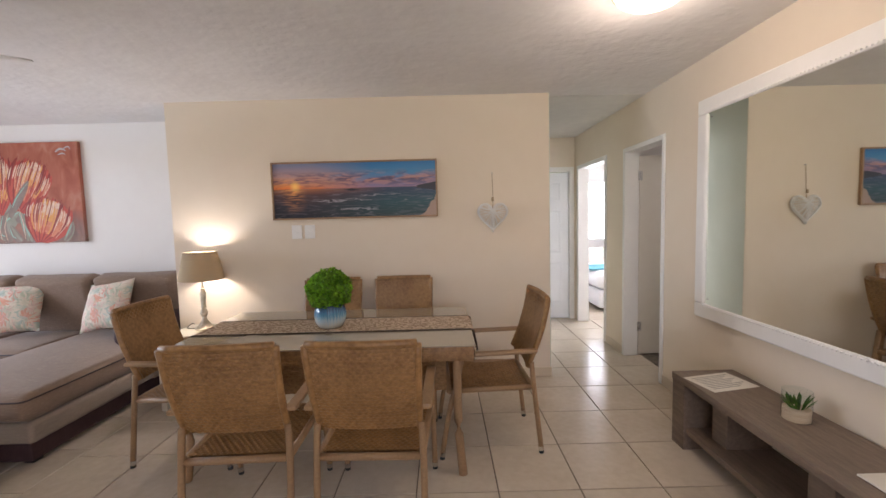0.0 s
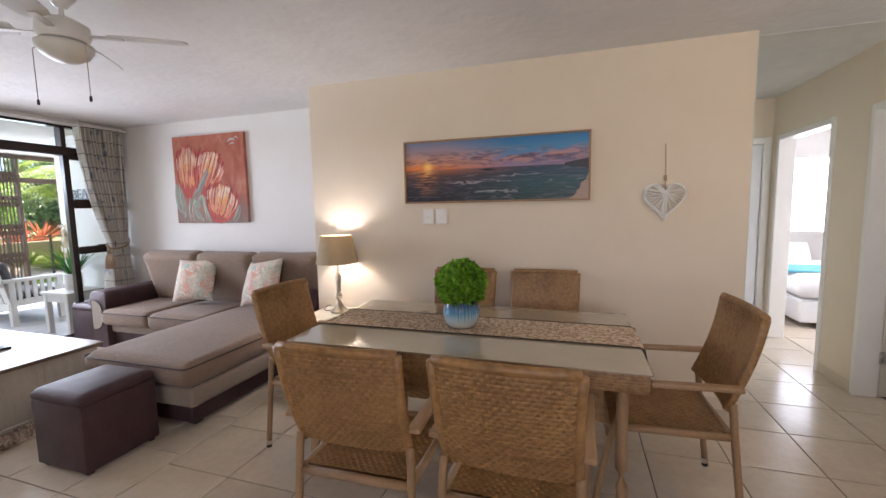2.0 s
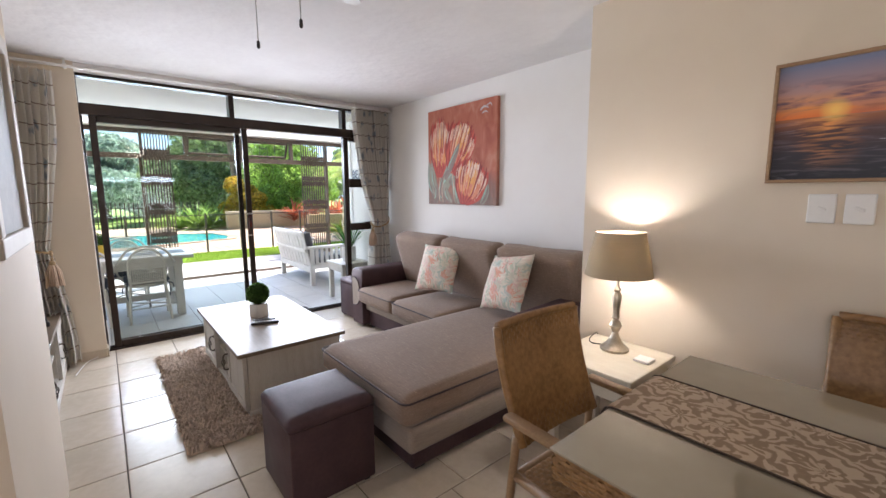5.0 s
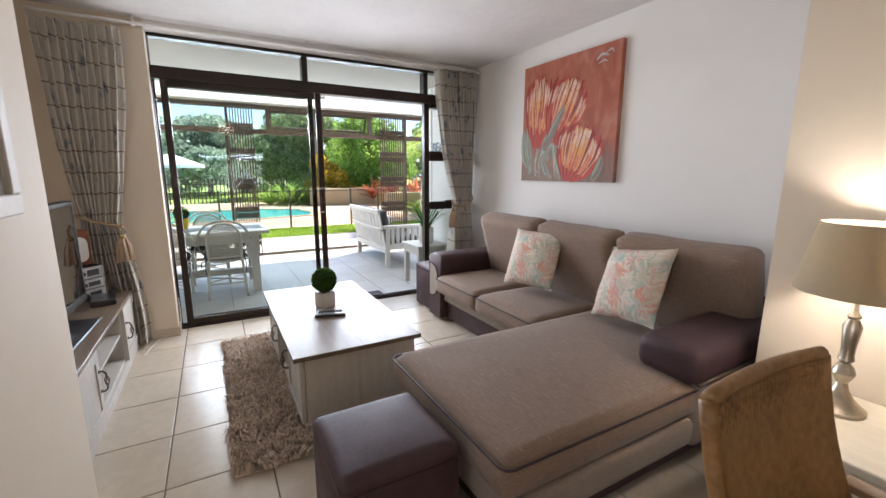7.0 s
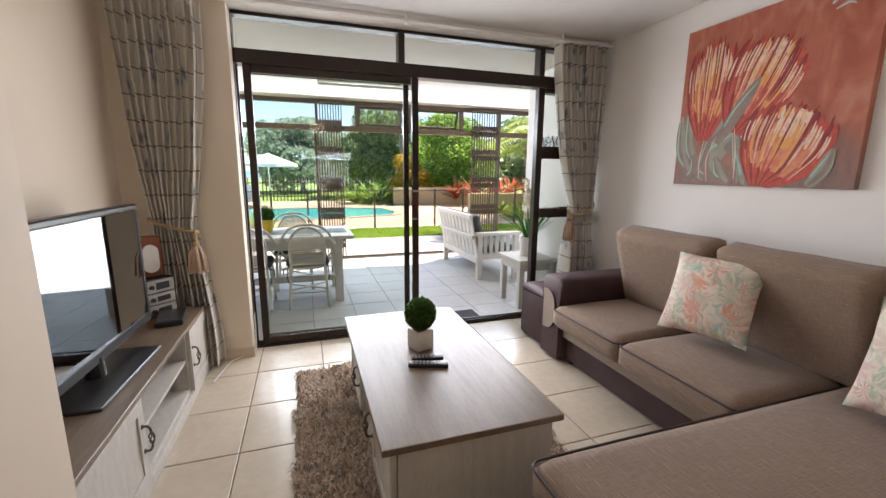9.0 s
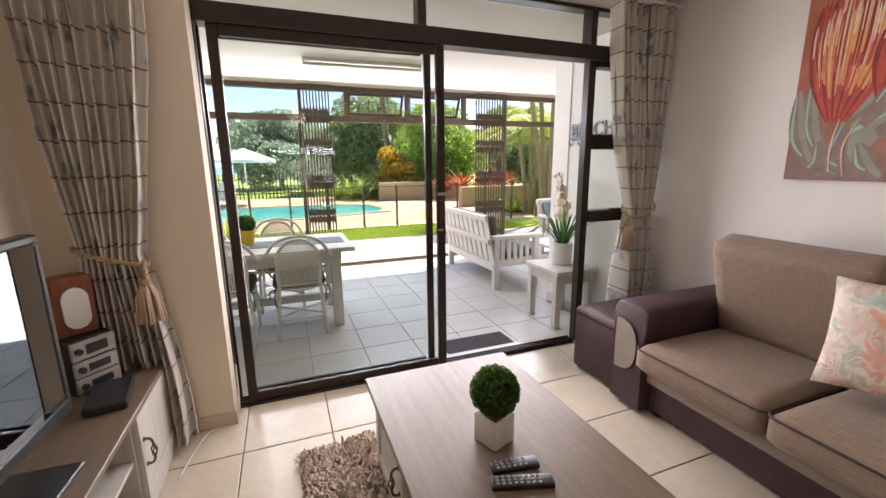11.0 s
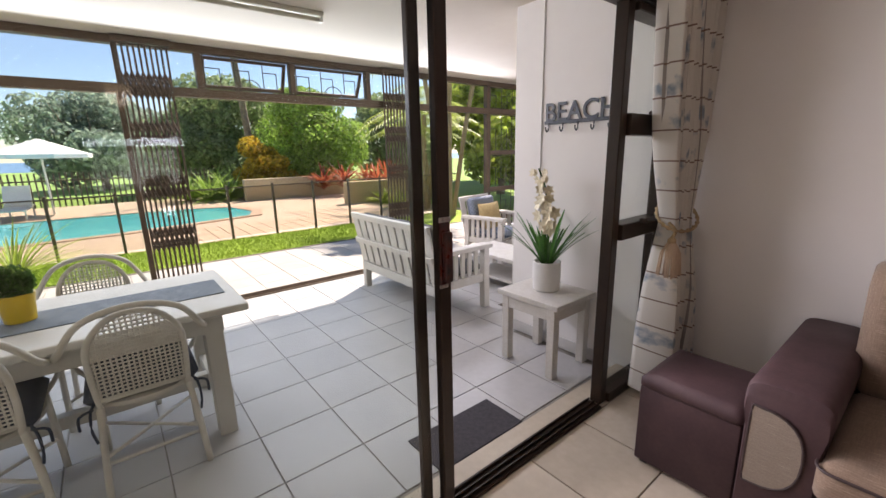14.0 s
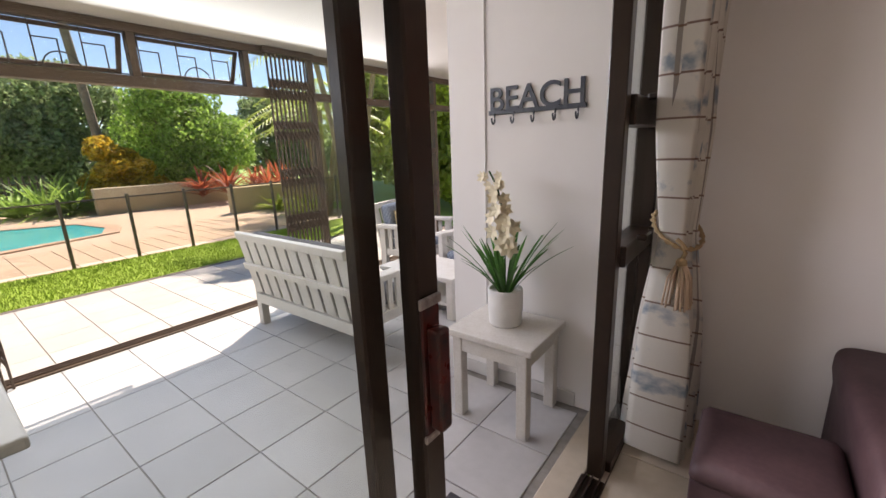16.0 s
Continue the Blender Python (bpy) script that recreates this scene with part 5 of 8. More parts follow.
for zc, x0_, x1_, th in ((0.34, 0.24, 0.62, 0.012), (0.18, 0.42, 0.66, 0.010), (0.44, 0.55, 0.80, 0.008)):
    bend = maths(N, L, "ADD", Z, maths(N, L, "MULTIPLY", maths(N, L, "SUBTRACT", n2, 0.5), 0.22))
    line = maths(N, L, "LESS_THAN", maths(N, L, "ABSOLUTE", maths(N, L, "SUBTRACT", bend, zc)), th)
    line = maths(N, L, "MULTIPLY", line, maths(N, L, "MULTIPLY", maths(N, L, "GREATER_THAN", X, x0_), maths(N, L, "LESS_THAN", X, x1_)))
    sea_c = mixc(N, L, maths(N, L, "MULTIPLY", line, 0.4), sea_c, (0.60, 0.56, 0.62))
sea_c = mixc(N, L, sand, sea_c, (0.38, 0.26, 0.20))
head = maths(N, L, "MULTIPLY", maths(N, L, "GREATER_THAN", X, 0.90), maths(N, L, "LESS_THAN", maths(N, L, "ABSOLUTE", maths(N, L, "SUBTRACT", Z, 0.565)), maths(N, L, "MULTIPLY", maths(N, L, "SUBTRACT", maths(N, L, "ADD", X, maths(N, L, "MULTIPLY", n1, 0.06)), 0.90), 0.55)))
up = maths(N, L, "GREATER_THAN", maths(N, L, "ADD", Z, maths(N, L, "MULTIPLY", n1, 0.015)), 0.575)
art = mixc(N, L, up, sea_c, sky_c)
art = mixc(N, L, head, art, (0.02, 0.018, 0.03))
isl = maths(N, L, "LESS_THAN", maths(N, L, "ADD", maths(N, L, "ABSOLUTE", maths(N, L, "MULTIPLY", maths(N, L, "SUBTRACT", X, 0.495), 0.42)), maths(N, L, "ABSOLUTE", maths(N, L, "SUBTRACT", Z, 0.535))), 0.022)
art = mixc(N, L, isl, art, (0.015, 0.013, 0.03))
dx, dz = maths(N, L, "MULTIPLY", maths(N, L, "SUBTRACT", X, 0.145), 3.0), maths(N, L, "SUBTRACT", Z, 0.615)
rad = maths(N, L, "SQRT", maths(N, L, "ADD", maths(N, L, "MULTIPLY", dx, dx), maths(N, L, "MULTIPLY", dz, dz)))
art = mixc(N, L, ramp(N, L, rad, [(0.02, (1, 1, 1)), (0.11, (0, 0, 0))]), art, (1.0, 0.62, 0.16))
L.new(art, N["Principled BSDF"].inputs["Base Color"])
PRINT = m
pc = thing("seascape_picture", "long sunset seascape print in a thin oak frame", "picture", m=pose(-1.46, WALL_Y - 0.001, 1.45))
part("print", cube(0.012, -0.018, 0.012, 1.408, -0.012, 0.478), PRINT, pc)
bm = bmesh.new()
for b in ((0, -0.032, 0, 1.42, -0.001, 0.014), (0, -0.032, 0.476, 1.42, -0.001, 0.49), (0, -0.032, 0.014, 0.014, -0.001, 0.476), (1.406, -0.032, 0.014, 1.42, -0.001, 0.476)):
    box(bm, *b, bevel=0.002)
part("frame", bm, OAK, pc)

for x in (-1.312, -1.20):
    sw = thing("light_switch", "white light switch with a diagonal rocker", "light switch", m=pose(x, WALL_Y - 0.001, 1.285), group="light switches")
    part("plate", cube(0, -0.012, 0, 0.088, 0, 0.118, bevel=0.004, seg=2), TRIM, sw)
    part("rocker", cube(-0.016, -0.007, -0.006, 0.016, 0.003, 0.006, bevel=0.002), TRIM, sw, m=pose(0.044, -0.013, 0.059, 0, 25, 0))

WICKER = surface("white_wicker", (0.78, 0.76, 0.72), (0.70, 0.67, 0.62), 20, 0.7)
TWINE = surface("brown_twine", (0.36, 0.27, 0.17), (0.28, 0.20, 0.12), 40, 0.9)
ht = thing("wicker_heart", "white wicker heart hanging on twine", "wall ornament", m=pose(0.43, WALL_Y - 0.03, 1.445))


def heart(a, s=1.0):
    return (s * 0.128 * math.sin(a) ** 3, s * 0.0085 * (13 * math.cos(a) - 5 * math.cos(2 * a) - 2 * math.cos(3 * a) - math.cos(4 * a)))


bm = bmesh.new()
for s, y in ((1.0, 0), (0.93, -0.012), (0.97, 0.01)):
    tube(bm, [(heart(6.2832 * k / 40, s)[0], y, heart(6.2832 * k / 40, s)[1]) for k in range(41)], 0.006, 6)
part("rim", bm, WICKER, ht, smooth="all")
bm = bmesh.new()
rnd = random.Random(8)
for k in range(46):
    a = 6.2832 * k / 46 + rnd.uniform(-.05, .05)
    x, z = heart(a, 0.97)
    tube(bm, smooth_path([(rnd.uniform(-.012, .012), -0.03, 0.03 + rnd.uniform(-.02, .02)), (x * 0.6, -0.028, z * 0.6 + 0.012), (x, -0.004, z)], 3), 0.0035, 5)
tagged(part("woven_cane", bm, WICKER, ht, smooth="all"), kind="stuff")
bm = bmesh.new()
tube(bm, [(0, -0.004, 0.055), (0.004, 0.0, 0.14), (0, 0.016, 0.365)], 0.003, 5)
rod(bm, (0, -0.006, 0.12), (0, -0.006, 0.155), 0.010, seg=8)
part("twine", bm, TWINE, ht)
part("nail", cube(-0.004, 0.012, 0.36, 0.004, 0.029, 0.368), STEEL, ht)

# ---- mirror wall ----
mr = thing("wall_mirror", "large wall mirror in a wide white beaded frame", "mirror", m=pose(RIGHT_X - 0.001, 0, 0))
MY0, MY1, MZ0, MZ1 = 0.75, 2.685, 0.80, 2.08
part("mirror_glass", cube(-0.022, MY0, MZ0, -0.012, MY1, MZ1), MIRROR, mr)
part("backing", cube(-0.011, MY0 - 0.05, MZ0 - 0.05, -0.001, MY1 + 0.05, MZ1 + 0.05), TRIM, mr)
for a in ((MY0 - 0.10, MZ0 - 0.10, MY1 + 0.10, MZ0), (MY0 - 0.10, MZ1, MY1 + 0.10, MZ1 + 0.10), (MY0 - 0.10, MZ0, MY0, MZ1), (MY1, MZ0, MY1 + 0.10, MZ1)):
    part("frame_side", cube(-0.034, a[0], a[1], -0.0, a[2], a[3], bevel=0.010, seg=2), TRIM, mr)
bm = bmesh.new()
n = int((MY1 - MY0) / 0.022)
for k in range(n + 1):
    for z in (MZ0 - 0.012, MZ1 + 0.012):
        bmesh.ops.create_icosphere(bm, subdivisions=1, radius=0.006, matrix=Matrix.Translation((-0.035, MY0 + (MY1 - MY0) * k / n, z)))
for k in range(int((MZ1 - MZ0) / 0.022)):
    bmesh.ops.create_icosphere(bm, subdivisions=1, radius=0.006, matrix=Matrix.Translation((-0.035, MY1 + 0.012, MZ0 + 0.022 * k)))
part("bead_moulding", bm, TRIM, mr, smooth="all")
bm = bmesh.new()
for y, z in ((MY1 - 0.03, MZ1 - 0.03), (MY1 - 0.03, MZ0 + 0.04), (MY0 + 0.03, MZ1 - 0.03), (MY0 + 0.03, MZ0 + 0.04)):
    rod(bm, (-0.024, y, z), (-0.021, y, z), 0.007, seg=10)
part("clip", bm, CHROME, mr)

GREY_WOOD = surface("grey_brown_wood", (0.23, 0.17, 0.125), (0.14, 0.10, 0.072), 5, 0.5, stretch=(9, 0.9, 9), fine=0.5, bump=0.12, bump_scale=30)
cs = thing("console_bench", "low grey-brown wooden console with an open shelf", "console")
CX0, CX1, CY0, CY1 = 1.405, 1.785, 0.55, 2.41
part("top_board", cube(CX0, CY0, 0.40, CX1, CY1, 0.443, bevel=0.003), GREY_WOOD, cs)
part("shelf", cube(CX0 + 0.02, CY0 + 0.12, 0.10, CX1 - 0.02, CY1 - 0.12, 0.135, bevel=0.002), GREY_WOOD, cs)
for y in (CY0 + 0.004, CY1 - 0.124):
    part("side_panel", cube(CX0 + 0.004, y, 0.0, CX1 - 0.004, y + 0.12, 0.40, bevel=0.002), GREY_WOOD, cs)
for y in (CY1 - 0.30, 1.50, CY0 + 0.30):
    part("divider", cube(CX0 + 0.10, y - 0.06, 0.135, CX1 - 0.03, y + 0.06, 0.40, bevel=0.002), GREY_WOOD, cs)
PAPER = surface("printed_paper", (0.72, 0.68, 0.60), (0.66, 0.62, 0.54), 4, 0.8)
INK = surface("grey_print", (0.38, 0.36, 0.33), (0.34, 0.32, 0.29), 9, 0.9)
pp = thing("notice_sheet", "printed notice sheet lying on the console", "paper", m=pose(1.58, 2.22, 0.444, 0, 0, 12))
part("sheet", cube(-0.15, -0.11, 0.0, 0.15, 0.11, 0.0015), PAPER, pp)
bm = bmesh.new()
for k in range(9):
    box(bm, -0.12, 0.075 - 0.019 * k, 0.0016, 0.12 - 0.03 * (k % 3), 0.083 - 0.019 * k, 0.0021)
part("print_line", bm, INK, pp)
gp = thing("potted_succulent", "small spiky succulent in a glass cylinder with layered sand", "plant", m=pose(1.64, 1.78, 0.444))
SAND = surface("layered_sand", (0.52, 0.36, 0.24), (0.62, 0.47, 0.34), 60, 0.9, stretch=(0.2, 0.2, 3))
bm = bmesh.new()
lathe(bm, [(0.055, 0.001), (0.055, 0.055), (0.048, 0.058)], 24)
part("sand", bm, SAND, gp, smooth=True)
bm = bmesh.new()
lathe(bm, [(0.059, 0.0), (0.059, 0.14), (0.057, 0.14), (0.057, 0.003)], 28)
part("glass_jar", bm, PANE, gp, smooth=True)
bp = blade_plant("succulent_leaves", 0, 0, 0.055, 26, 0.066, 0.0075, LEAF_BOX, "", 33, 0.1, 0.95)
bp.parent = gp
for key in ("label", "category"):
    if key in bp:
        del bp[key]
solid("white_tray", cube(1.50, 1.02, 0.444, 1.72, 1.36, 0.452, bevel=0.002), PAPER, "white card lying on the console", "card")

# ceiling light bowl
cl = thing("ceiling_light", "lit alabaster glass bowl ceiling light", "ceiling light", m=pose(0.99, 1.88, CEIL) @ Matrix.Diagonal((1, 1, 0.72, 1)))
ALAB = surface("alabaster_glass", (0.80, 0.62, 0.40), (0.70, 0.50, 0.30), 9, 0.3)
tuned(ALAB, Emission_Color=(1.0, 0.80, 0.52, 1), Emission_Strength=1.1)
bm = bmesh.new()
lathe(bm, [(0.002, -0.125), (0.07, -0.118), (0.12, -0.095), (0.155, -0.06), (0.17, -0.025), (0.172, -0.015)], 32)
b_ = part("glass_bowl", bm, ALAB, cl, smooth="all")
b_.visible_shadow = False
bm = bmesh.new()
lathe(bm, [(0.176, -0.022), (0.18, -0.012), (0.178, -0.001)], 32)
part("metal_ring", bm, CHROME, cl, smooth=True)

# ---- living room ----
def puff(w, d, h, crown=0.02, r=0.035, sag=0.0, wob=0.004, seed=1, n=14):
    """A soft cushion block centred on its base: rounded edges, a domed top and slight unevenness."""
    bm = bmesh.new()
    nx, ny = n, n
    top, bot = [], []
    for sgn, store in ((1, top), (-1, bot)):
        for j in range(ny + 1):
            row = []
            for i in range(nx + 1):
                u, v = 2 * i / nx - 1, 2 * j / ny - 1
                su, sv = math.copysign(abs(u) ** 0.8, u), math.copysign(abs(v) ** 0.8, v)
                ex, ey = max(abs(su) - (1 - 2 * r / w), 0) / (2 * r / w), max(abs(sv) - (1 - 2 * r / d), 0) / (2 * r / d)
                q = min(math.hypot(ex, ey), 1.0)
                drop = r * (1 - math.sqrt(max(1 - q * q, 0)))
                k = max(1.0, math.hypot(ex, ey))
                x = (math.copysign((1 - 2 * r / w) + (2 * r / w) * ex / k, su) if ex > 0 else su) * w / 2
                y = (math.copysign((1 - 2 * r / d) + (2 * r / d) * ey / k, sv) if ey > 0 else sv) * d / 2
                dome = crown * (1 - u * u) * (1 - v * v) - sag * math.exp(-(u * u + v * v) * 2.5)
                nz = wob * noise.noise(Vector((x * 5 + seed, y * 5, seed * 1.7 + sgn)))
                z = h / 2 + sgn * (h / 2 - drop) + (dome + nz if sgn > 0 else 0)
                row.append(bm.verts.new((x, y, z)))
            store.append(row)
    for st in (top, bot):
        for a, b in zip(st, st[1:]):
            for i in range(nx):
                bm.faces.new((a[i], a[i + 1], b[i + 1], b[i]) if st is top else (a[i], b[i], b[i + 1], a[i + 1]))
    def ring(st):
        return st[0] + [r_[-1] for r_ in st[1:]] + list(reversed(st[-1][:-1])) + [r_[0] for r_ in reversed(st[1:-1])]
    a, b = ring(top), ring(bot)
    for k in range(len(a)):
        bm.faces.new((a[k], b[k], b[(k + 1) % len(a)], a[(k + 1) % len(a)]))
    return bm


def piping(w, d, z, r=0.005, c=0.03):
    bm = bmesh.new()
    pts = []
    for cx, cy, a0 in ((w / 2 - c, d / 2 - c, 0), (-w / 2 + c, d / 2 - c, 90), (-w / 2 + c, -d / 2 + c, 180), (w / 2 - c, -d / 2 + c, 270)):
        for k in range(5):
            a = radians(a0 + 22.5 * k)
            pts.append((cx + c * math.cos(a), cy + c * math.sin(a), z))
    tube(bm, pts + [pts[0]], r, 6)
    return bm


def fabric(name, a, b, slub, rough=0.9):
    """Woven upholstery with slubby threads."""
    m, N, L = node_material(name, rough)
    co = N.new("ShaderNodeTexCoord").outputs["Object"]
    t1 = noise_of(N, L, scaled(N, L, co, (18, 260, 260)), 1.0, 4)
    t2 = noise_of(N, L, scaled(N, L, co, (260, 22, 260)), 1.0, 4)
    big = noise_of(N, L, co, 3.0, 4)
    th = maths(N, L, "MULTIPLY", maths(N, L, "ADD", t1, t2), 0.5)
    c = mixc(N, L, ramp(N, L, th, [(0.38, (0, 0, 0)), (0.62, (1, 1, 1))]), a, b)
    c = mixc(N, L, ramp(N, L, t1, [(0.62, (0, 0, 0)), (0.72, (1, 1, 1))]), c, slub)
    c = mixc(N, L, maths(N, L, "MULTIPLY", big, 0.45), c, tuple(v * 0.7 for v in a))
    L.new(c, N["Principled BSDF"].inputs["Base Color"])
    b_ = N.new("ShaderNodeBump")
    b_.inputs["Strength"].default_value, b_.inputs["Distance"].default_value = 0.5, 0.003
    L.new(th, b_.inputs["Height"])
    L.new(b_.outputs[0], N["Principled BSDF"].inputs["Normal"])
    N["Principled BSDF"].inputs["Sheen Weight"].default_value = 0.15
    return m


TAUPE = fabric("taupe_upholstery", (0.205, 0.137, 0.094), (0.295, 0.205, 0.145), (0.42, 0.315, 0.235))
TAUPE_RIB = fabric("ribbed_taupe_side", (0.30, 0.24, 0.19), (0.22, 0.17, 0.13), (0.40, 0.33, 0.27))
PLUM = surface("plum_leatherette", (0.074, 0.041, 0.043), (0.052, 0.028, 0.031), 7, 0.55, fine=0.4, bump=0.15, bump_scale=220, bump_dist=0.002)
tuned(PLUM, Specular_IOR_Level=0.3)
PLUM_PIPE = surface("dark_piping", (0.035, 0.02, 0.02), (0.05, 0.03, 0.03), 30, 0.6)

sf = thing("corner_sofa", "taupe corner sofa with chaise and plum leatherette arms", "sofa")
SB = 4.06


def soft(name, w, d, h, m, parent, material=TAUPE, pipe=True, label="", **k):
    ob = part(name, puff(w, d, h, **k), material, parent, label, smooth="all", m=m)
    if pipe:
        part("piping", piping(w + 0.004, d + 0.004, h - 0.022, c=0.045), PLUM_PIPE, ob, "dark piping along the seam")
    return ob


part("plinth", cube(-4.76, 3.30, 0.02, -3.20, SB, 0.19, bevel=0.012, seg=2), PLUM, sf)
part("seat_rail", cube(-4.76, 3.265, 0.19, -3.22, SB, 0.285, bevel=0.015, seg=2), TAUPE_RIB, sf)
part("chaise_plinth", cube(-3.30, 2.30, 0.02, -2.53, SB, 0.17, bevel=0.012, seg=2), PLUM, sf)
part("chaise_base", cube(-3.355, 2.225, 0.165, -2.44, 3.27, 0.30, bevel=0.03, seg=3), TAUPE_RIB, sf, smooth=True)
part("chaise_back_base", cube(-3.21, 3.27, 0.165, -2.72, SB, 0.30, bevel=0.01), TAUPE_RIB, sf)
for sx, sy in ((-3.25, 2.36), (-2.58, 2.36), (-4.70, 3.34), (-2.50, 3.9)):
    part("foot", cube(sx - 0.03, sy - 0.03, 0, sx + 0.03, sy + 0.03, 0.03), RUBBER, sf)
part("back_frame", cube(-4.74, 3.90, 0.10, -2.43, SB + 0.03, 0.70, bevel=0.03, seg=3), PLUM, sf, smooth=True)
soft("seat_cushion", 0.645, 0.68, 0.155, pose(-4.412, 3.505, 0.285), sf, seed=2, crown=0.022)
soft("seat_cushion", 0.69, 0.68, 0.155, pose(-3.738, 3.500, 0.285, 0, 0, -0.5), sf, seed=3, crown=0.022)
soft("chaise_cushion", 0.94, 1.62, 0.165, pose(-2.91, 3.005, 0.295), sf, seed=4, crown=0.018, r=0.04, n=22)
for k, (x, w, rz) in enumerate(((-4.375, 0.735, 1.5), (-3.625, 0.725, -1.5), (-2.875, 0.755, 2))):
    soft("back_cushion", w, 0.565, 0.20, pose(x, 3.78, 0.435, -74, 0, rz) @ pose(0, -0.262, 0, 0, 0, 0) @ pose(0, 0.0, 0, 0, 0, 0), sf, seed=6 + k, crown=0.055, r=0.05, wob=0.016, pipe=False)


def sofa_arm(x0, x1, label):
    bm = bmesh.new()
    w = x1 - x0
    prof = [(0.0, 0.03), (0.0, 0.46)] + [(w / 2 - (w / 2 + 0.012) * math.copysign(abs(math.cos(math.pi * k / 16)) ** 0.45, math.cos(math.pi * k / 16)), 0.525 + 0.10 * math.sin(math.pi * k / 16) ** 0.45) for k in range(17)] + [(w, 0.46), (w, 0.03)]
    rows = []
    for y, s in ((3.222, 0.93), (3.232, 0.98), (3.257, 1.0), (SB, 1.0)):
        rows.append([bm.verts.new((x0 + w / 2 + (x - w / 2) * s, y, 0.03 + (z - 0.03) * s)) for x, z in prof])
    for a, b in zip(rows, rows[1:]):
        for k in range(len(prof) - 1):
            bm.faces.new((a[k], a[k + 1], b[k + 1], b[k]))
    bm.faces.new(rows[0])
    bm.faces.new(list(reversed(rows[-1])))
    arm = part("arm", bm, PLUM, sf, label, smooth=True)
    bm = bmesh.new()
    pts = [(x0 + 0.022 + w * (0.70 * math.cos(a) ** 0.7 if math.cos(a) > 0 else 0.02 * math.cos(a)), 0.375 + 0.155 * math.copysign(abs(math.sin(a)) ** 0.8, math.sin(a))) for a in [6.2832 * k / 24 for k in range(24)]]
    f = [bm.verts.new((x, 3.215, z)) for x, z in pts]
    b = [bm.verts.new((x, 3.229, z)) for x, z in pts]
    bm.faces.new(f)
    for k in range(24):
        bm.faces.new((f[k], f[(k + 1) % 24], b[(k + 1) % 24], b[k]))
    part("arm_panel", bm, TAUPE_RIB, arm, "pale ribbed fabric inset with dark piping")
    bm = bmesh.new()
    tube(bm, [(x, 3.216, z) for x, z in pts + pts[:1]], 0.0045, 6)
    part("piping", bm, PLUM_PIPE, arm)
    return arm


sofa_arm(-4.945, -4.725, "rounded plum leatherette arm")
# the arm beside the return wall: a pale upholstered body under a thick plum roll
arm_b = part("arm", cube(-2.625, 3.225, 0.16, -2.425, SB, 0.47, bevel=0.03, seg=3), TAUPE_RIB, sf, "pale ribbed arm body", smooth=True)
bm = cube(-2.712, 3.165, 0.455, -2.414, SB, 0.632, bevel=0.058, seg=5)
for v in bm.verts:
    v.co.z += 0.010 * noise.noise(v.co * 4.0) + 0.02 * (v.co.y - 3.165)
part("arm_roll", bm, PLUM, arm_b, "thick padded plum leatherette roll", smooth="all")
bm = bmesh.new()
tube(bm, smooth_path([(-2.622, 3.222, 0.46), (-2.58, 3.216, 0.475), (-2.47, 3.216, 0.475), (-2.428, 3.222, 0.46)], 5), 0.0045, 6)
tube(bm, smooth_path([(-2.427, 3.225, 0.46), (-2.424, 3.60, 0.462), (-2.424, SB, 0.462)], 5), 0.0045, 6)
part("piping", bm, PLUM_PIPE, arm_b)
# scatter cushions with a painterly flower print
m, N, L = node_material("floral_print", 0.85)
co = N.new("ShaderNodeTexCoord").outputs["Object"]
warp = N.new("ShaderNodeTexNoise")
warp.inputs["Scale"].default_value, warp.inputs["Detail"].default_value = 7.0, 2.0
L.new(co, warp.inputs["Vector"])
bent = mixc(N, L, 0.12, co, warp.outputs["Color"])
bloom = N.new("ShaderNodeTexVoronoi")
bloom.inputs["Scale"].default_value = 10.5
L.new(bent, bloom.inputs["Vector"])
pick = N.new("ShaderNodeSeparateColor")
L.new(bloom.outputs["Color"], pick.inputs[0])
hue = ramp(N, L, pick.outputs[0], [(0.0, (0.60, 0.17, 0.20)), (0.20, (0.66, 0.27, 0.14)), (0.38, (0.62, 0.32, 0.33)), (0.56, (0.62, 0.52, 0.40)), (0.70, (0.30, 0.40, 0.27)), (0.86, (0.38, 0.47, 0.44))])
rel = N.new("ShaderNodeVectorMath")
rel.operation = "SUBTRACT"
L.new(bent, rel.inputs[0])
L.new(bloom.outputs["Position"], rel.inputs[1])
rs = N.new("ShaderNodeSeparateXYZ")
L.new(rel.outputs[0], rs.inputs[0])
ang = maths(N, L, "ADD", maths(N, L, "MULTIPLY", maths(N, L, "ARCTAN2", rs.outputs[1], rs.outputs[0]), 9.0), maths(N, L, "MULTIPLY", bloom.outputs["Distance"], 7.0))
petal = maths(N, L, "ADD", maths(N, L, "MULTIPLY", maths(N, L, "SINE", ang), 0.25), maths(N, L, "SUBTRACT", 0.95, maths(N, L, "MULTIPLY", bloom.outputs["Distance"], 1.1)))
c = mixc(N, L, ramp(N, L, petal, [(0.20, (0, 0, 0)), (0.42, (1, 1, 1))]), (0.66, 0.58, 0.47), hue)
blade = noise_of(N, L, scaled(N, L, bent, (26, 6, 6), (2, 5, 1)), 1.0, 3, 1.6)
c = mixc(N, L, maths(N, L, "MULTIPLY", ramp(N, L, blade, [(0.55, (0, 0, 0)), (0.60, (1, 1, 1))]), 0.75), c, (0.26, 0.36, 0.27))
pen = noise_of(N, L, scaled(N, L, bent, (8, 30, 8), (7, 1, 3)), 1.0, 3, 1.2)
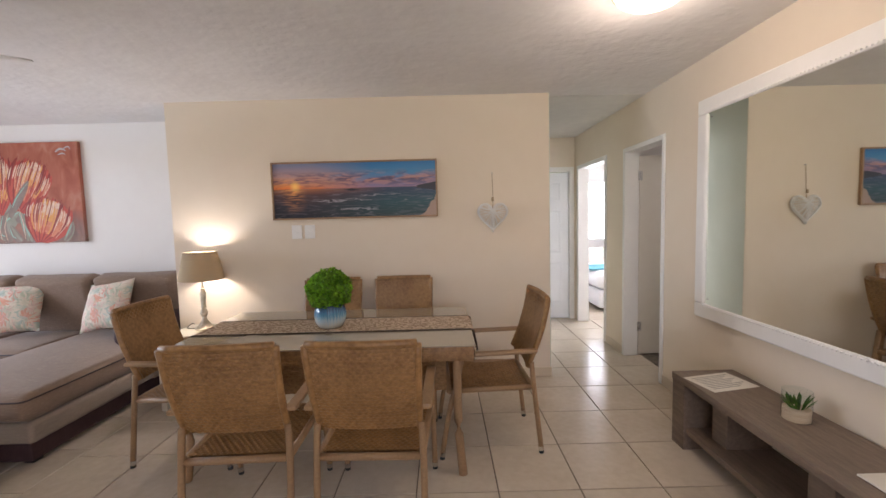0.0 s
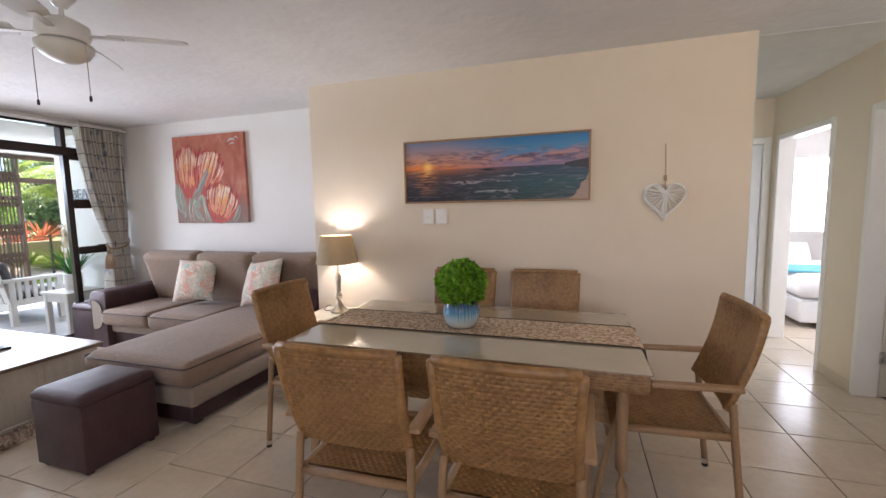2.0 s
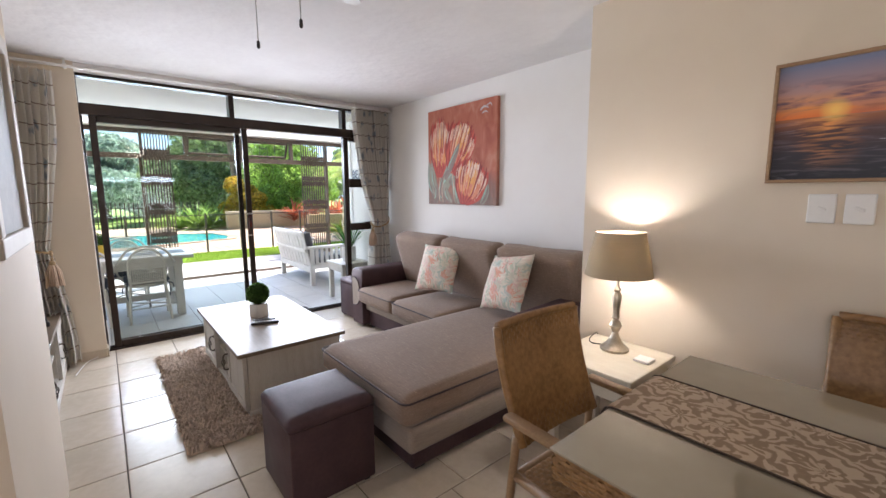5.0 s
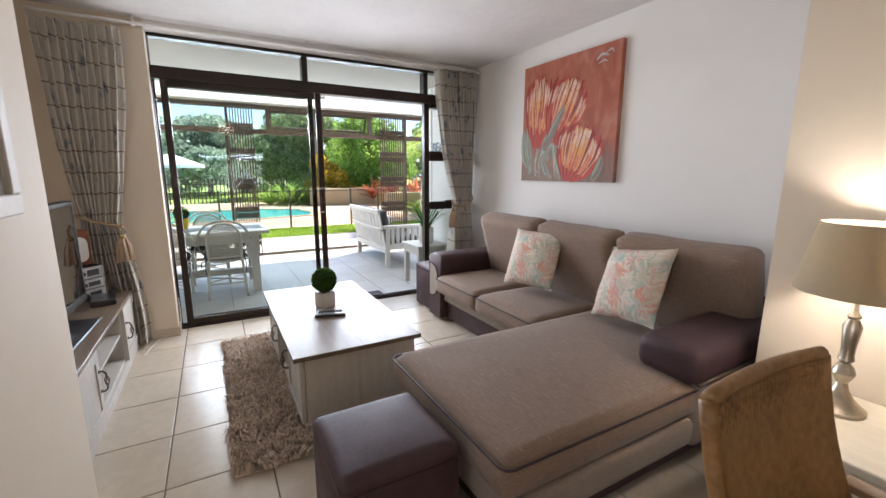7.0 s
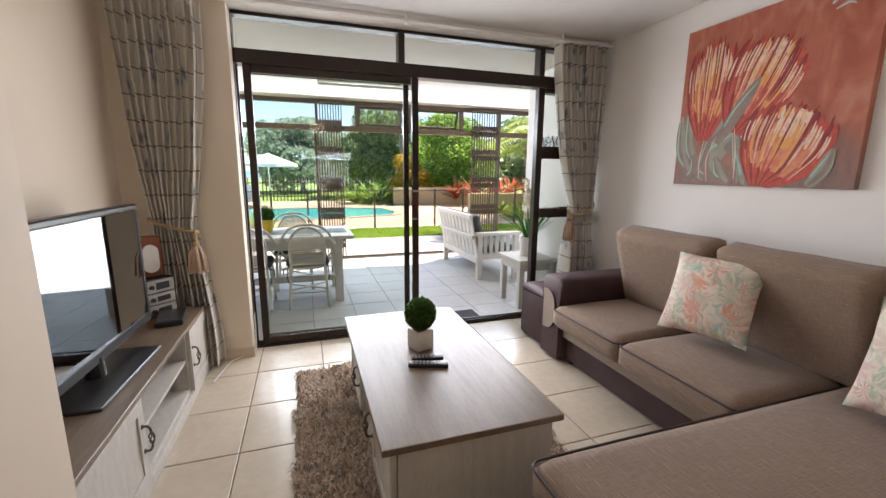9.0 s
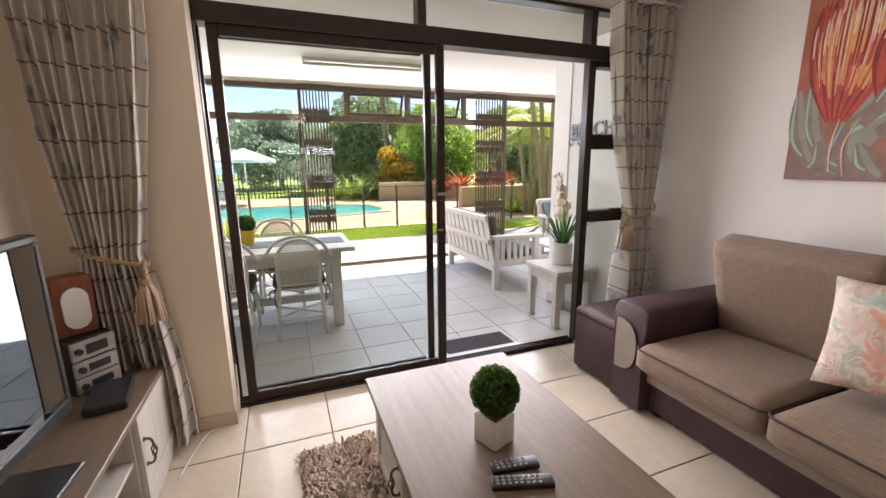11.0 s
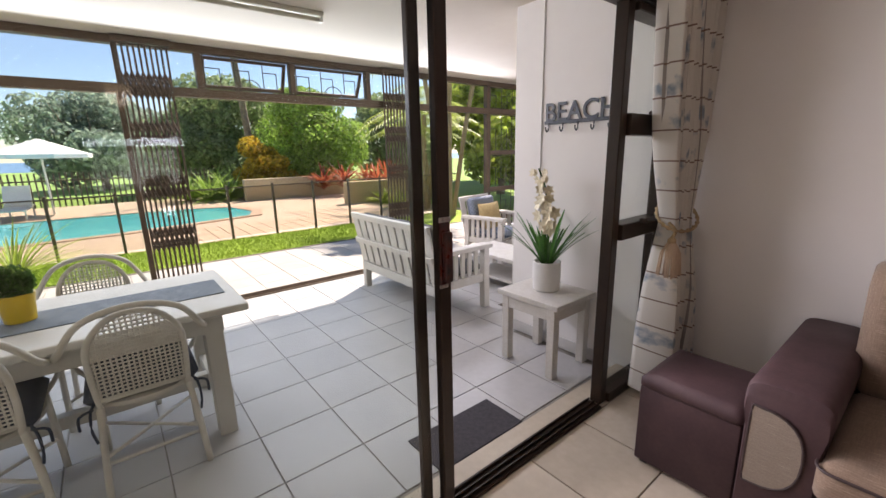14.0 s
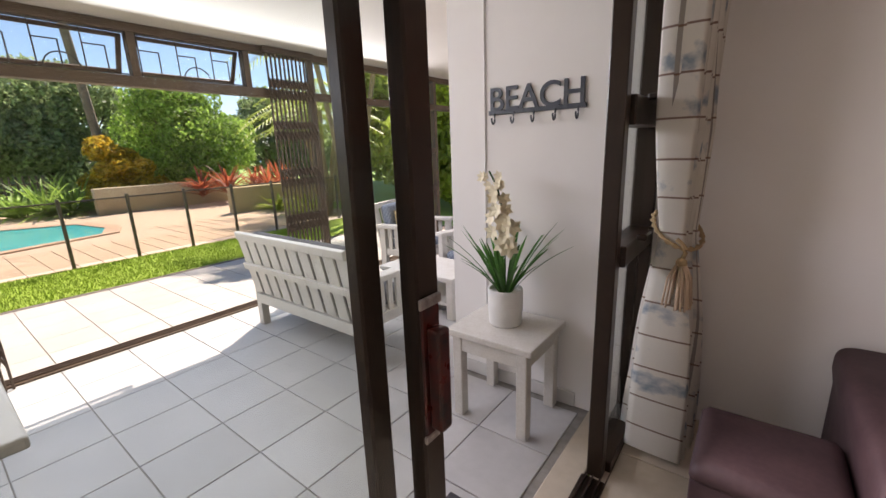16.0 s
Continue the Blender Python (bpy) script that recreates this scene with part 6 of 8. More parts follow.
c = mixc(N, L, maths(N, L, "MULTIPLY", ramp(N, L, pen, [(0.60, (0, 0, 0)), (0.64, (1, 1, 1))]), 0.6), c, (0.74, 0.68, 0.56))
wash = noise_of(N, L, scaled(N, L, co, (1, 1, 1), (9, 2, 5)), 16.0, 5, 2.2)
c = mixc(N, L, maths(N, L, "MULTIPLY", ramp(N, L, wash, [(0.42, (0, 0, 0)), (0.62, (1, 1, 1))]), 0.55), c, ramp(N, L, noise_of(N, L, scaled(N, L, co, (1, 1, 1), (4, 8, 1)), 9.0, 3, 1.0), [(0.36, (0.64, 0.24, 0.28)), (0.46, (0.70, 0.48, 0.42)), (0.54, (0.60, 0.55, 0.42)), (0.64, (0.34, 0.42, 0.32))]))
weft = noise_of(N, L, scaled(N, L, co, (40, 140, 60)), 1.0, 3)
c = mixc(N, L, maths(N, L, "MULTIPLY", weft, 0.30), c, (0.60, 0.52, 0.44))
L.new(c, N["Principled BSDF"].inputs["Base Color"])
FLORAL = m


def scatter(mm, seed, label):
    bm = bmesh.new()
    n, s, fat = 16, 0.455, 0.08
    sides = []
    for sg in (1, -1):
        g = []
        for j in range(n + 1):
            row = []
            for i in range(n + 1):
                u, v = 2 * i / n - 1, 2 * j / n - 1
                pin = 1 - 0.07 * (1 - u * u) * abs(v) ** 3
                pin2 = 1 - 0.07 * (1 - v * v) * abs(u) ** 3
                z = sg * fat * ((1 - u * u) * (1 - v * v)) ** 0.5
                z += 0.006 * noise.noise(Vector((u * 3 + seed, v * 3, sg)))
                row.append(bm.verts.new((u * pin2 * s / 2, v * pin * s / 2, z)))
            g.append(row)
        for a, b in zip(g, g[1:]):
            for i in range(n):
                bm.faces.new((a[i], a[i + 1], b[i + 1], b[i]))
        sides.append(g)
    bmesh.ops.remove_doubles(bm, verts=bm.verts, dist=0.0015)
    ob = solid("scatter_cushion", bm, FLORAL, label, "cushion", smooth="all", group="scatter cushions")
    ob.matrix_basis = mm
    return ob


scatter(pose(-3.905, 3.585, 0.715, 66, 0, 10) @ pose(0, 0, 0, 0, 0, 3), 1.0, "floral pink and green cushion leaning on the sofa back")
scatter(pose(-3.025, 3.545, 0.73, 64, 0, -10) @ pose(0, 0, 0, 0, 0, 9), 5.0, "floral pink and green cushion leaning on the chaise end")


def ottoman(x0, y0, x1, y1, h, label):
    o = thing("ottoman", label, "ottoman", m=pose((x0 + x1) / 2, (y0 + y1) / 2, 0), group="plum cube ottomans")
    w, d = x1 - x0, y1 - y0
    part("body", cube(-w / 2 + .004, -d / 2 + .004, 0.02, w / 2 - .004, d / 2 - .004, h - 0.05, bevel=0.010, seg=2), PLUM, o, smooth=True)
    part("padded_top", puff(w, d, 0.07, crown=0.014, r=0.022, wob=0.003), PLUM, o, smooth="all", m=pose(0, 0, h - 0.065))
    for sx in (-1, 1):
        for sy in (-1, 1):
            part("foot", cube(sx * (w / 2 - .04) - .015, sy * (d / 2 - .04) - .015, 0, sx * (w / 2 - .04) + .015, sy * (d / 2 - .04) + .015, 0.022), RUBBER, o)


ottoman(-3.03, 1.725, -2.62, 2.145, 0.445, "plum leatherette cube ottoman in front of the chaise")
ottoman(-5.345, 3.265, -4.952, 3.66, 0.44, "plum leatherette cube ottoman between the sofa and the window")

# ---- coffee table ----
WHITEWASH = surface("whitewashed_wood", (0.60, 0.57, 0.52), (0.50, 0.46, 0.405), 5, 0.6, stretch=(6, 6, 0.7), fine=0.55, bump=0.12, bump_scale=50)
TOPWOOD = surface("greyed_oak_top", (0.22, 0.16, 0.108), (0.15, 0.108, 0.073), 4, 0.38, stretch=(0.7, 8, 8), fine=0.5, bump=0.06, bump_scale=40)
IRON = surface("antique_iron", (0.085, 0.072, 0.06), (0.15, 0.125, 0.10), 40, 0.4, metal=0.7)


def pull(parent, m):
    """Twisted birdcage drawer pull along local z, standing off along -y."""
    bm = bmesh.new()
    for s in (-1, 1):
        tube(bm, smooth_path([(0, 0, s * 0.055), (0, -0.018, s * 0.055), (0, -0.028, s * 0.042), (0, -0.030, s * 0.028)], 3), 0.005, 6)
        rod(bm, (0, 0, s * 0.055), (0, -0.004, s * 0.055), 0.010, seg=8)
    for k in range(4):
        tube(bm, [(0.011 * math.sin(math.pi * i / 6) * math.cos(1.5708 * k + i * 0.45), -0.030 + 0.011 * math.sin(math.pi * i / 6) * math.sin(1.5708 * k + i * 0.45), -0.03 + 0.01 * i) for i in range(7)], 0.0028, 5)
    return part("handle", bm, IRON, parent, "dark twisted iron pull", m=m)


KX0, KX1, KY0, KY1, KZ = -4.90, -3.56, 1.75, 2.455, 0.45
ct = thing("coffee_table", "whitewashed coffee table with greyed oak top and cupboards", "coffee table")
part("tabletop", cube(KX0, KY0, KZ - 0.026, KX1, KY1, KZ, bevel=0.004, seg=2), TOPWOOD, ct)
bx0, bx1, by0, by1 = KX0 + 0.03, KX1 - 0.03, KY0 + 0.04, KY1 - 0.03
part("rear_box", cube(bx0, by0 + 0.30, 0.06, bx1, by1, KZ - 0.026, bevel=0.002), WHITEWASH, ct)
for a, b in ((bx0, bx0 + 0.022), (bx0 + 0.42, bx0 + 0.442), (bx1 - 0.442, bx1 - 0.42), (bx1 - 0.022, bx1)):
    part("upright_panel", cube(a, by0 + 0.02, 0.06, b, by0 + 0.30, KZ - 0.026), WHITEWASH, ct)
part("bottom_panel", cube(bx0 + 0.023, by0 + 0.021, 0.061, bx1 - 0.023, by0 + 0.299, 0.08), WHITEWASH, ct)
part("top_rail", cube(bx0 + 0.023, by0 + 0.021, KZ - 0.048, bx1 - 0.023, by0 + 0.299, KZ - 0.027), WHITEWASH, ct)
part("plinth", cube(bx0 - 0.008, by0 + 0.01, 0.0, bx1 + 0.008, by1 + 0.008, 0.06, bevel=0.004), WHITEWASH, ct)
part("shelf", cube(bx0 + 0.442, by0 + 0.03, 0.235, bx1 - 0.442, by0 + 0.30, 0.253), WHITEWASH, ct)


def cupboard_door(parent, x0, x1, z0, z1, y, hinge):
    d = part("door", cube(x0, y, z0, x1, y + 0.018, z1, bevel=0.002), WHITEWASH, parent)
    bm = bmesh.new()
    for q in ((x0, z0, x1, z0 + 0.05), (x0, z1 - 0.05, x1, z1), (x0, z0 + 0.05, x0 + 0.05, z1 - 0.05), (x1 - 0.05, z0 + 0.05, x1, z1 - 0.05)):
        box(bm, q[0], y - 0.007, q[1], q[2], y + 0.001, q[3], bevel=0.0015)
    part("door_frame", bm, WHITEWASH, d)
    pull(d, pose(x0 + 0.025 if hinge > 0 else x1 - 0.025, y - 0.007, (z0 + z1) / 2 + 0.02))


cupboard_door(ct, bx0 + 0.006, bx0 + 0.436, 0.065, KZ - 0.03, by0, -1)
cupboard_door(ct, bx1 - 0.436, bx1 - 0.006, 0.065, KZ - 0.03, by0, 1)

# topiary ball and remotes on it
WHITE_POT = surface("white_ceramic", (0.72, 0.70, 0.66), (0.64, 0.62, 0.58), 8, 0.35, bump=0.08, bump_scale=60)
tp = thing("topiary_pot", "round clipped topiary ball in a square white pot", "plant", m=pose(-4.315, 2.09, KZ, 0, 0, 20))
bm = bmesh.new()
vs = box(bm, -0.05, -0.05, 0, 0.05, 0.05, 0.105, bevel=0.006, seg=2)
part("pot", bm, WHITE_POT, tp, smooth=True)
part("soil", cube(-0.044, -0.044, 0.09, 0.044, 0.044, 0.1065), GREY_WOOD, tp)
crown_part("foliage", leaf_ball(0.086, 5200, 0.012, 15, (0, 0, 0.187), 0), LEAF_BOX, tp)
BLACK_PLASTIC = surface("black_plastic", (0.015, 0.015, 0.016), (0.025, 0.025, 0.026), 20, 0.35)
BUTTON = surface("grey_button", (0.25, 0.25, 0.26), (0.32, 0.32, 0.33), 20, 0.5)


def remote(x, y, rz, ln):
    r = thing("remote_control", "black remote control lying on the coffee table", "remote control", m=pose(x, y, KZ, 0, 0, rz), group="remotes")
    part("body", cube(-ln / 2, -0.023, 0, ln / 2, 0.023, 0.018, bevel=0.005, seg=2), BLACK_PLASTIC, r, smooth=True)
    bm = bmesh.new()
    for i in range(int(ln / 0.018) - 2):
        for j in (-1, 0, 1):
            box(bm, -ln / 2 + 0.02 + 0.018 * i - 0.005, j * 0.013 - 0.004, 0.018, -ln / 2 + 0.02 + 0.018 * i + 0.005, j * 0.013 + 0.004, 0.020)
    tagged(part("keypad", bm, BUTTON, r), kind="stuff")


remote(-4.10, 2.07, 72, 0.19)
remote(-4.17, 2.085, 80, 0.155)

# ---- shaggy rug ----
m = surface("shaggy_taupe_pile", (0.62, 0.50, 0.40), (0.45, 0.35, 0.27), 16, 0.95, fine=0.5)
nt = m.node_tree
g = nt.nodes.new("ShaderNodeNewGeometry")
hsv = nt.nodes.new("ShaderNodeHueSaturation")
rng = nt.nodes.new("ShaderNodeMapRange")
rng.inputs[3].default_value, rng.inputs[4].default_value = 0.6, 1.35
nt.links.new(g.outputs["Random Per Island"], rng.inputs[0])
nt.links.new(rng.outputs[0], hsv.inputs["Value"])
p = nt.nodes["Principled BSDF"]
nt.links.new(p.inputs["Base Color"].links[0].from_socket, hsv.inputs["Color"])
nt.links.new(hsv.outputs[0], p.inputs["Base Color"])
PILE = m
rg = thing("shaggy_rug", "taupe shaggy rug under the coffee table", "rug")
RX0, RX1, RY0, RY1 = -5.10, -3.40, 1.43, 2.72
part("backing", cube(RX0 + 0.02, RY0 + 0.02, 0.001, RX1 - 0.02, RY1 - 0.02, 0.010), PILE, rg)
rnd = random.Random(21)
vs, fs = [], []
for _ in range(21000):
    x, y = rnd.uniform(RX0 + 0.015, RX1 - 0.015), rnd.uniform(RY0 + 0.015, RY1 - 0.015)
    if KX0 + 0.08 < x < KX1 - 0.08 and KY0 + 0.10 < y < KY1 - 0.08:
        continue
    a = 3.0 * noise.noise(Vector((x * 5, y * 5, 2.0))) * 2 + rnd.uniform(-0.9, 0.9)
    ln, h = rnd.uniform(0.025, 0.055), rnd.uniform(0.022, 0.042)
    d = Vector((math.cos(a), math.sin(a), 0))
    s = Vector((-d.y, d.x, 0)) * rnd.uniform(0.003, 0.006)
    p0, p1, p2 = Vector((x, y, 0.008)), Vector((x, y, 0.01)) + d * ln * 0.45 + Vector((0, 0, h)), Vector((x, y, 0.012)) + d * ln + Vector((0, 0, h * 0.45))
    i = len(vs)
    vs += [tuple(p0 - s), tuple(p0 + s), tuple(p1 + s), tuple(p1 - s), tuple(p2)]
    fs += [(i, i + 1, i + 2, i + 3), (i + 3, i + 2, i + 4)]
me = bpy.data.meshes.new("pile")
me.from_pydata(vs, [], fs)
tagged(crown_part("shag", me, PILE, rg), kind="stuff")

# ---- television unit ----
UX0, UX1, UY0, UY1, UZ = -5.46, -3.56, 0.445, 0.862, 0.465
tu = thing("television_unit", "whitewashed television unit with oak top and open shelves", "television unit")
part("tabletop", cube(UX0, UY0, UZ - 0.024, UX1, UY1 + 0.012, UZ, bevel=0.003), TOPWOOD, tu)
part("back_panel", cube(UX0 + 0.01, UY0, 0.06, UX1 - 0.01, UY0 + 0.02, UZ - 0.024), WHITEWASH, tu)
for a in (UX0 + 0.01, UX0 + 0.50, UX1 - 0.66, UX1 - 0.03):
    part("upright_panel", cube(a, UY0 + 0.02, 0.06, a + 0.02, UY1 - 0.012, UZ - 0.025), WHITEWASH, tu)
part("bottom_panel", cube(UX0 + 0.031, UY0 + 0.021, 0.061, UX1 - 0.031, UY1 - 0.014, 0.085), WHITEWASH, tu)
part("top_rail", cube(UX0 + 0.031, UY0 + 0.021, UZ - 0.047, UX1 - 0.031, UY1 - 0.014, UZ - 0.026), WHITEWASH, tu)
part("plinth", cube(UX0 + 0.004, UY0 + 0.01, 0.0, UX1 - 0.004, UY1 + 0.006, 0.06, bevel=0.003), WHITEWASH, tu)
part("shelf", cube(UX0 + 0.52, UY0 + 0.02, 0.25, UX1 - 0.66, UY1 - 0.02, 0.268), WHITEWASH, tu)


def unit_door(x0, x1, handle_at):
    y = UY1 - 0.012
    d = part("door", cube(x0, y, 0.065, x1, y + 0.016, UZ - 0.028, bevel=0.002), WHITEWASH, tu)
    bm = bmesh.new()
    z0, z1 = 0.065, UZ - 0.028
    for q in ((x0, z0, x1, z0 + 0.055), (x0, z1 - 0.055, x1, z1), (x0, z0 + 0.055, x0 + 0.055, z1 - 0.055), (x1 - 0.055, z0 + 0.055, x1, z1 - 0.055)):
        box(bm, q[0], y + 0.015, q[1], q[2], y + 0.023, q[3], bevel=0.0015)
    part("door_frame", bm, WHITEWASH, d)
    pull(d, pose(handle_at, y + 0.023, 0.27, 0, 0, 180))


unit_door(UX0 + 0.008, UX0 + 0.505, UX0 + 0.475)
unit_door(UX1 - 0.645, UX1 - 0.008, UX1 - 0.615)

# television
SCREEN = surface("dark_glossy_screen", (0.24, 0.25, 0.27), (0.23, 0.24, 0.26), 3, 0.012, metal=1.0, rough_var=0.005)
tv = thing("television", "black flat television reflecting the garden", "television", m=pose(-4.385, 0.655, UZ, 0, 0, -2.4))
W, H0, H1 = 0.54, 0.075, 0.715
part("screen", cube(-W + 0.03, 0.022, H0 + 0.05, W - 0.03, 0.026, H1 - 0.03), SCREEN, tv)
bm = bmesh.new()
for b in ((-W, -0.02, H0, W, 0.03, H0 + 0.05), (-W, -0.02, H1 - 0.03, W, 0.03, H1), (-W, -0.02, H0 + 0.05, -W + 0.03, 0.03, H1 - 0.03), (W - 0.03, -0.02, H0 + 0.05, W, 0.03, H1 - 0.03)):
    box(bm, *b, bevel=0.006)
part("bezel", bm, BLACK_PLASTIC, tv)
part("housing", cube(-W + 0.04, -0.06, H0 + 0.04, W - 0.04, 0.021, H1 - 0.04, bevel=0.02), BLACK_PLASTIC, tv)
bm = bmesh.new()
lathe(bm, [(0.04, 0.012), (0.035, 0.10)], 14)
part("neck", bm, BLACK_PLASTIC, tv)
part("stand", cube(-0.30, -0.11, 0.0, 0.30, 0.15, 0.014, bevel=0.005), BLACK_PLASTIC, tv, "glossy black stand")
DARK_SILVER = surface("silver_plastic", (0.42, 0.40, 0.37), (0.34, 0.32, 0.30), 14, 0.35, metal=0.4)
sb = thing("set_top_box", "black set-top box on the television unit", "set-top box", m=pose(-5.10, 0.75, UZ, 0, 0, 10))
part("body", cube(-0.12, -0.07, 0, 0.12, 0.07, 0.036, bevel=0.006), BLACK_PLASTIC, sb)
hi = thing("mini_stereo", "small black and silver stereo on the television unit", "stereo", m=pose(-5.29, 0.60, UZ, 0, 0, -40))
part("body", cube(-0.085, -0.12, 0, 0.085, 0.095, 0.235, bevel=0.004), BLACK_PLASTIC, hi)
for z0, z1 in ((0.005, 0.072), (0.078, 0.145), (0.152, 0.230)):
    p = part("front_panel", cube(-0.084, 0.096, z0, 0.084, 0.108, z1, bevel=0.003), DARK_SILVER, hi, "silver front panel with controls")
    bm = cube(-0.05, 0.108, z0 + 0.018, 0.03, 0.111, z1 - 0.018)
    rod(bm, (0.058, 0.108, (z0 + z1) / 2), (0.058, 0.120, (z0 + z1) / 2), 0.013, seg=12)
    part("display", bm, BLACK_PLASTIC, p)
RED_WOOD = surface("red_brown_wood", (0.26, 0.075, 0.03), (0.18, 0.05, 0.022), 8, 0.4, stretch=(6, 6, 1))
wb = thing("wooden_clock_box", "red-brown wooden box with a white rounded plaque", "ornament", m=pose(-5.30, 0.60, UZ + 0.236, 0, 0, -50))
part("box_body", cube(-0.07, -0.045, 0, 0.07, 0.045, 0.25, bevel=0.006), RED_WOOD, wb)
bm = bmesh.new()
pl = [(0.045 * math.cos(a), 0.155 + 0.05 * math.sin(a)) for a in [math.pi * k / 10 for k in range(11)]] + [(0.045 * math.cos(a), 0.075 + 0.045 * math.sin(a)) for a in [math.pi + math.pi * k / 10 for k in range(11)]]
f = [bm.verts.new((x, 0.058, z)) for x, z in pl]
b = [bm.verts.new((x, 0.044, z)) for x, z in pl]
bm.faces.new(f)
for k in range(len(pl)):
    bm.faces.new((f[k], b[k], b[(k + 1) % len(pl)], f[(k + 1) % len(pl)]))
part("plaque", bm, TRIM, wb)
bm = bmesh.new()
tube(bm, smooth_path([(-5.13, 0.93, 0.012), (-5.42, 0.99, 0.008), (-5.50, 1.08, 0.02), (-5.53, 1.145, 0.06), (-5.60, 1.146, 0.30)], 5), 0.004, 6)
solid("cable", bm, WHITE_POT, "thin pale cable trailing to the window", "cable")

# ---- tulip canvas ----
m, N, L = node_material("terracotta_canvas", 0.75)
co = N.new("ShaderNodeTexCoord").outputs["Object"]
sep = N.new("ShaderNodeSeparateXYZ")
L.new(co, sep.inputs[0])
n1 = noise_of(N, L, scaled(N, L, co, (2, 2, 1)), 4, 5, 1.0)
n2 = noise_of(N, L, scaled(N, L, co, (8, 2, 2)), 5, 5)
c = ramp(N, L, n1, [(0.35, (0.33, 0.085, 0.05)), (0.55, (0.41, 0.125, 0.075)), (0.7, (0.46, 0.19, 0.13))])
low = ramp(N, L, maths(N, L, "ADD", sep.outputs[2], maths(N, L, "MULTIPLY", n1, 0.5)), [(0.30, (1, 1, 1)), (0.62, (0, 0, 0))])
c = mixc(N, L, maths(N, L, "MULTIPLY", low, 0.75), c, mixc(N, L, n2, (0.10, 0.10, 0.085), (0.26, 0.21, 0.19)))
L.new(c, N["Principled BSDF"].inputs["Base Color"])
CANVAS_RED = m
PAINTS = {
    "maroon": surface("maroon_paint", (0.20, 0.022, 0.022), (0.30, 0.045, 0.035), 26, 0.7),
    "crimson": surface("crimson_paint", (0.42, 0.045, 0.035), (0.54, 0.10, 0.06), 30, 0.7),
    "salmon": surface("salmon_paint", (0.66, 0.26, 0.15), (0.56, 0.15, 0.08), 34, 0.7),
    "orange": surface("orange_paint", (0.66, 0.27, 0.06), (0.70, 0.36, 0.12), 30, 0.7),
    "ivory": surface("ivory_paint", (0.76, 0.60, 0.46), (0.64, 0.36, 0.25), 40, 0.7),
    "mauve": surface("mauve_grey_paint", (0.20, 0.14, 0.12), (0.28, 0.21, 0.18), 16, 0.7),
    "sage": surface("sage_grey_paint", (0.24, 0.24, 0.18), (0.32, 0.30, 0.24), 16, 0.7),
    "mint": surface("mint_paint", (0.24, 0.44, 0.34), (0.32, 0.50, 0.40), 30, 0.7),
    "pale": surface("pale_paint", (0.52, 0.50, 0.52), None, 20, 0.7),
}
tc = thing("flower_painting", "square canvas of red and cream protea flowers on terracotta", "painting", m=pose(-4.665, LIV_Y - 0.001, 1.29))
part("canvas", cube(0, -0.04, 0, 1.04, -0.001, 1.0, bevel=0.003), CANVAS_RED, tc)
rnd = random.Random(31)
strokes = {key: bmesh.new() for key in PAINTS}
lifts = [0]


def stroke(key, pts, w, tip=0.12):
    """A flat brush stroke along pts that tapers at both ends, each laid a hair over the one before."""
    lifts[0] += 1
    y = -0.0402 - 0.000006 * lifts[0]
    pts = smooth_path([(min(max(p[0], 0.004), 1.036), y, min(max(p[1], 0.004), 0.996)) for p in pts], 5)
    last, bm = None, strokes[key]
    for k, p in enumerate(pts):
        t = k / (len(pts) - 1)
        d = (pts[min(k + 1, len(pts) - 1)] - pts[max(k - 1, 0)]).normalized()
        sd = Vector((-d.z, 0, d.x)) * w * (math.sin(math.pi * (tip + (0.96 - tip) * t)) ** 0.8)
        cur = (bm.verts.new(p - sd), bm.verts.new(p + sd))
        if last:
            bm.faces.new((last[0], last[1], cur[1], cur[0]))
        last = cur


def broad_leaf(base, bend, tip, w, light=True):
    stroke(rnd.choice(("mauve", "sage")), [base, bend, tip], w)
    stroke("sage" if rnd.random() < 0.5 else "mauve", [base, (bend[0] + w * 0.3, bend[1]), tip], w * 0.35)
    if light:
        stroke("mint", [((base[0] + bend[0]) / 2 - w * 0.6, (base[1] + bend[1]) / 2), (bend[0] - w * 0.75, bend[1]), (tip[0] - w * 0.25, tip[1] - 0.02)], w * 0.14)


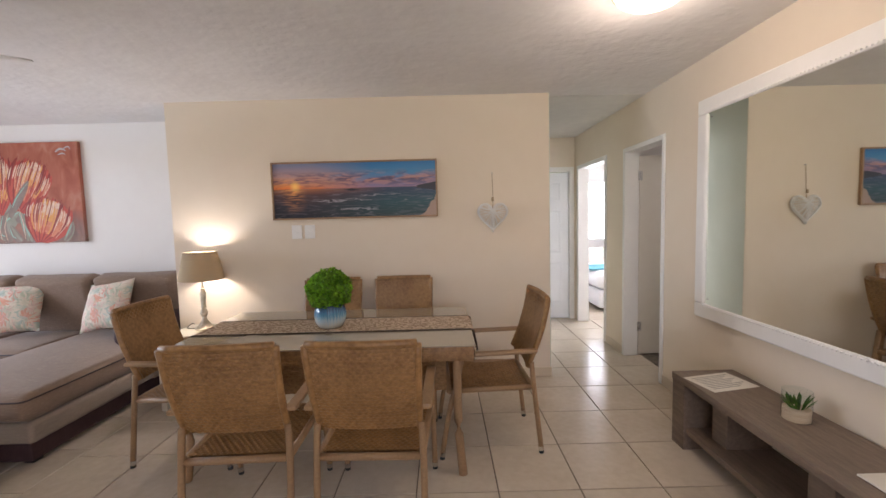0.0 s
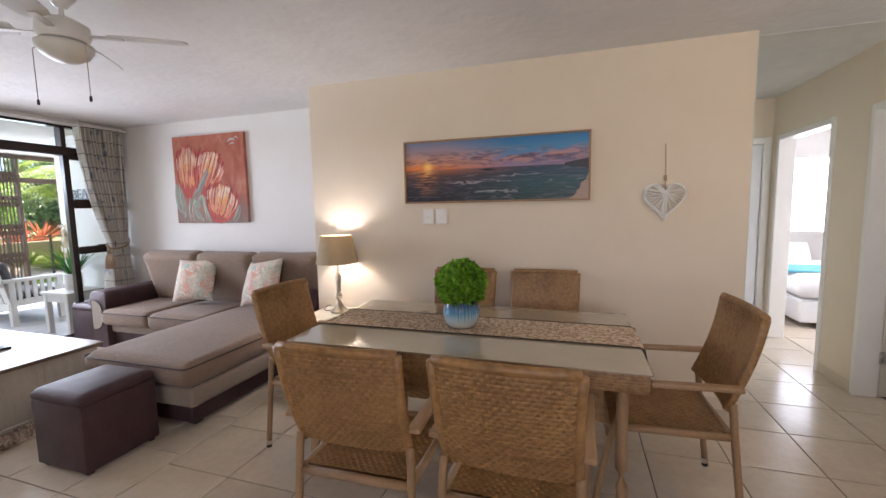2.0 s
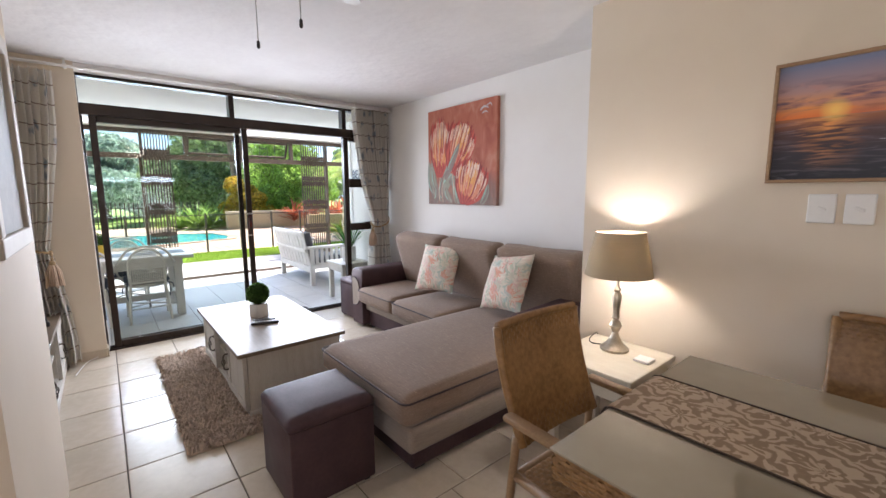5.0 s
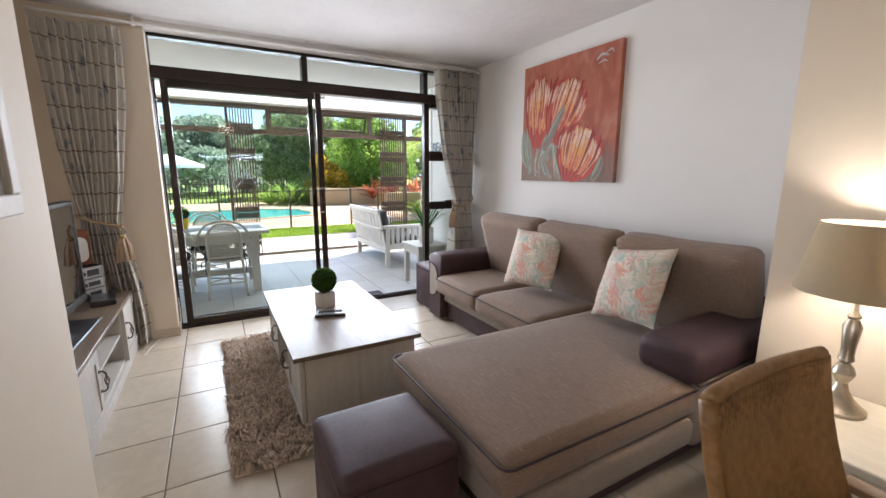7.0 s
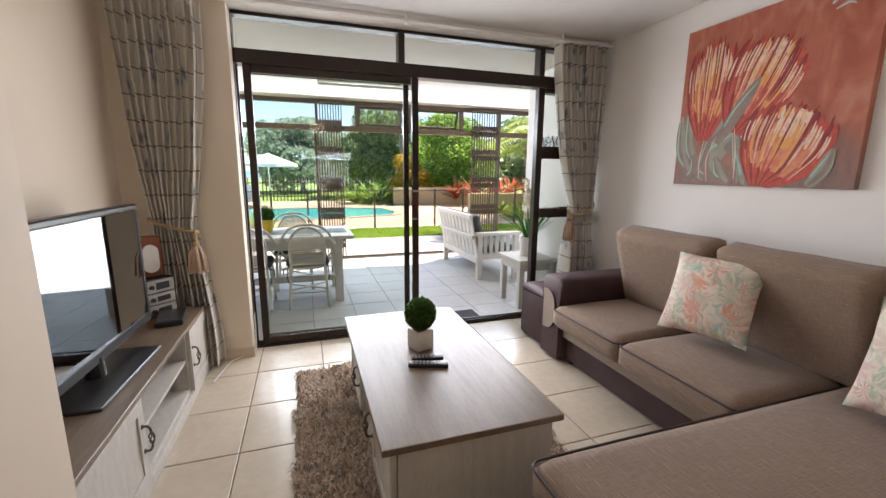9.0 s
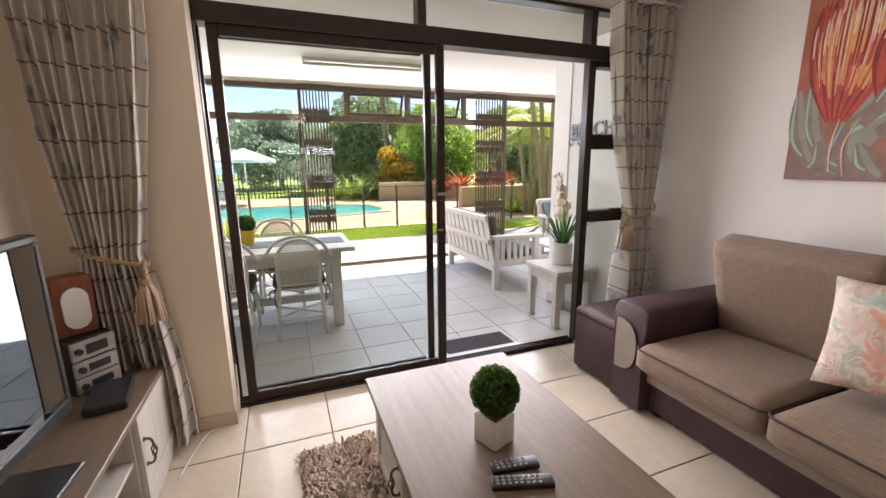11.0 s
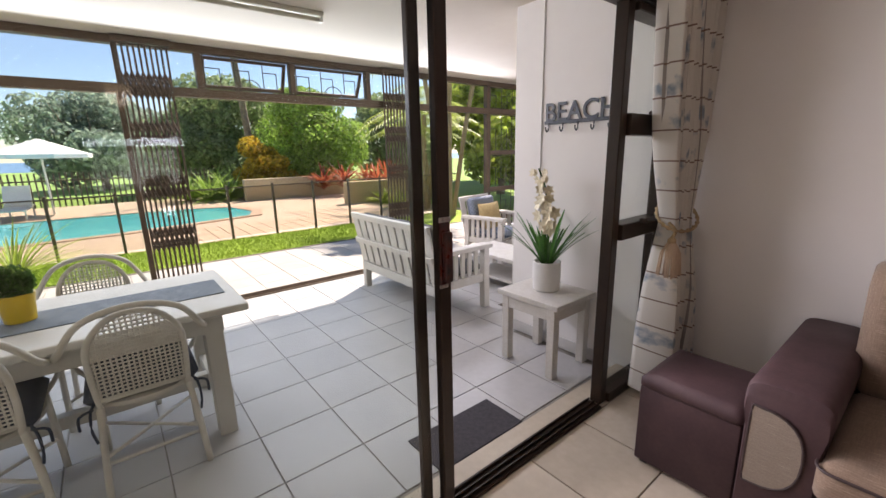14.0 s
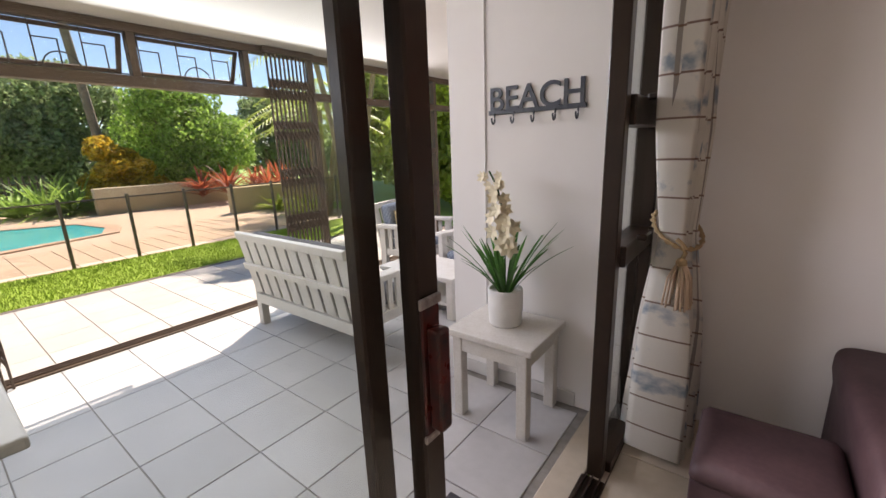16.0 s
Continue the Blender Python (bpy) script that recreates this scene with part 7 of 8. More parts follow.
def protea(base, top, hw):
    """A cupped flower head: dark outer bracts, salmon and orange inner ones, ivory tufts at their tips."""
    ax = Vector((top[0] - base[0], top[1] - base[1]))
    side = Vector((ax.y, -ax.x)).normalized()

    def at(u, t):
        wide = hw * (0.34 + 0.72 * math.sin(min(t * 1.5, 1.0) * math.pi / 2) - 0.10 * max(t - 0.8, 0) * 5)
        q = Vector(base) + ax * (t * (1 - 0.10 * u * u)) + side * (u * wide)
        return (q.x, q.y)

    for k in range(17):
        u = (k - 8) / 8
        stroke("maroon" if k % 3 == 0 else "crimson", [at(u * 0.8, -0.02), at(u, 0.35), at(u * 1.02, 0.75), at(u * 1.10, 1.02 + rnd.uniform(-0.03, 0.06))], hw * 0.13)
    for k in range(46):
        u = rnd.uniform(-0.9, 0.9)
        t0 = rnd.uniform(0.18, 0.42)
        stroke(rnd.choice(("salmon", "salmon", "crimson", "orange")), [at(u * 0.9, t0), at(u * 0.95, (t0 + 0.8) / 2), at(u, rnd.uniform(0.72, 0.90))], hw * rnd.uniform(0.035, 0.07))
    for k in range(9):
        u = rnd.uniform(-0.42, 0.42)
        stroke("orange", [at(u, 0.52), at(u, 0.68), at(u * 1.02, 0.86)], hw * 0.075)
    for k in range(22):
        u = (k - 10.5) / 10.6 + rnd.uniform(-0.04, 0.04)
        t1 = 0.97 - 0.12 * u * u + rnd.uniform(-0.05, 0.03)
        stroke("ivory", [at(u, t1 - 0.30), at(u * 1.02, t1 - 0.12), at(u * 1.05, t1)], hw * rnd.uniform(0.022, 0.045))
    for k in range(16):
        u = rnd.uniform(-0.45, 0.45)
        stroke("ivory" if k % 4 else "orange", [at(u, 0.84 + rnd.uniform(0, 0.06)), at(u, 0.94), at(u * 1.1, 1.0 + rnd.uniform(-0.02, 0.03))], hw * 0.04)
    for k in range(20):
        u = rnd.uniform(-1.0, 1.0)
        stroke("ivory" if k % 3 == 0 else "salmon", [at(u, rnd.uniform(0.15, 0.4)), at(u, 0.55), at(u * 1.02, rnd.uniform(0.7, 0.86))], hw * 0.016)
    for k in range(11):
        u = rnd.uniform(-1.0, 1.0)
        stroke("maroon", [at(u * 0.95, 0.42), at(u, 0.7), at(u * 1.1, 1.05 + rnd.uniform(0, 0.07))], hw * 0.028)


for base, bend, tip, w in (((0.16, 0.02), (0.05, 0.22), (0.02, 0.46), 0.05), ((0.20, 0.04), (0.30, 0.22), (0.42, 0.34), 0.07), ((0.18, 0.06), (0.10, 0.28), (0.075, 0.56), 0.040), ((0.30, 0.02), (0.22, 0.12), (0.24, 0.30), 0.045),
                           ((0.24, 0.30), (0.34, 0.44), (0.50, 0.66), 0.055), ((0.36, 0.22), (0.50, 0.30), (0.66, 0.47), 0.05), ((0.46, 0.02), (0.44, 0.20), (0.40, 0.36), 0.035), ((0.52, 0.01), (0.50, 0.12), (0.44, 0.22), 0.05),
                           ((0.10, 0.02), (0.16, 0.10), (0.14, 0.20), 0.04), ((0.40, 0.02), (0.34, 0.08), (0.30, 0.18), 0.045)):
    broad_leaf(base, bend, tip, w)
protea((0.195, 0.30), (0.215, 0.88), 0.145)
protea((0.40, 0.33), (0.605, 0.80), 0.185)
broad_leaf((0.30, 0.26), (0.42, 0.46), (0.52, 0.62), 0.040)
protea((0.60, 0.00), (0.745, 0.42), 0.20)
broad_leaf((0.84, 0.01), (0.90, 0.10), (0.93, 0.20), 0.035)
for pts in (((0.44, 0.04), (0.43, 0.20), (0.40, 0.36)), ((0.20, 0.04), (0.19, 0.16), (0.21, 0.30)), ((0.26, 0.02), (0.24, 0.16), (0.28, 0.28))):
    stroke("ivory", pts, 0.004)
for pts, w in ((((0.82, 0.90), (0.87, 0.93), (0.93, 0.91)), 0.010), (((0.84, 0.87), (0.89, 0.885), (0.92, 0.87)), 0.006), (((0.90, 0.93), (0.95, 0.95), (0.97, 0.92)), 0.006)):
    stroke("pale", pts, w)
for key, bm in strokes.items():
    tagged(part(key + "_brushwork", bm, PAINTS[key], tc), kind="stuff")

# ---- curtains ----
m, N, L = node_material("printed_curtain", 0.9)
uvn = N.new("ShaderNodeUVMap")
uvn.uv_map = "cloth"
sep = N.new("ShaderNodeSeparateXYZ")
L.new(uvn.outputs[0], sep.inputs[0])
fr = maths(N, L, "FRACT", maths(N, L, "DIVIDE", maths(N, L, "ADD", sep.outputs[1], maths(N, L, "MULTIPLY", noise_of(N, L, uvn.outputs[0], 9.0, 2), 0.008)), 0.150))
line_h = maths(N, L, "LESS_THAN", fr, 0.05)
fu = maths(N, L, "FRACT", maths(N, L, "DIVIDE", sep.outputs[0], 0.185))
line_v = maths(N, L, "LESS_THAN", fu, 0.028)
vor = N.new("ShaderNodeTexVoronoi")
vor.inputs["Scale"].default_value = 1.0
L.new(scaled(N, L, uvn.outputs[0], (5.4, 5.95, 1)), vor.inputs["Vector"])
mot = ramp(N, L, maths(N, L, "ADD", vor.outputs["Distance"], maths(N, L, "MULTIPLY", maths(N, L, "SUBTRACT", noise_of(N, L, scaled(N, L, uvn.outputs[0], (40, 16, 1)), 1.0, 4), 0.5), 0.9)), [(0.10, (1, 1, 1)), (0.30, (0, 0, 0))])
wea = noise_of(N, L, scaled(N, L, uvn.outputs[0], (300, 300, 1)), 1.0, 3)
c = mixc(N, L, wea, (0.85, 0.81, 0.74), (0.78, 0.74, 0.67))
c = mixc(N, L, maths(N, L, "MULTIPLY", mot, 0.9), c, (0.26, 0.33, 0.40))
c = mixc(N, L, maths(N, L, "MULTIPLY", line_v, 0.8), c, (0.26, 0.22, 0.19))
c = mixc(N, L, maths(N, L, "MULTIPLY", line_h, 0.85), c, (0.20, 0.10, 0.06))
L.new(c, N["Principled BSDF"].inputs["Base Color"])
tr = N.new("ShaderNodeBsdfTranslucent")
L.new(c, tr.inputs[0])
mx = N.new("ShaderNodeMixShader")
mx.inputs[0].default_value = 0.36
L.new(N["Principled BSDF"].outputs[0], mx.inputs[1])
L.new(tr.outputs[0], mx.inputs[2])
L.new(mx.outputs[0], N["Material Output"].inputs[0])
CURTAIN = m
ROPE = surface("golden_rope", (0.50, 0.36, 0.20), (0.36, 0.24, 0.12), 60, 0.85, fine=0.5, bump=0.5, bump_scale=240)
TASSEL = surface("pale_tassel", (0.66, 0.50, 0.36), (0.56, 0.40, 0.28), 40, 0.9, stretch=(8, 8, 1))


def curtain(x, top, tie, bottom, z_top, z_tie, label, seed, tassel_y, folds=11, deep=1.0, tassel_x=None, sag=0.0):
    """A gathered curtain: (y0, y1) at the rod, at the tie and at the hem."""
    cu = thing("curtain", label, "curtain", group="curtains")
    rnd = random.Random(seed)
    nu, nv, cloth = folds * 10, 60, 1.75
    ph = [rnd.uniform(-0.6, 0.6) for _ in range(folds + 2)]
    rows = []
    bm = bmesh.new()
    uv = bm.loops.layers.uv.new("cloth")
    info = {}
    for j in range(nv + 1):
        z = z_top + (0.03 - z_top) * j / nv
        if z > z_tie:
            t = (z_top - z) / (z_top - z_tie)
            e = t ** 1.7
            y0, y1 = top[0] + (tie[0] - top[0]) * e, top[1] + (tie[1] - top[1]) * e
            amp = 0.044 * (1 - t) + 0.036 * t
        else:
            t = (z_tie - z) / (z_tie - 0.03)
            e = 1 - (1 - t) ** 2.0
            y0, y1 = tie[0] + (bottom[0] - tie[0]) * e, tie[1] + (bottom[1] - tie[1]) * e
            amp = 0.034 + 0.030 * e
        depth = 1 + (deep - 1) * (0.5 + 0.5 * min(1, abs(z - z_tie) / 0.4))
        row = []
        for i in range(nu + 1):
            u = i / nu
            k = min(int(u * folds), folds - 1)
            a = 2 * math.pi * (u * folds + 0.12 * ph[k] * math.sin(z * 2 + ph[k] * 5))
            w = 1.0 + 0.35 * ph[k]
            xx = x + depth * amp * w * math.sin(a) + 0.01 * math.sin(3 * z + 9 * u)
            yy = y0 + (y1 - y0) * u + 0.010 * math.cos(a) + 0.004 * math.sin(7 * z + 20 * u)
            v = bm.verts.new((xx, yy, z + 0.005 * math.sin(a * 0.5)))
            info[v] = (u * cloth, z)
            row.append(v)
        rows.append(row)
    for a, b in zip(rows, rows[1:]):
        for i in range(nu):
            f = bm.faces.new((a[i], a[i + 1], b[i + 1], b[i]))
            for lp_ in f.loops:
                lp_[uv].uv = info[lp_.vert]
    part("drape", bm, CURTAIN, cu, smooth="all")
    tb = thing("curtain_tieback", "twisted golden rope tieback with a pale tassel", "tieback", group="tiebacks")
    bm = bmesh.new()
    rx = 0.072 + 0.042 * (deep - 1) * 0.5
    yc, ry = (tie[0] + tie[1]) / 2, (tie[1] - tie[0]) / 2 + 0.02
    for s in (0, 1):
        pts = []
        for k in range(41):
            a = 6.2832 * k / 40
            tw = 0.007
            pts.append((x + (rx + tw * math.cos(10 * a + math.pi * s)) * math.cos(a), yc + ry * math.sin(a), z_tie - sag * math.cos(a) + 0.045 * math.sin(a) * (1 if tassel_y < yc else -1) + tw * math.sin(10 * a + math.pi * s)))
        tube(bm, pts, 0.006, 6)
    part("rope", bm, ROPE, tb, smooth="all")
    ty, tx = tassel_y, (x + rx + 0.013 if tassel_x is None else tassel_x)
    bm = bmesh.new()
    tube(bm, smooth_path([(tx - 0.025, ty, z_tie - 0.02), (tx + 0.01, ty + 0.004, z_tie - 0.06), (tx, ty, z_tie - 0.10)], 4), 0.009, 7)
    bmesh.ops.create_uvsphere(bm, u_segments=12, v_segments=8, radius=0.022, matrix=Matrix.Translation((tx, ty, z_tie - 0.115)))
    part("knot", bm, ROPE, tb, smooth="all")
    bm = bmesh.new()
    for k in range(46):
        a, r = rnd.uniform(0, 6.283), math.sqrt(rnd.random())
        tube(bm, [(tx + 0.018 * r * math.cos(a), ty + 0.018 * r * math.sin(a), z_tie - 0.125), (tx + 0.046 * r * math.cos(a), ty + 0.046 * r * math.sin(a), z_tie - 0.18),
                  (tx + 0.058 * r * math.cos(a), ty + 0.058 * r * math.sin(a), z_tie - 0.30 + rnd.uniform(-.008, .012))], 0.0045, 5)
    part("tassel", bm, TASSEL, tb, smooth="all")


curtain(-5.405, (0.52, 1.0), (0.62, 0.85), (0.60, 0.95), 2.36, 1.0, "cream printed curtain tied back beside the television", 3, 0.87)
curtain(-5.53, (3.60, 4.08), (3.84, 4.05), (3.78, 4.06), 2.42, 1.06, "cream printed curtain tied back beside the sofa", 4, 3.805, folds=12, deep=2.1, tassel_x=-5.485, sag=0.05)
cr = thing("curtain_rod", "white curtain rod on ceiling brackets", "curtain rod")
bm = bmesh.new()
for x in (-5.47, -5.44):
    rod(bm, (x, 0.50, 2.415), (x, 4.10, 2.415), 0.009, seg=10)
part("rod", bm, TRIM, cr)
for y in (1.08, 2.30, 3.60):
    bm = cube(-5.485, y - 0.012, 2.40, -5.425, y + 0.012, 2.43, bevel=0.003)
    box(bm, -5.46, y - 0.008, 2.43, -5.45, y + 0.008, CEIL)
    part("bracket", bm, TRIM, cr)

# ---- ceiling fan at rest ----
FAN_W = surface("white_fan_enamel", (0.70, 0.68, 0.64), (0.64, 0.62, 0.58), 4, 0.4)
FX, FY = -2.47, 1.75
fan = thing("ceiling_fan", "white ceiling fan with frosted light bowl and pull chains", "ceiling fan", m=pose(FX, FY, CEIL) @ Matrix.Diagonal((0.92, 0.92, 0.87, 1)))
bm = bmesh.new()
lathe(bm, [(0.02, -0.10), (0.065, -0.04), (0.07, 0.0)], 20)
rod(bm, (0, 0, -0.16), (0, 0, -0.03), 0.012, seg=10)
part("canopy", bm, FAN_W, fan, smooth=True)
bm = bmesh.new()
lathe(bm, [(0.05, -0.285), (0.10, -0.27), (0.115, -0.235), (0.11, -0.185), (0.07, -0.16), (0.02, -0.155)], 24)
part("motor", bm, FAN_W, fan, smooth=True)
FROST_BOWL = surface("frosted_bowl", (0.66, 0.64, 0.58), (0.62, 0.60, 0.54), 3, 0.3)
bm = bmesh.new()
lathe(bm, [(0.003, -0.385), (0.06, -0.372), (0.10, -0.345), (0.12, -0.31), (0.122, -0.288), (0.10, -0.285)], 26)
part("light_bowl", bm, FROST_BOWL, fan, smooth="all")
for k in range(4):
    a = 35 + 90 * k
    bm = bmesh.new()
    pts = [(0.20, -0.045), (0.24, -0.058), (0.42, -0.068), (0.53, -0.06), (0.56, -0.03), (0.565, 0.0), (0.56, 0.03), (0.53, 0.06), (0.42, 0.068), (0.24, 0.058), (0.20, 0.045)]
    f = [bm.verts.new((x, y, 0.004 + 0.20 * y)) for x, y in pts]
    b = [bm.verts.new((x, y, -0.004 + 0.20 * y)) for x, y in pts]
    bm.faces.new(f)
    bm.faces.new(list(reversed(b)))
    for i in range(len(pts)):
        j = (i + 1) % len(pts)
        bm.faces.new((f[i], b[i], b[j], f[j]))
    bl = part("blade", bm, FAN_W, fan, m=pose(0, 0, -0.225, 0, 0, a))
    part("blade_iron", cube(0.09, -0.018, -0.012, 0.26, 0.018, -0.004, bevel=0.002), FAN_W, bl)
for x, y in ((0.145, 0.005), (-0.165, -0.05)):
    bm = bmesh.new()
    rod(bm, (x * 0.75, y * 0.75, -0.28), (x, y, -0.30), 0.0025, seg=5)
    rod(bm, (x, y, -0.30), (x, y, -0.575), 0.0022, seg=5)
    ch = part("pull_chain", bm, STEEL, fan)
    bm = bmesh.new()
    lathe(bm, [(0.003, -0.603), (0.007, -0.597), (0.006, -0.576), (0.002, -0.570)], 8, at=(x, y, 0))
    part("toggle", bm, RUBBER, ch, smooth=True)


GREY_CLOTH_P = surface("soft_grey_print", (0.30, 0.30, 0.29), (0.42, 0.41, 0.38), 5, 0.7)
PICTURE_FRAME = surface("cream_picture_frame", (0.62, 0.56, 0.47), (0.56, 0.50, 0.41), 5, 0.6)
# framed picture on the wall end beside the alcove
wf = thing("framed_picture", "white framed picture on the wall beside the alcove", "picture", m=pose(-3.21, 0.961, 1.235))
for b in ((0, 0, 0, 0.62, 0.028, 0.06), (0, 0, 0.68, 0.62, 0.028, 0.74), (0, 0, 0.06, 0.06, 0.028, 0.68), (0.56, 0, 0.06, 0.62, 0.028, 0.68)):
    part("frame_side", cube(*b, bevel=0.006, seg=2), PICTURE_FRAME, wf)
part("picture_sheet", cube(0.06, 0.002, 0.06, 0.56, 0.012, 0.68), GREY_CLOTH_P, wf)

# ---- veranda ----
WHITE_WOOD = surface("limewashed_wood", (0.62, 0.59, 0.54), (0.53, 0.49, 0.43), 5, 0.6, stretch=(2, 2, 2), fine=0.5, bump=0.1, bump_scale=40)
CANE_W = surface("white_cane", (0.66, 0.62, 0.55), (0.56, 0.51, 0.44), 14, 0.55, local=True)
NAVY = surface("navy_cushion", (0.035, 0.045, 0.065), (0.05, 0.06, 0.085), 12, 0.9, bump=0.2, bump_scale=150)
m, N, L = node_material("blue_check_fabric", 0.9)
co = N.new("ShaderNodeTexCoord").outputs["Object"]
ck = N.new("ShaderNodeTexChecker")
ck.inputs["Scale"].default_value = 38
ck.inputs["Color1"].default_value, ck.inputs["Color2"].default_value = (0.10, 0.13, 0.19, 1), (0.26, 0.29, 0.33, 1)
L.new(co, ck.inputs["Vector"])
L.new(ck.outputs[0], N["Principled BSDF"].inputs["Base Color"])
CHECK = m
STRAW = surface("straw_cushion", (0.52, 0.38, 0.18), (0.42, 0.30, 0.14), 30, 0.9)

# side table with the orchid
st = thing("white_side_table", "limewashed square side table by the sliding door", "side table", m=pose(-6.315, 3.87, PFL))
part("tabletop", cube(-0.26, -0.225, 0.497, 0.26, 0.225, 0.535, bevel=0.006, seg=2), WHITE_WOOD, st)
for s in (-1, 1):
    part("apron", cube(-0.20, s * 0.19 - 0.012, 0.41, 0.20, s * 0.19 + 0.012, 0.497, bevel=0.002), WHITE_WOOD, st)
    part("apron", cube(s * 0.21 - 0.012, -0.18, 0.41, s * 0.21 + 0.012, 0.18, 0.497, bevel=0.002), WHITE_WOOD, st)
    for r in (-1, 1):
        part("leg", cube(s * 0.198 - 0.03, r * 0.178 - 0.03, 0, s * 0.198 + 0.03, r * 0.178 + 0.03, 0.497, bevel=0.005), WHITE_WOOD, st)
op = thing("potted_orchid", "cream orchid with strap leaves in a white ceramic pot", "plant", m=pose(-6.335, 3.895, PFL + 0.535) @ Matrix.Scale(1.25, 4))
bm = bmesh.new()
lathe(bm, [(0.068, 0.0), (0.074, 0.006), (0.078, 0.08), (0.078, 0.165), (0.070, 0.167), (0.068, 0.15), (0.02, 0.148)], 28)
part("pot", bm, WHITE_POT, op, smooth=True)
LEAF_STRAP = leaf_mat("strap_leaf", (0.03, 0.10, 0.02), (0.06, 0.17, 0.03))
bp = blade_plant("foliage", 0, 0, 0.15, 34, 0.36, 0.0095, LEAF_STRAP, "", 52, 0.30, 0.95)
bp.parent = op
for key in ("label", "category"):
    if key in bp:
        del bp[key]
PETAL_C = surface("cream_petal", (0.78, 0.70, 0.52), (0.72, 0.62, 0.42), 30, 0.6)
bm = bmesh.new()
tube(bm, smooth_path([(0, 0, 0.15), (-0.005, 0.0, 0.40), (-0.03, 0.0, 0.58), (-0.075, -0.005, 0.68)], 6), 0.004, 6)
part("stem", bm, LEAF_STRAP, op)
rnd = random.Random(5)
stem = smooth_path([(0, 0, 0.36), (-0.015, 0.0, 0.48), (-0.035, 0.0, 0.58), (-0.066, -0.005, 0.66)], 4)
for k, p in enumerate([p for p in stem for _ in (0, 1)]):
    bm = bmesh.new()
    c = p + Vector((rnd.uniform(-.045, .045), rnd.uniform(-.04, .01), rnd.uniform(-.015, .015)))
    f = Vector((rnd.uniform(-.5, .7), -1, rnd.uniform(-.2, .3))).normalized()
    t = f.orthogonal().normalized()
    sz = 0.046 * (1 - 0.02 * k)
    for i in range(6):
        d = t.copy()
        d.rotate(Matrix.Rotation(6.2832 * i / 6, 3, f))
        s = f.cross(d)
        q = [c, c + d * sz * .5 + s * sz * .38 + f * .004, c + d * sz * 1.05 + f * .012, c + d * sz * .5 - s * sz * .38 + f * .004]
        vv = [bm.verts.new(v) for v in q]
        bm.faces.new((vv[0], vv[1], vv[2]))
        bm.faces.new((vv[0], vv[2], vv[3]))
    part("flower", bm, PETAL_C, op)

# lettered hook rail
SLATE = surface("dark_slate_metal", (0.07, 0.075, 0.09), (0.05, 0.055, 0.065), 20, 0.5, metal=0.3)
hk = thing("hook_rail", "dark metal BEACH hook rail with five hooks on the white wall", "hook rail", m=pose(-6.555, LIV_Y - 0.001, 1.60))
part("bar", cube(0, -0.012, 0, 0.56, -0.001, 0.024, bevel=0.002), SLATE, hk)
cu_ = bpy.data.curves.new("letters", "FONT")
cu_.body, cu_.size, cu_.extrude, cu_.align_x = "BEACH", 0.178, 0.004, "LEFT"
cu_.offset = 0.002
tmp = new("letters_source", cu_)
dg = bpy.context.evaluated_depsgraph_get()
me = bpy.data.meshes.new_from_object(tmp.evaluated_get(dg))
bpy.data.objects.remove(tmp)
xs_ = [v.co.x for v in me.vertices]
fx = 0.535 / (max(xs_) - min(xs_))
for v in me.vertices:
    v.co = Vector(((v.co.x - min(xs_)) * fx + 0.012, -0.007 - v.co.z, v.co.y * 1.0 + 0.022))
me.materials.clear()
me.materials.append(SLATE)
lt_ = new("letters", me)
lt_.parent = hk
for k in range(5):
    bm = bmesh.new()
    x = 0.04 + 0.12 * k
    tube(bm, smooth_path([(x, -0.012, 0.01), (x, -0.014, -0.035), (x, -0.030, -0.050), (x, -0.044, -0.035), (x, -0.046, -0.018)], 4), 0.005, 7)
    part("hook", bm, SLATE, hk, smooth="all")
bm = bmesh.new()
rod(bm, (-6.585, LIV_Y - 0.006, 0.0), (-6.585, LIV_Y - 0.006, PCEIL), 0.005, seg=8)
solid("conduit", bm, VERANDA_WHITE, "thin white cable conduit up the wall", "conduit")

# door mat and strip light
MAT = surface("charcoal_mat", (0.075, 0.068, 0.075), (0.045, 0.04, 0.046), 40, 1.0, fine=0.5, bump=0.6, bump_scale=300)
mt = solid("door_mat", cube(-0.145, -0.295, 0.0, 0.145, 0.295, 0.009, bevel=0.003), MAT, "charcoal grey door mat on the veranda tiles", "door mat")
mt.matrix_basis = pose(-6.075, 2.885, PFL, 0, 0, 0)
TUBE_W = surface("pale_tube_cover", (0.66, 0.62, 0.50), (0.60, 0.55, 0.43), 4, 0.5)
sl = thing("strip_light", "long unlit fluorescent strip light on the veranda ceiling", "strip light", m=pose(-7.79, 2.38, PCEIL, 0, 0, -2))
part("housing", cube(-0.035, -0.62, -0.03, 0.035, 0.62, 0.0, bevel=0.004), TUBE_W, sl)
bm = bmesh.new()
rod(bm, (0, -0.59, -0.05), (0, 0.59, -0.05), 0.016, seg=12)
part("tube", bm, TUBE_W, sl, smooth=True)
for s in (-1, 1):
    part("end_cap", cube(-0.02, s * 0.605 - 0.012, -0.068, 0.02, s * 0.605 + 0.012, -0.028, bevel=0.003), TRIM, sl)

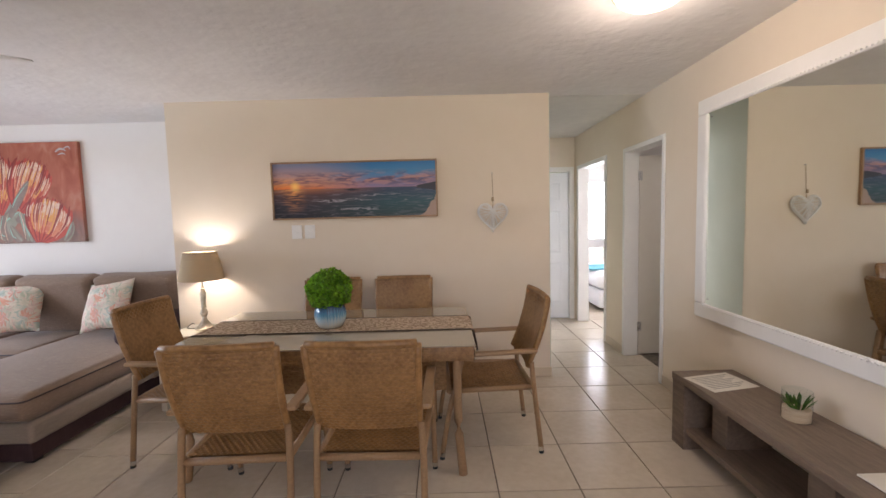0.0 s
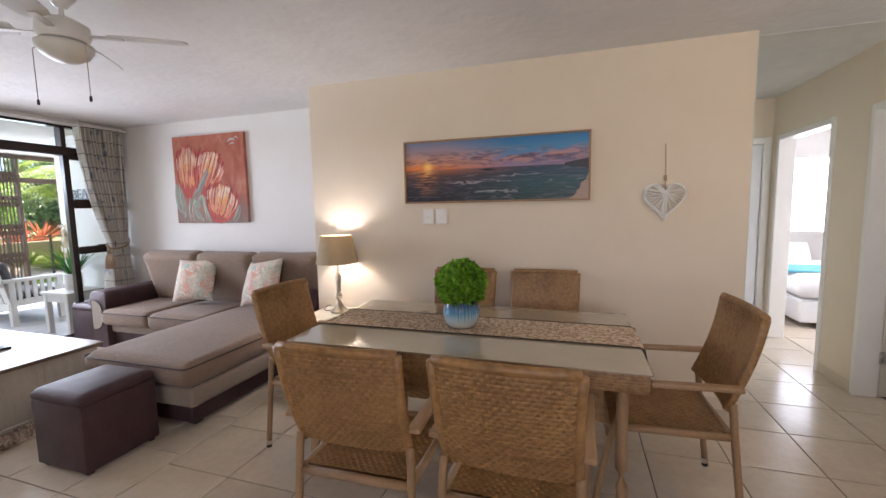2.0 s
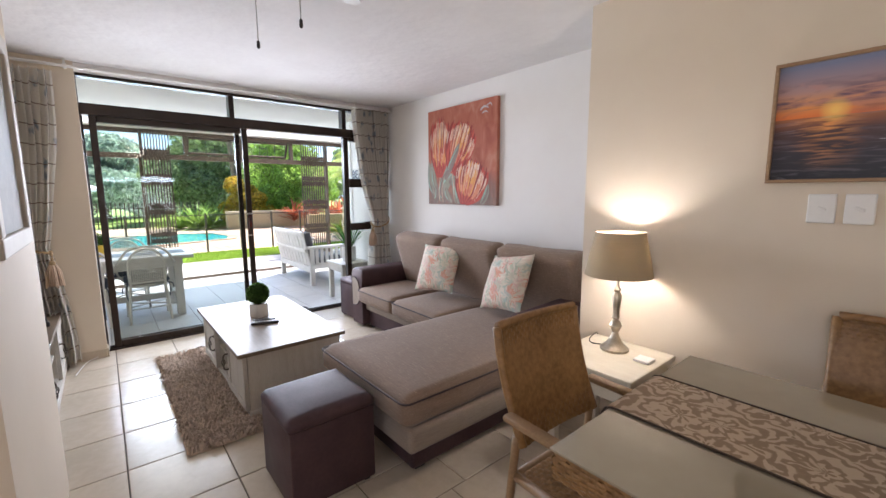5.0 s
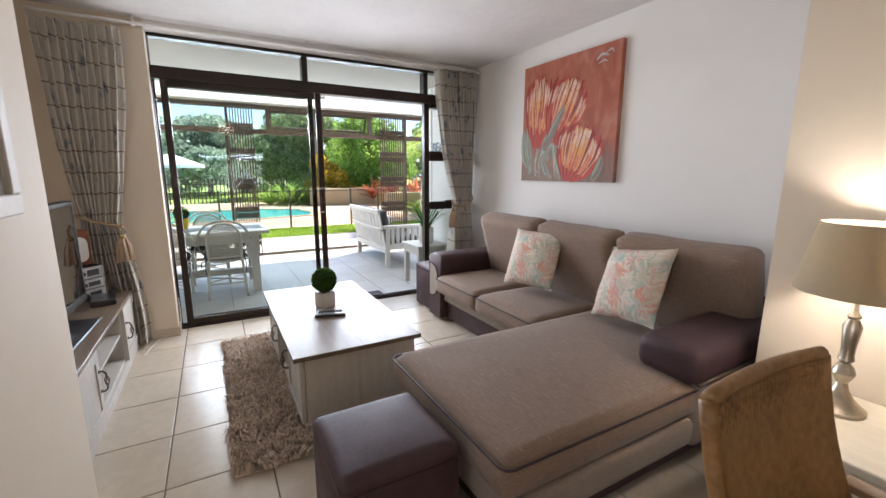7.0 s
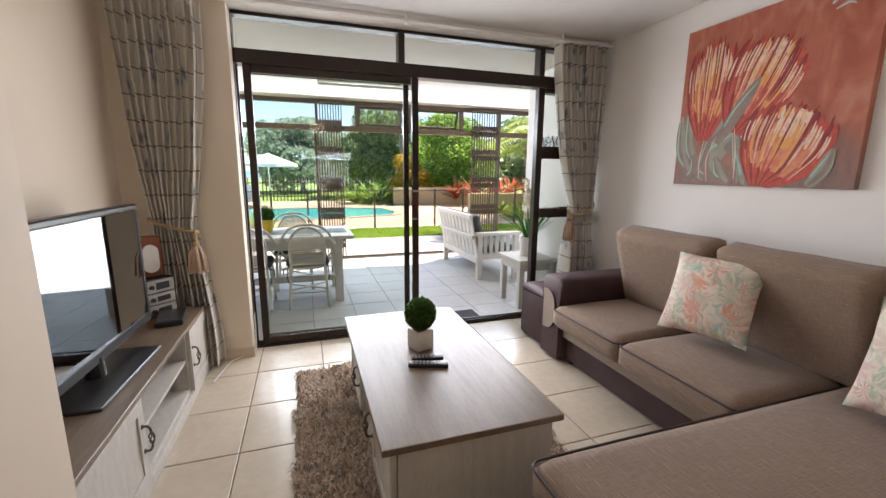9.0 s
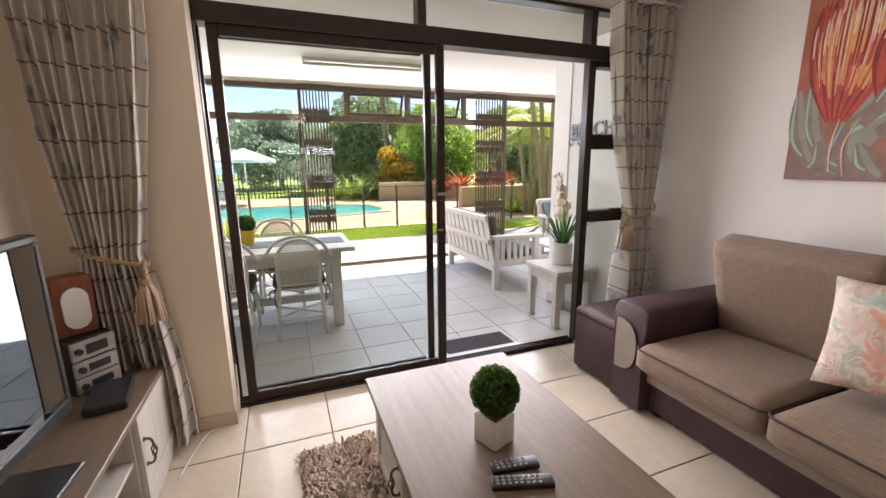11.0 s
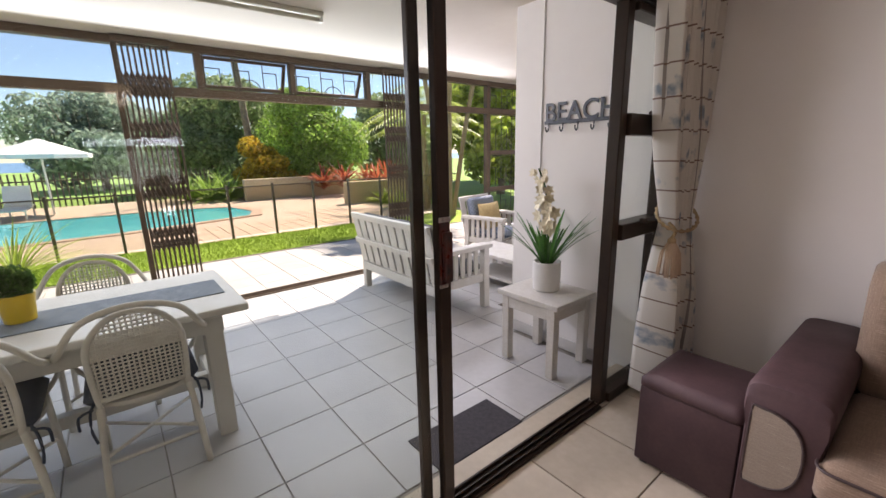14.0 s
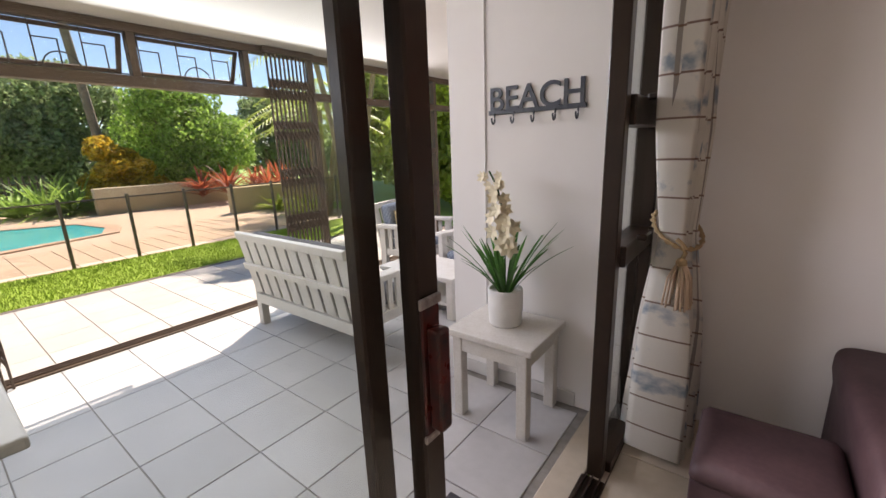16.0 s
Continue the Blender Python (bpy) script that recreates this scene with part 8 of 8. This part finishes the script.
# ---- veranda dining table and chairs ----
VT = thing("white_dining_table", "limewashed veranda dining table with thick square legs", "table", m=pose(-7.29, 1.06, PFL))
part("tabletop", cube(-0.435, -0.98, 0.715, 0.435, 0.98, 0.757, bevel=0.010, seg=2), WHITE_WOOD, VT)
for s in (-1, 1):
    part("apron", cube(s * 0.35 - 0.014, -0.86, 0.61, s * 0.35 + 0.014, 0.86, 0.715, bevel=0.003), WHITE_WOOD, VT)
    part("end_beam", cube(-0.30, s * 0.83 - 0.04, 0.63, 0.30, s * 0.83 + 0.04, 0.715, bevel=0.005), WHITE_WOOD, VT)
    part("end_stretcher", cube(-0.27, s * 0.81 - 0.025, 0.16, 0.27, s * 0.81 + 0.025, 0.24, bevel=0.004), WHITE_WOOD, VT)
    for r in (-1, 1):
        part("leg", cube(r * 0.32 - 0.045, s * 0.81 - 0.045, 0, r * 0.32 + 0.045, s * 0.81 + 0.045, 0.63, bevel=0.006), WHITE_WOOD, VT)
part("stretcher", cube(-0.03, -0.79, 0.165, 0.03, 0.79, 0.235, bevel=0.004), WHITE_WOOD, VT)
GREY_CLOTH = surface("mottled_blue_grey_cloth", (0.24, 0.27, 0.30), (0.12, 0.14, 0.17), 30, 0.95, fine=0.5, bump=0.3, bump_scale=150)
solid("grey_table_runner", cube(-7.44, 0.16, PFL + 0.758, -7.12, 1.98, PFL + 0.762), GREY_CLOTH, "mottled blue-grey runner on the veranda table", "table runner")
YELLOW = surface("yellow_pot_glaze", (0.70, 0.46, 0.02), (0.62, 0.40, 0.02), 8, 0.35)
yp = thing("yellow_plant_pot", "clipped topiary ball in a bright yellow pot", "plant", m=pose(-7.33, 1.13, PFL + 0.763))
bm = bmesh.new()
lathe(bm, [(0.058, 0), (0.072, 0.12), (0.074, 0.135), (0.066, 0.136), (0.06, 0.12)], 24)
part("pot", bm, YELLOW, yp, smooth=True)
crown_part("foliage", leaf_ball(0.088, 1900, 0.015, 18, (0, 0, 0.19)), LEAF_BOX, yp)


def bistro_chair(m, label):
    """White bentwood and cane armchair, facing local +y."""
    c = thing("bistro_chair", label, "chair", m=m, group="veranda dining chairs")
    # outer hoop that becomes the arms
    hoop = [(-0.29, 0.16, 0.60), (-0.29, -0.02, 0.655), (-0.265, -0.20, 0.72), (-0.17, -0.27, 0.86), (0.0, -0.285, 0.905), (0.17, -0.27, 0.86), (0.265, -0.20, 0.72), (0.29, -0.02, 0.655), (0.29, 0.16, 0.60)]
    bm = bmesh.new()
    tube(bm, smooth_path(hoop, 6), 0.014, 9)
    part("arm_hoop", bm, CANE_W, c, smooth="all")
    inner = [(-0.165, -0.20, 0.44), (-0.175, -0.225, 0.60), (-0.165, -0.25, 0.75), (-0.09, -0.262, 0.85), (0, -0.265, 0.872), (0.09, -0.262, 0.85), (0.165, -0.25, 0.75), (0.175, -0.225, 0.60), (0.165, -0.20, 0.44)]
    bm = bmesh.new()
    tube(bm, smooth_path(inner, 5), 0.013, 9)
    tube(bm, [(-0.165, -0.205, 0.475), (0.165, -0.205, 0.475)], 0.011, 8)
    part("back_hoop", bm, CANE_W, c, smooth="all")
    # cane webbing of fine crossing strands, open between
    bm = bmesh.new()

    def yb(z):
        return -0.205 - 0.06 * min(max((z - 0.45) / 0.4, 0), 1)

    def half(z):
        return 0.168 if z < 0.72 else max(0.168 * math.sqrt(max(1 - ((z - 0.72) / 0.148) ** 2, 0)), 0.0)

    for k in range(17):
        x = -0.155 + 0.31 * k / 16
        zt = 0.72 + 0.14 * math.sqrt(max(1 - (x / 0.168) ** 2, 0))
        pts = [(x, yb(0.48 + (zt - 0.48) * i / 5), 0.48 + (zt - 0.48) * i / 5) for i in range(6)]
        tube(bm, pts, 0.0042, 4, cap=False)
    for k in range(20):
        z = 0.488 + 0.019 * k
        w = half(z) - 0.006
        if w > 0.02:
            tube(bm, [(-w, yb(z) - 0.002, z), (w, yb(z) - 0.002, z)], 0.0042, 4, cap=False)
    tagged(part("cane_webbing", bm, CANE_W, c), kind="stuff")
    bm = bmesh.new()
    lathe(bm, [(0.20, 0.415), (0.222, 0.425), (0.222, 0.445), (0.20, 0.452)], 24)
    part("seat", bm, CANE_W, c, smooth=True)
    cu = part("seat_cushion", puff(0.44, 0.42, 0.06, crown=0.02, r=0.025), NAVY, c, "navy seat cushion tied to the frame", smooth="all", m=pose(0, 0.01, 0.452))
    bm = bmesh.new()
    for s in (-1, 1):
        tube(bm, smooth_path([(s * 0.17, -0.17, 0.47), (s * 0.20, -0.21, 0.45), (s * 0.21, -0.22, 0.36), (s * 0.20, -0.215, 0.29)], 3), 0.006, 5)
        tube(bm, smooth_path([(s * 0.19, -0.21, 0.45), (s * 0.24, -0.225, 0.44), (s * 0.245, -0.23, 0.38)], 3), 0.006, 5)
    part("ties", bm, NAVY, cu, m=pose(0, -0.01, -0.452))
    for s in (-1, 1):
        bm = bmesh.new()
        tube(bm, smooth_path([(s * 0.20, -0.235, 0.0), (s * 0.185, -0.205, 0.25), (s * 0.168, -0.20, 0.45)], 4), 0.015, 9)
        part("leg", bm, CANE_W, c, smooth="all")
        bm = bmesh.new()
        tube(bm, smooth_path([(s * 0.205, 0.20, 0.0), (s * 0.195, 0.18, 0.42)], 4), 0.015, 9)
        part("leg", bm, CANE_W, c, smooth="all")
        bm = bmesh.new()
        tube(bm, smooth_path([(s * 0.285, 0.15, 0.60), (s * 0.25, 0.17, 0.50), (s * 0.20, 0.175, 0.43)], 4), 0.011, 8)
        part("arm_support", bm, CANE_W, c, smooth="all")
    bm = bmesh.new()
    tube(bm, [(-0.187, -0.208, 0.20), (0.198, 0.185, 0.17)], 0.009, 7)
    tube(bm, [(0.187, -0.208, 0.20), (-0.198, 0.185, 0.17)], 0.009, 7)
    tube(bm, [(-0.19, -0.212, 0.17), (0.19, -0.212, 0.17)], 0.009, 7)
    part("stretcher", bm, CANE_W, c, smooth="all")
    return c


bc = bistro_chair(pose(-7.005, 1.545, PFL, 0, 0, 90), "white cane bistro armchair with navy seat pad at the veranda table")
copy_thing(bc, pose(-7.0, 0.97, PFL, 0, 0, 90))
copy_thing(bc, pose(-7.74, 1.385, PFL, 0, 0, -90))
copy_thing(bc, pose(-7.74, 0.62, PFL, 0, 0, -90))

# ---- slatted bench, armchairs and low table ----
def slatted_seat(name, L_, m, label, group, cushion):
    """A slatted garden seat along local x, facing +y, back at y = 0."""
    b = thing(name, label, "garden seat", m=m, group=group)
    D = 0.63
    for x in (0.035, L_ - 0.035):
        for y in (0.045, D - 0.04):
            part("leg", cube(x - 0.035, y - 0.035, 0, x + 0.035, y + 0.035, 0.62 if y > 0.3 else 0.60, bevel=0.004), WHITE_WOOD, b)
        part("arm_rail", cube(x - 0.055, -0.03, 0.60, x + 0.055, D + 0.02, 0.645, bevel=0.008, seg=2), WHITE_WOOD, b)
        part("side_rail", cube(x - 0.018, 0.08, 0.27, x + 0.018, D - 0.075, 0.35, bevel=0.003), WHITE_WOOD, b)
        for k in range(5):
            y = 0.135 + k * 0.085
            part("side_slat", cube(x - 0.010, y - 0.024, 0.35, x + 0.010, y + 0.024, 0.60, bevel=0.002), WHITE_WOOD, b)
    part("front_rail", cube(0.07, D - 0.06, 0.23, L_ - 0.07, D - 0.025, 0.32, bevel=0.003), WHITE_WOOD, b)
    part("rear_rail", cube(0.02, 0.0, 0.22, L_ - 0.02, 0.035, 0.31, bevel=0.004), WHITE_WOOD, b)
    n = 6
    for k in range(n):
        y = 0.09 + k * 0.09
        part("seat_slat", cube(0.07, y - 0.038, 0.315 + 0.01 * (k > 0), L_ - 0.07, y + 0.038, 0.338 + 0.01 * (k > 0), bevel=0.003), WHITE_WOOD, b)
    tilt = pose(0, 0.02, 0.30, 11, 0, 0)
    part("top_rail", cube(0.02, -0.02, 0.53, L_ - 0.02, 0.018, 0.60, bevel=0.010, seg=2), WHITE_WOOD, b, m=tilt)
    part("mid_rail", cube(0.02, -0.034, 0.26, L_ - 0.02, -0.006, 0.315, bevel=0.003), WHITE_WOOD, b, m=tilt)
    ns = max(int(L_ / 0.135), 4)
    for k in range(ns):
        x = 0.075 + (L_ - 0.15) * k / (ns - 1)
        part("back_slat", cube(x - 0.058, -0.004, 0.02, x + 0.058, 0.012, 0.54, bevel=0.003), WHITE_WOOD, b, m=tilt)
    nc = max(round(L_ / 0.65), 1)
    for k in range(nc):
        w = (L_ - 0.18) / nc
        x = 0.09 + w * (k + 0.5)
        part("seat_pad", puff(w - 0.01, 0.52, 0.10, crown=0.015, r=0.03), cushion, b, "dark seat pad", smooth="all", m=pose(x, 0.34, 0.345))
        part("back_pad", puff(w - 0.01, 0.42, 0.11, crown=0.02, r=0.035), cushion, b, "dark back pad", smooth="all", m=pose(x, 0.10, 0.46, 101, 0, 0) @ pose(0, 0.21, -0.055))
    return b


CHARCOAL = surface("charcoal_pad", (0.07, 0.065, 0.065), (0.10, 0.095, 0.095), 20, 0.9, bump=0.2, bump_scale=150)
slatted_seat("slatted_bench", 1.46, pose(-8.80, 3.71, PFL), "limewashed slatted garden bench with dark pads", "veranda lounge seats", CHARCOAL)
slatted_seat("slatted_armchair", 0.76, pose(-9.02, 6.10, PFL, 0, 0, -78), "limewashed slatted armchair with blue check pads", "veranda lounge seats", CHECK)
slatted_seat("slatted_armchair", 0.76, pose(-7.05, 5.75, PFL, 0, 0, 165), "limewashed slatted armchair with blue check pads", "veranda lounge seats", CHECK)
sc2 = scatter(pose(-8.70, 5.72, 0.50, 78, 0, 96), 9.0, "straw coloured cushion on the veranda armchair")
sc2.data.materials[0] = STRAW
lw = thing("low_veranda_table", "limewashed low slatted table between the veranda seats", "coffee table", m=pose(-7.75, 4.98, PFL))
part("tabletop", cube(-0.45, -0.28, 0.36, 0.45, 0.28, 0.40, bevel=0.006), WHITE_WOOD, lw)
part("shelf", cube(-0.40, -0.23, 0.11, 0.40, 0.23, 0.14, bevel=0.004), WHITE_WOOD, lw)
for sx in (-1, 1):
    for sy in (-1, 1):
        part("leg", cube(sx * 0.40 - 0.035, sy * 0.23 - 0.035, 0, sx * 0.40 + 0.035, sy * 0.23 + 0.035, 0.36, bevel=0.004), WHITE_WOOD, lw)
solid("drain_cover", cube(-7.30, 4.42, PFL, -7.20, 4.52, PFL + 0.006, bevel=0.002), IRON, "small dark floor drain cover", "drain")

# bedroom glimpsed through the doorway
BEDLINEN = surface("white_bed_linen", (0.74, 0.74, 0.74), (0.70, 0.71, 0.72), 4, 0.9, bump=0.3, bump_scale=12)
TEAL = surface("teal_throw", (0.07, 0.27, 0.32), (0.05, 0.20, 0.25), 10, 0.9)
bd = thing("bed", "white bed with teal throw in the bedroom", "bed", m=pose(2.55, 6.55, 0))
part("base", cube(-0.30, -0.75, 0.06, 1.2, 0.85, 0.32, bevel=0.02), BEDLINEN, bd)
part("mattress", puff(1.55, 1.65, 0.26, r=0.06, crown=0.02), BEDLINEN, bd, smooth="all", m=pose(0.45, 0.05, 0.32))
part("throw", cube(-0.34, -0.50, 0.585, 1.2, 0.10, 0.61, bevel=0.01), TEAL, bd)
part("pillow", puff(0.6, 0.42, 0.16, r=0.06, crown=0.05), FLORAL, bd, smooth="all", m=pose(0.1, 0.72, 0.60, 60, 0, 0))
w3_ = thing("window_3", "bright bedroom window with a white blind", "window", kind="structure")
# the pane itself glows in place of daylight; solid wall stands behind it
GLOW = emitter("self_lit_daylight_pane", (0.92, 0.96, 1.0), 3.0)
part("pane", cube(2.35, 8.085, 0.95, 3.75, 8.095, 2.05), GLOW, w3_)
for k in range(12):
    part("slat", cube(2.35, 8.05, 0.97 + 0.03 * k, 3.75, 8.075, 0.985 + 0.03 * k), TRIM, w3_)
bm = bmesh.new()
for b in ((2.30, 8.04, 0.90, 3.80, 8.098, 0.95), (2.30, 8.04, 2.05, 3.80, 8.098, 2.10), (2.30, 8.04, 0.95, 2.35, 8.098, 2.05), (3.75, 8.04, 0.95, 3.80, 8.098, 2.05)):
    box(bm, *b)
part("window_frame", bm, TRIM, w3_)

# ---- tiled floors, last ----
def tile_mesh(name, size, material, gap=0.006, wide=None):
    h = size / 2 - gap / 2
    f = ((wide or size) - gap) / (size - gap)
    bm = bmesh.new()
    lo = [bm.verts.new((sx * h * f, sy * h, -0.010)) for sx, sy in ((-1, -1), (1, -1), (1, 1), (-1, 1))]
    k = h - 0.0025
    hi = [bm.verts.new((sx * h * f, sy * h, -0.0018)) for sx, sy in ((-1, -1), (1, -1), (1, 1), (-1, 1))]
    top = [bm.verts.new((sx * (h * f - 0.0025), sy * k, 0.0)) for sx, sy in ((-1, -1), (1, -1), (1, 1), (-1, 1))]
    for a, b in ((lo, hi), (hi, top)):
        for i in range(4):
            bm.faces.new((a[i], a[(i + 1) % 4], b[(i + 1) % 4], b[i]))
    bm.faces.new(top)
    return mesh_of(name, bm, material)


def lay(parent, me, size, x0, y0, z, xr, yr, skip=None):
    """Whole tiles on the grid through (x0, y0) whose middles lie in the ranges."""
    i0, i1 = math.floor((xr[0] - x0) / size), math.ceil((xr[1] - x0) / size)
    j0, j1 = math.floor((yr[0] - y0) / size), math.ceil((yr[1] - y0) / size)
    for i in range(i0, i1):
        for j in range(j0, j1):
            x, y = x0 + (i + 0.5) * size, y0 + (j + 0.5) * size
            if xr[0] <= x <= xr[1] and yr[0] <= y <= yr[1] and not (skip and skip(x, y)):
                piece("tile", me, parent, x, y, z, 180 * ((i * 7 + j * 3) % 2))


floor = solid("floor", cube(-5.72, -3.3, -0.12, 4.3, 8.2, -0.006), GROUT, "floor of glazed cream tiles with dark grout", "floor", kind="structure")
T = 0.43
me_in = tile_mesh("tile", T, TILE)
lay(floor, me_in, T, 0.252, 2.815, 0, (-2.40, 1.95), (0.35, 4.2), skip=lambda x, y: x > -2.2 and y > 3.75 and x < 0.7)
lay(floor, me_in, T, 0.252, 2.815, 0, (-2.6, 1.9), (-3.3, 0.35))
lay(floor, me_in, T, 0.252, 2.815, 0, (0.75, 3.0), (4.2, 6.9))

# the living room has its own grid, with a cut course where it meets the dining grid and along the door track
TL = 0.43
me_liv = tile_mesh("tile", TL, TILE)
lay(floor, me_liv, TL, -4.36, 1.185, 0, (-5.60, -2.72), (0.35, 4.2))
for cx, w in ((-2.484, 0.312), (-5.685, 0.07)):
    me_cut = tile_mesh("cut_tile", TL, TILE, wide=w)
    for j in range(-2, 7):
        piece("cut_tile", me_cut, floor, cx, 1.185 + TL * (j + 0.5), 0)

veranda_floor = solid("veranda_floor", cube(OUT_X, -1.6, PFL - 0.12, WIN_X - 0.12, 7.6, PFL - 0.006), GROUT_OUT, "veranda floor of pale glazed tiles", "floor", kind="structure")
TP = 0.414
me_out = tile_mesh("tile", TP, TILE_OUT)
lay(veranda_floor, me_out, TP, -7.606, 2.815, PFL, (OUT_X, -5.75), (-1.7, 7.4), skip=lambda x, y: x > -6.84 and y > 4.2)

# terrace tiles outside the veranda
terrace = solid("terrace", cube(-11.60, -2.5, GZ - 0.12, OUT_X - 0.07, 8.6, PFL - 0.036), GROUT, "sunlit tiled terrace outside the veranda", "terrace", kind="structure")
me_ter = tile_mesh("tile", TP, TERRACE)
lay(terrace, me_ter, TP, -9.40, 2.83, PFL - 0.03, (-11.60, -9.40), (-0.4, 8.4))

# brick pavers, the stretch nearest the pool fence
rnd = random.Random(4)
me_pav = tile_mesh("paver", 0.30, PAVER, 0.012)
lay(pave, me_pav, 0.30, -13.44, 1.0, GZ + 0.0, (-16.6, -13.44), (-0.6, 7.4), skip=lambda x, y: (-15.9 + 0.22 * (y - 1)) > x + 0.28 and y < 5.6 or x < -15.7 and y < 5)
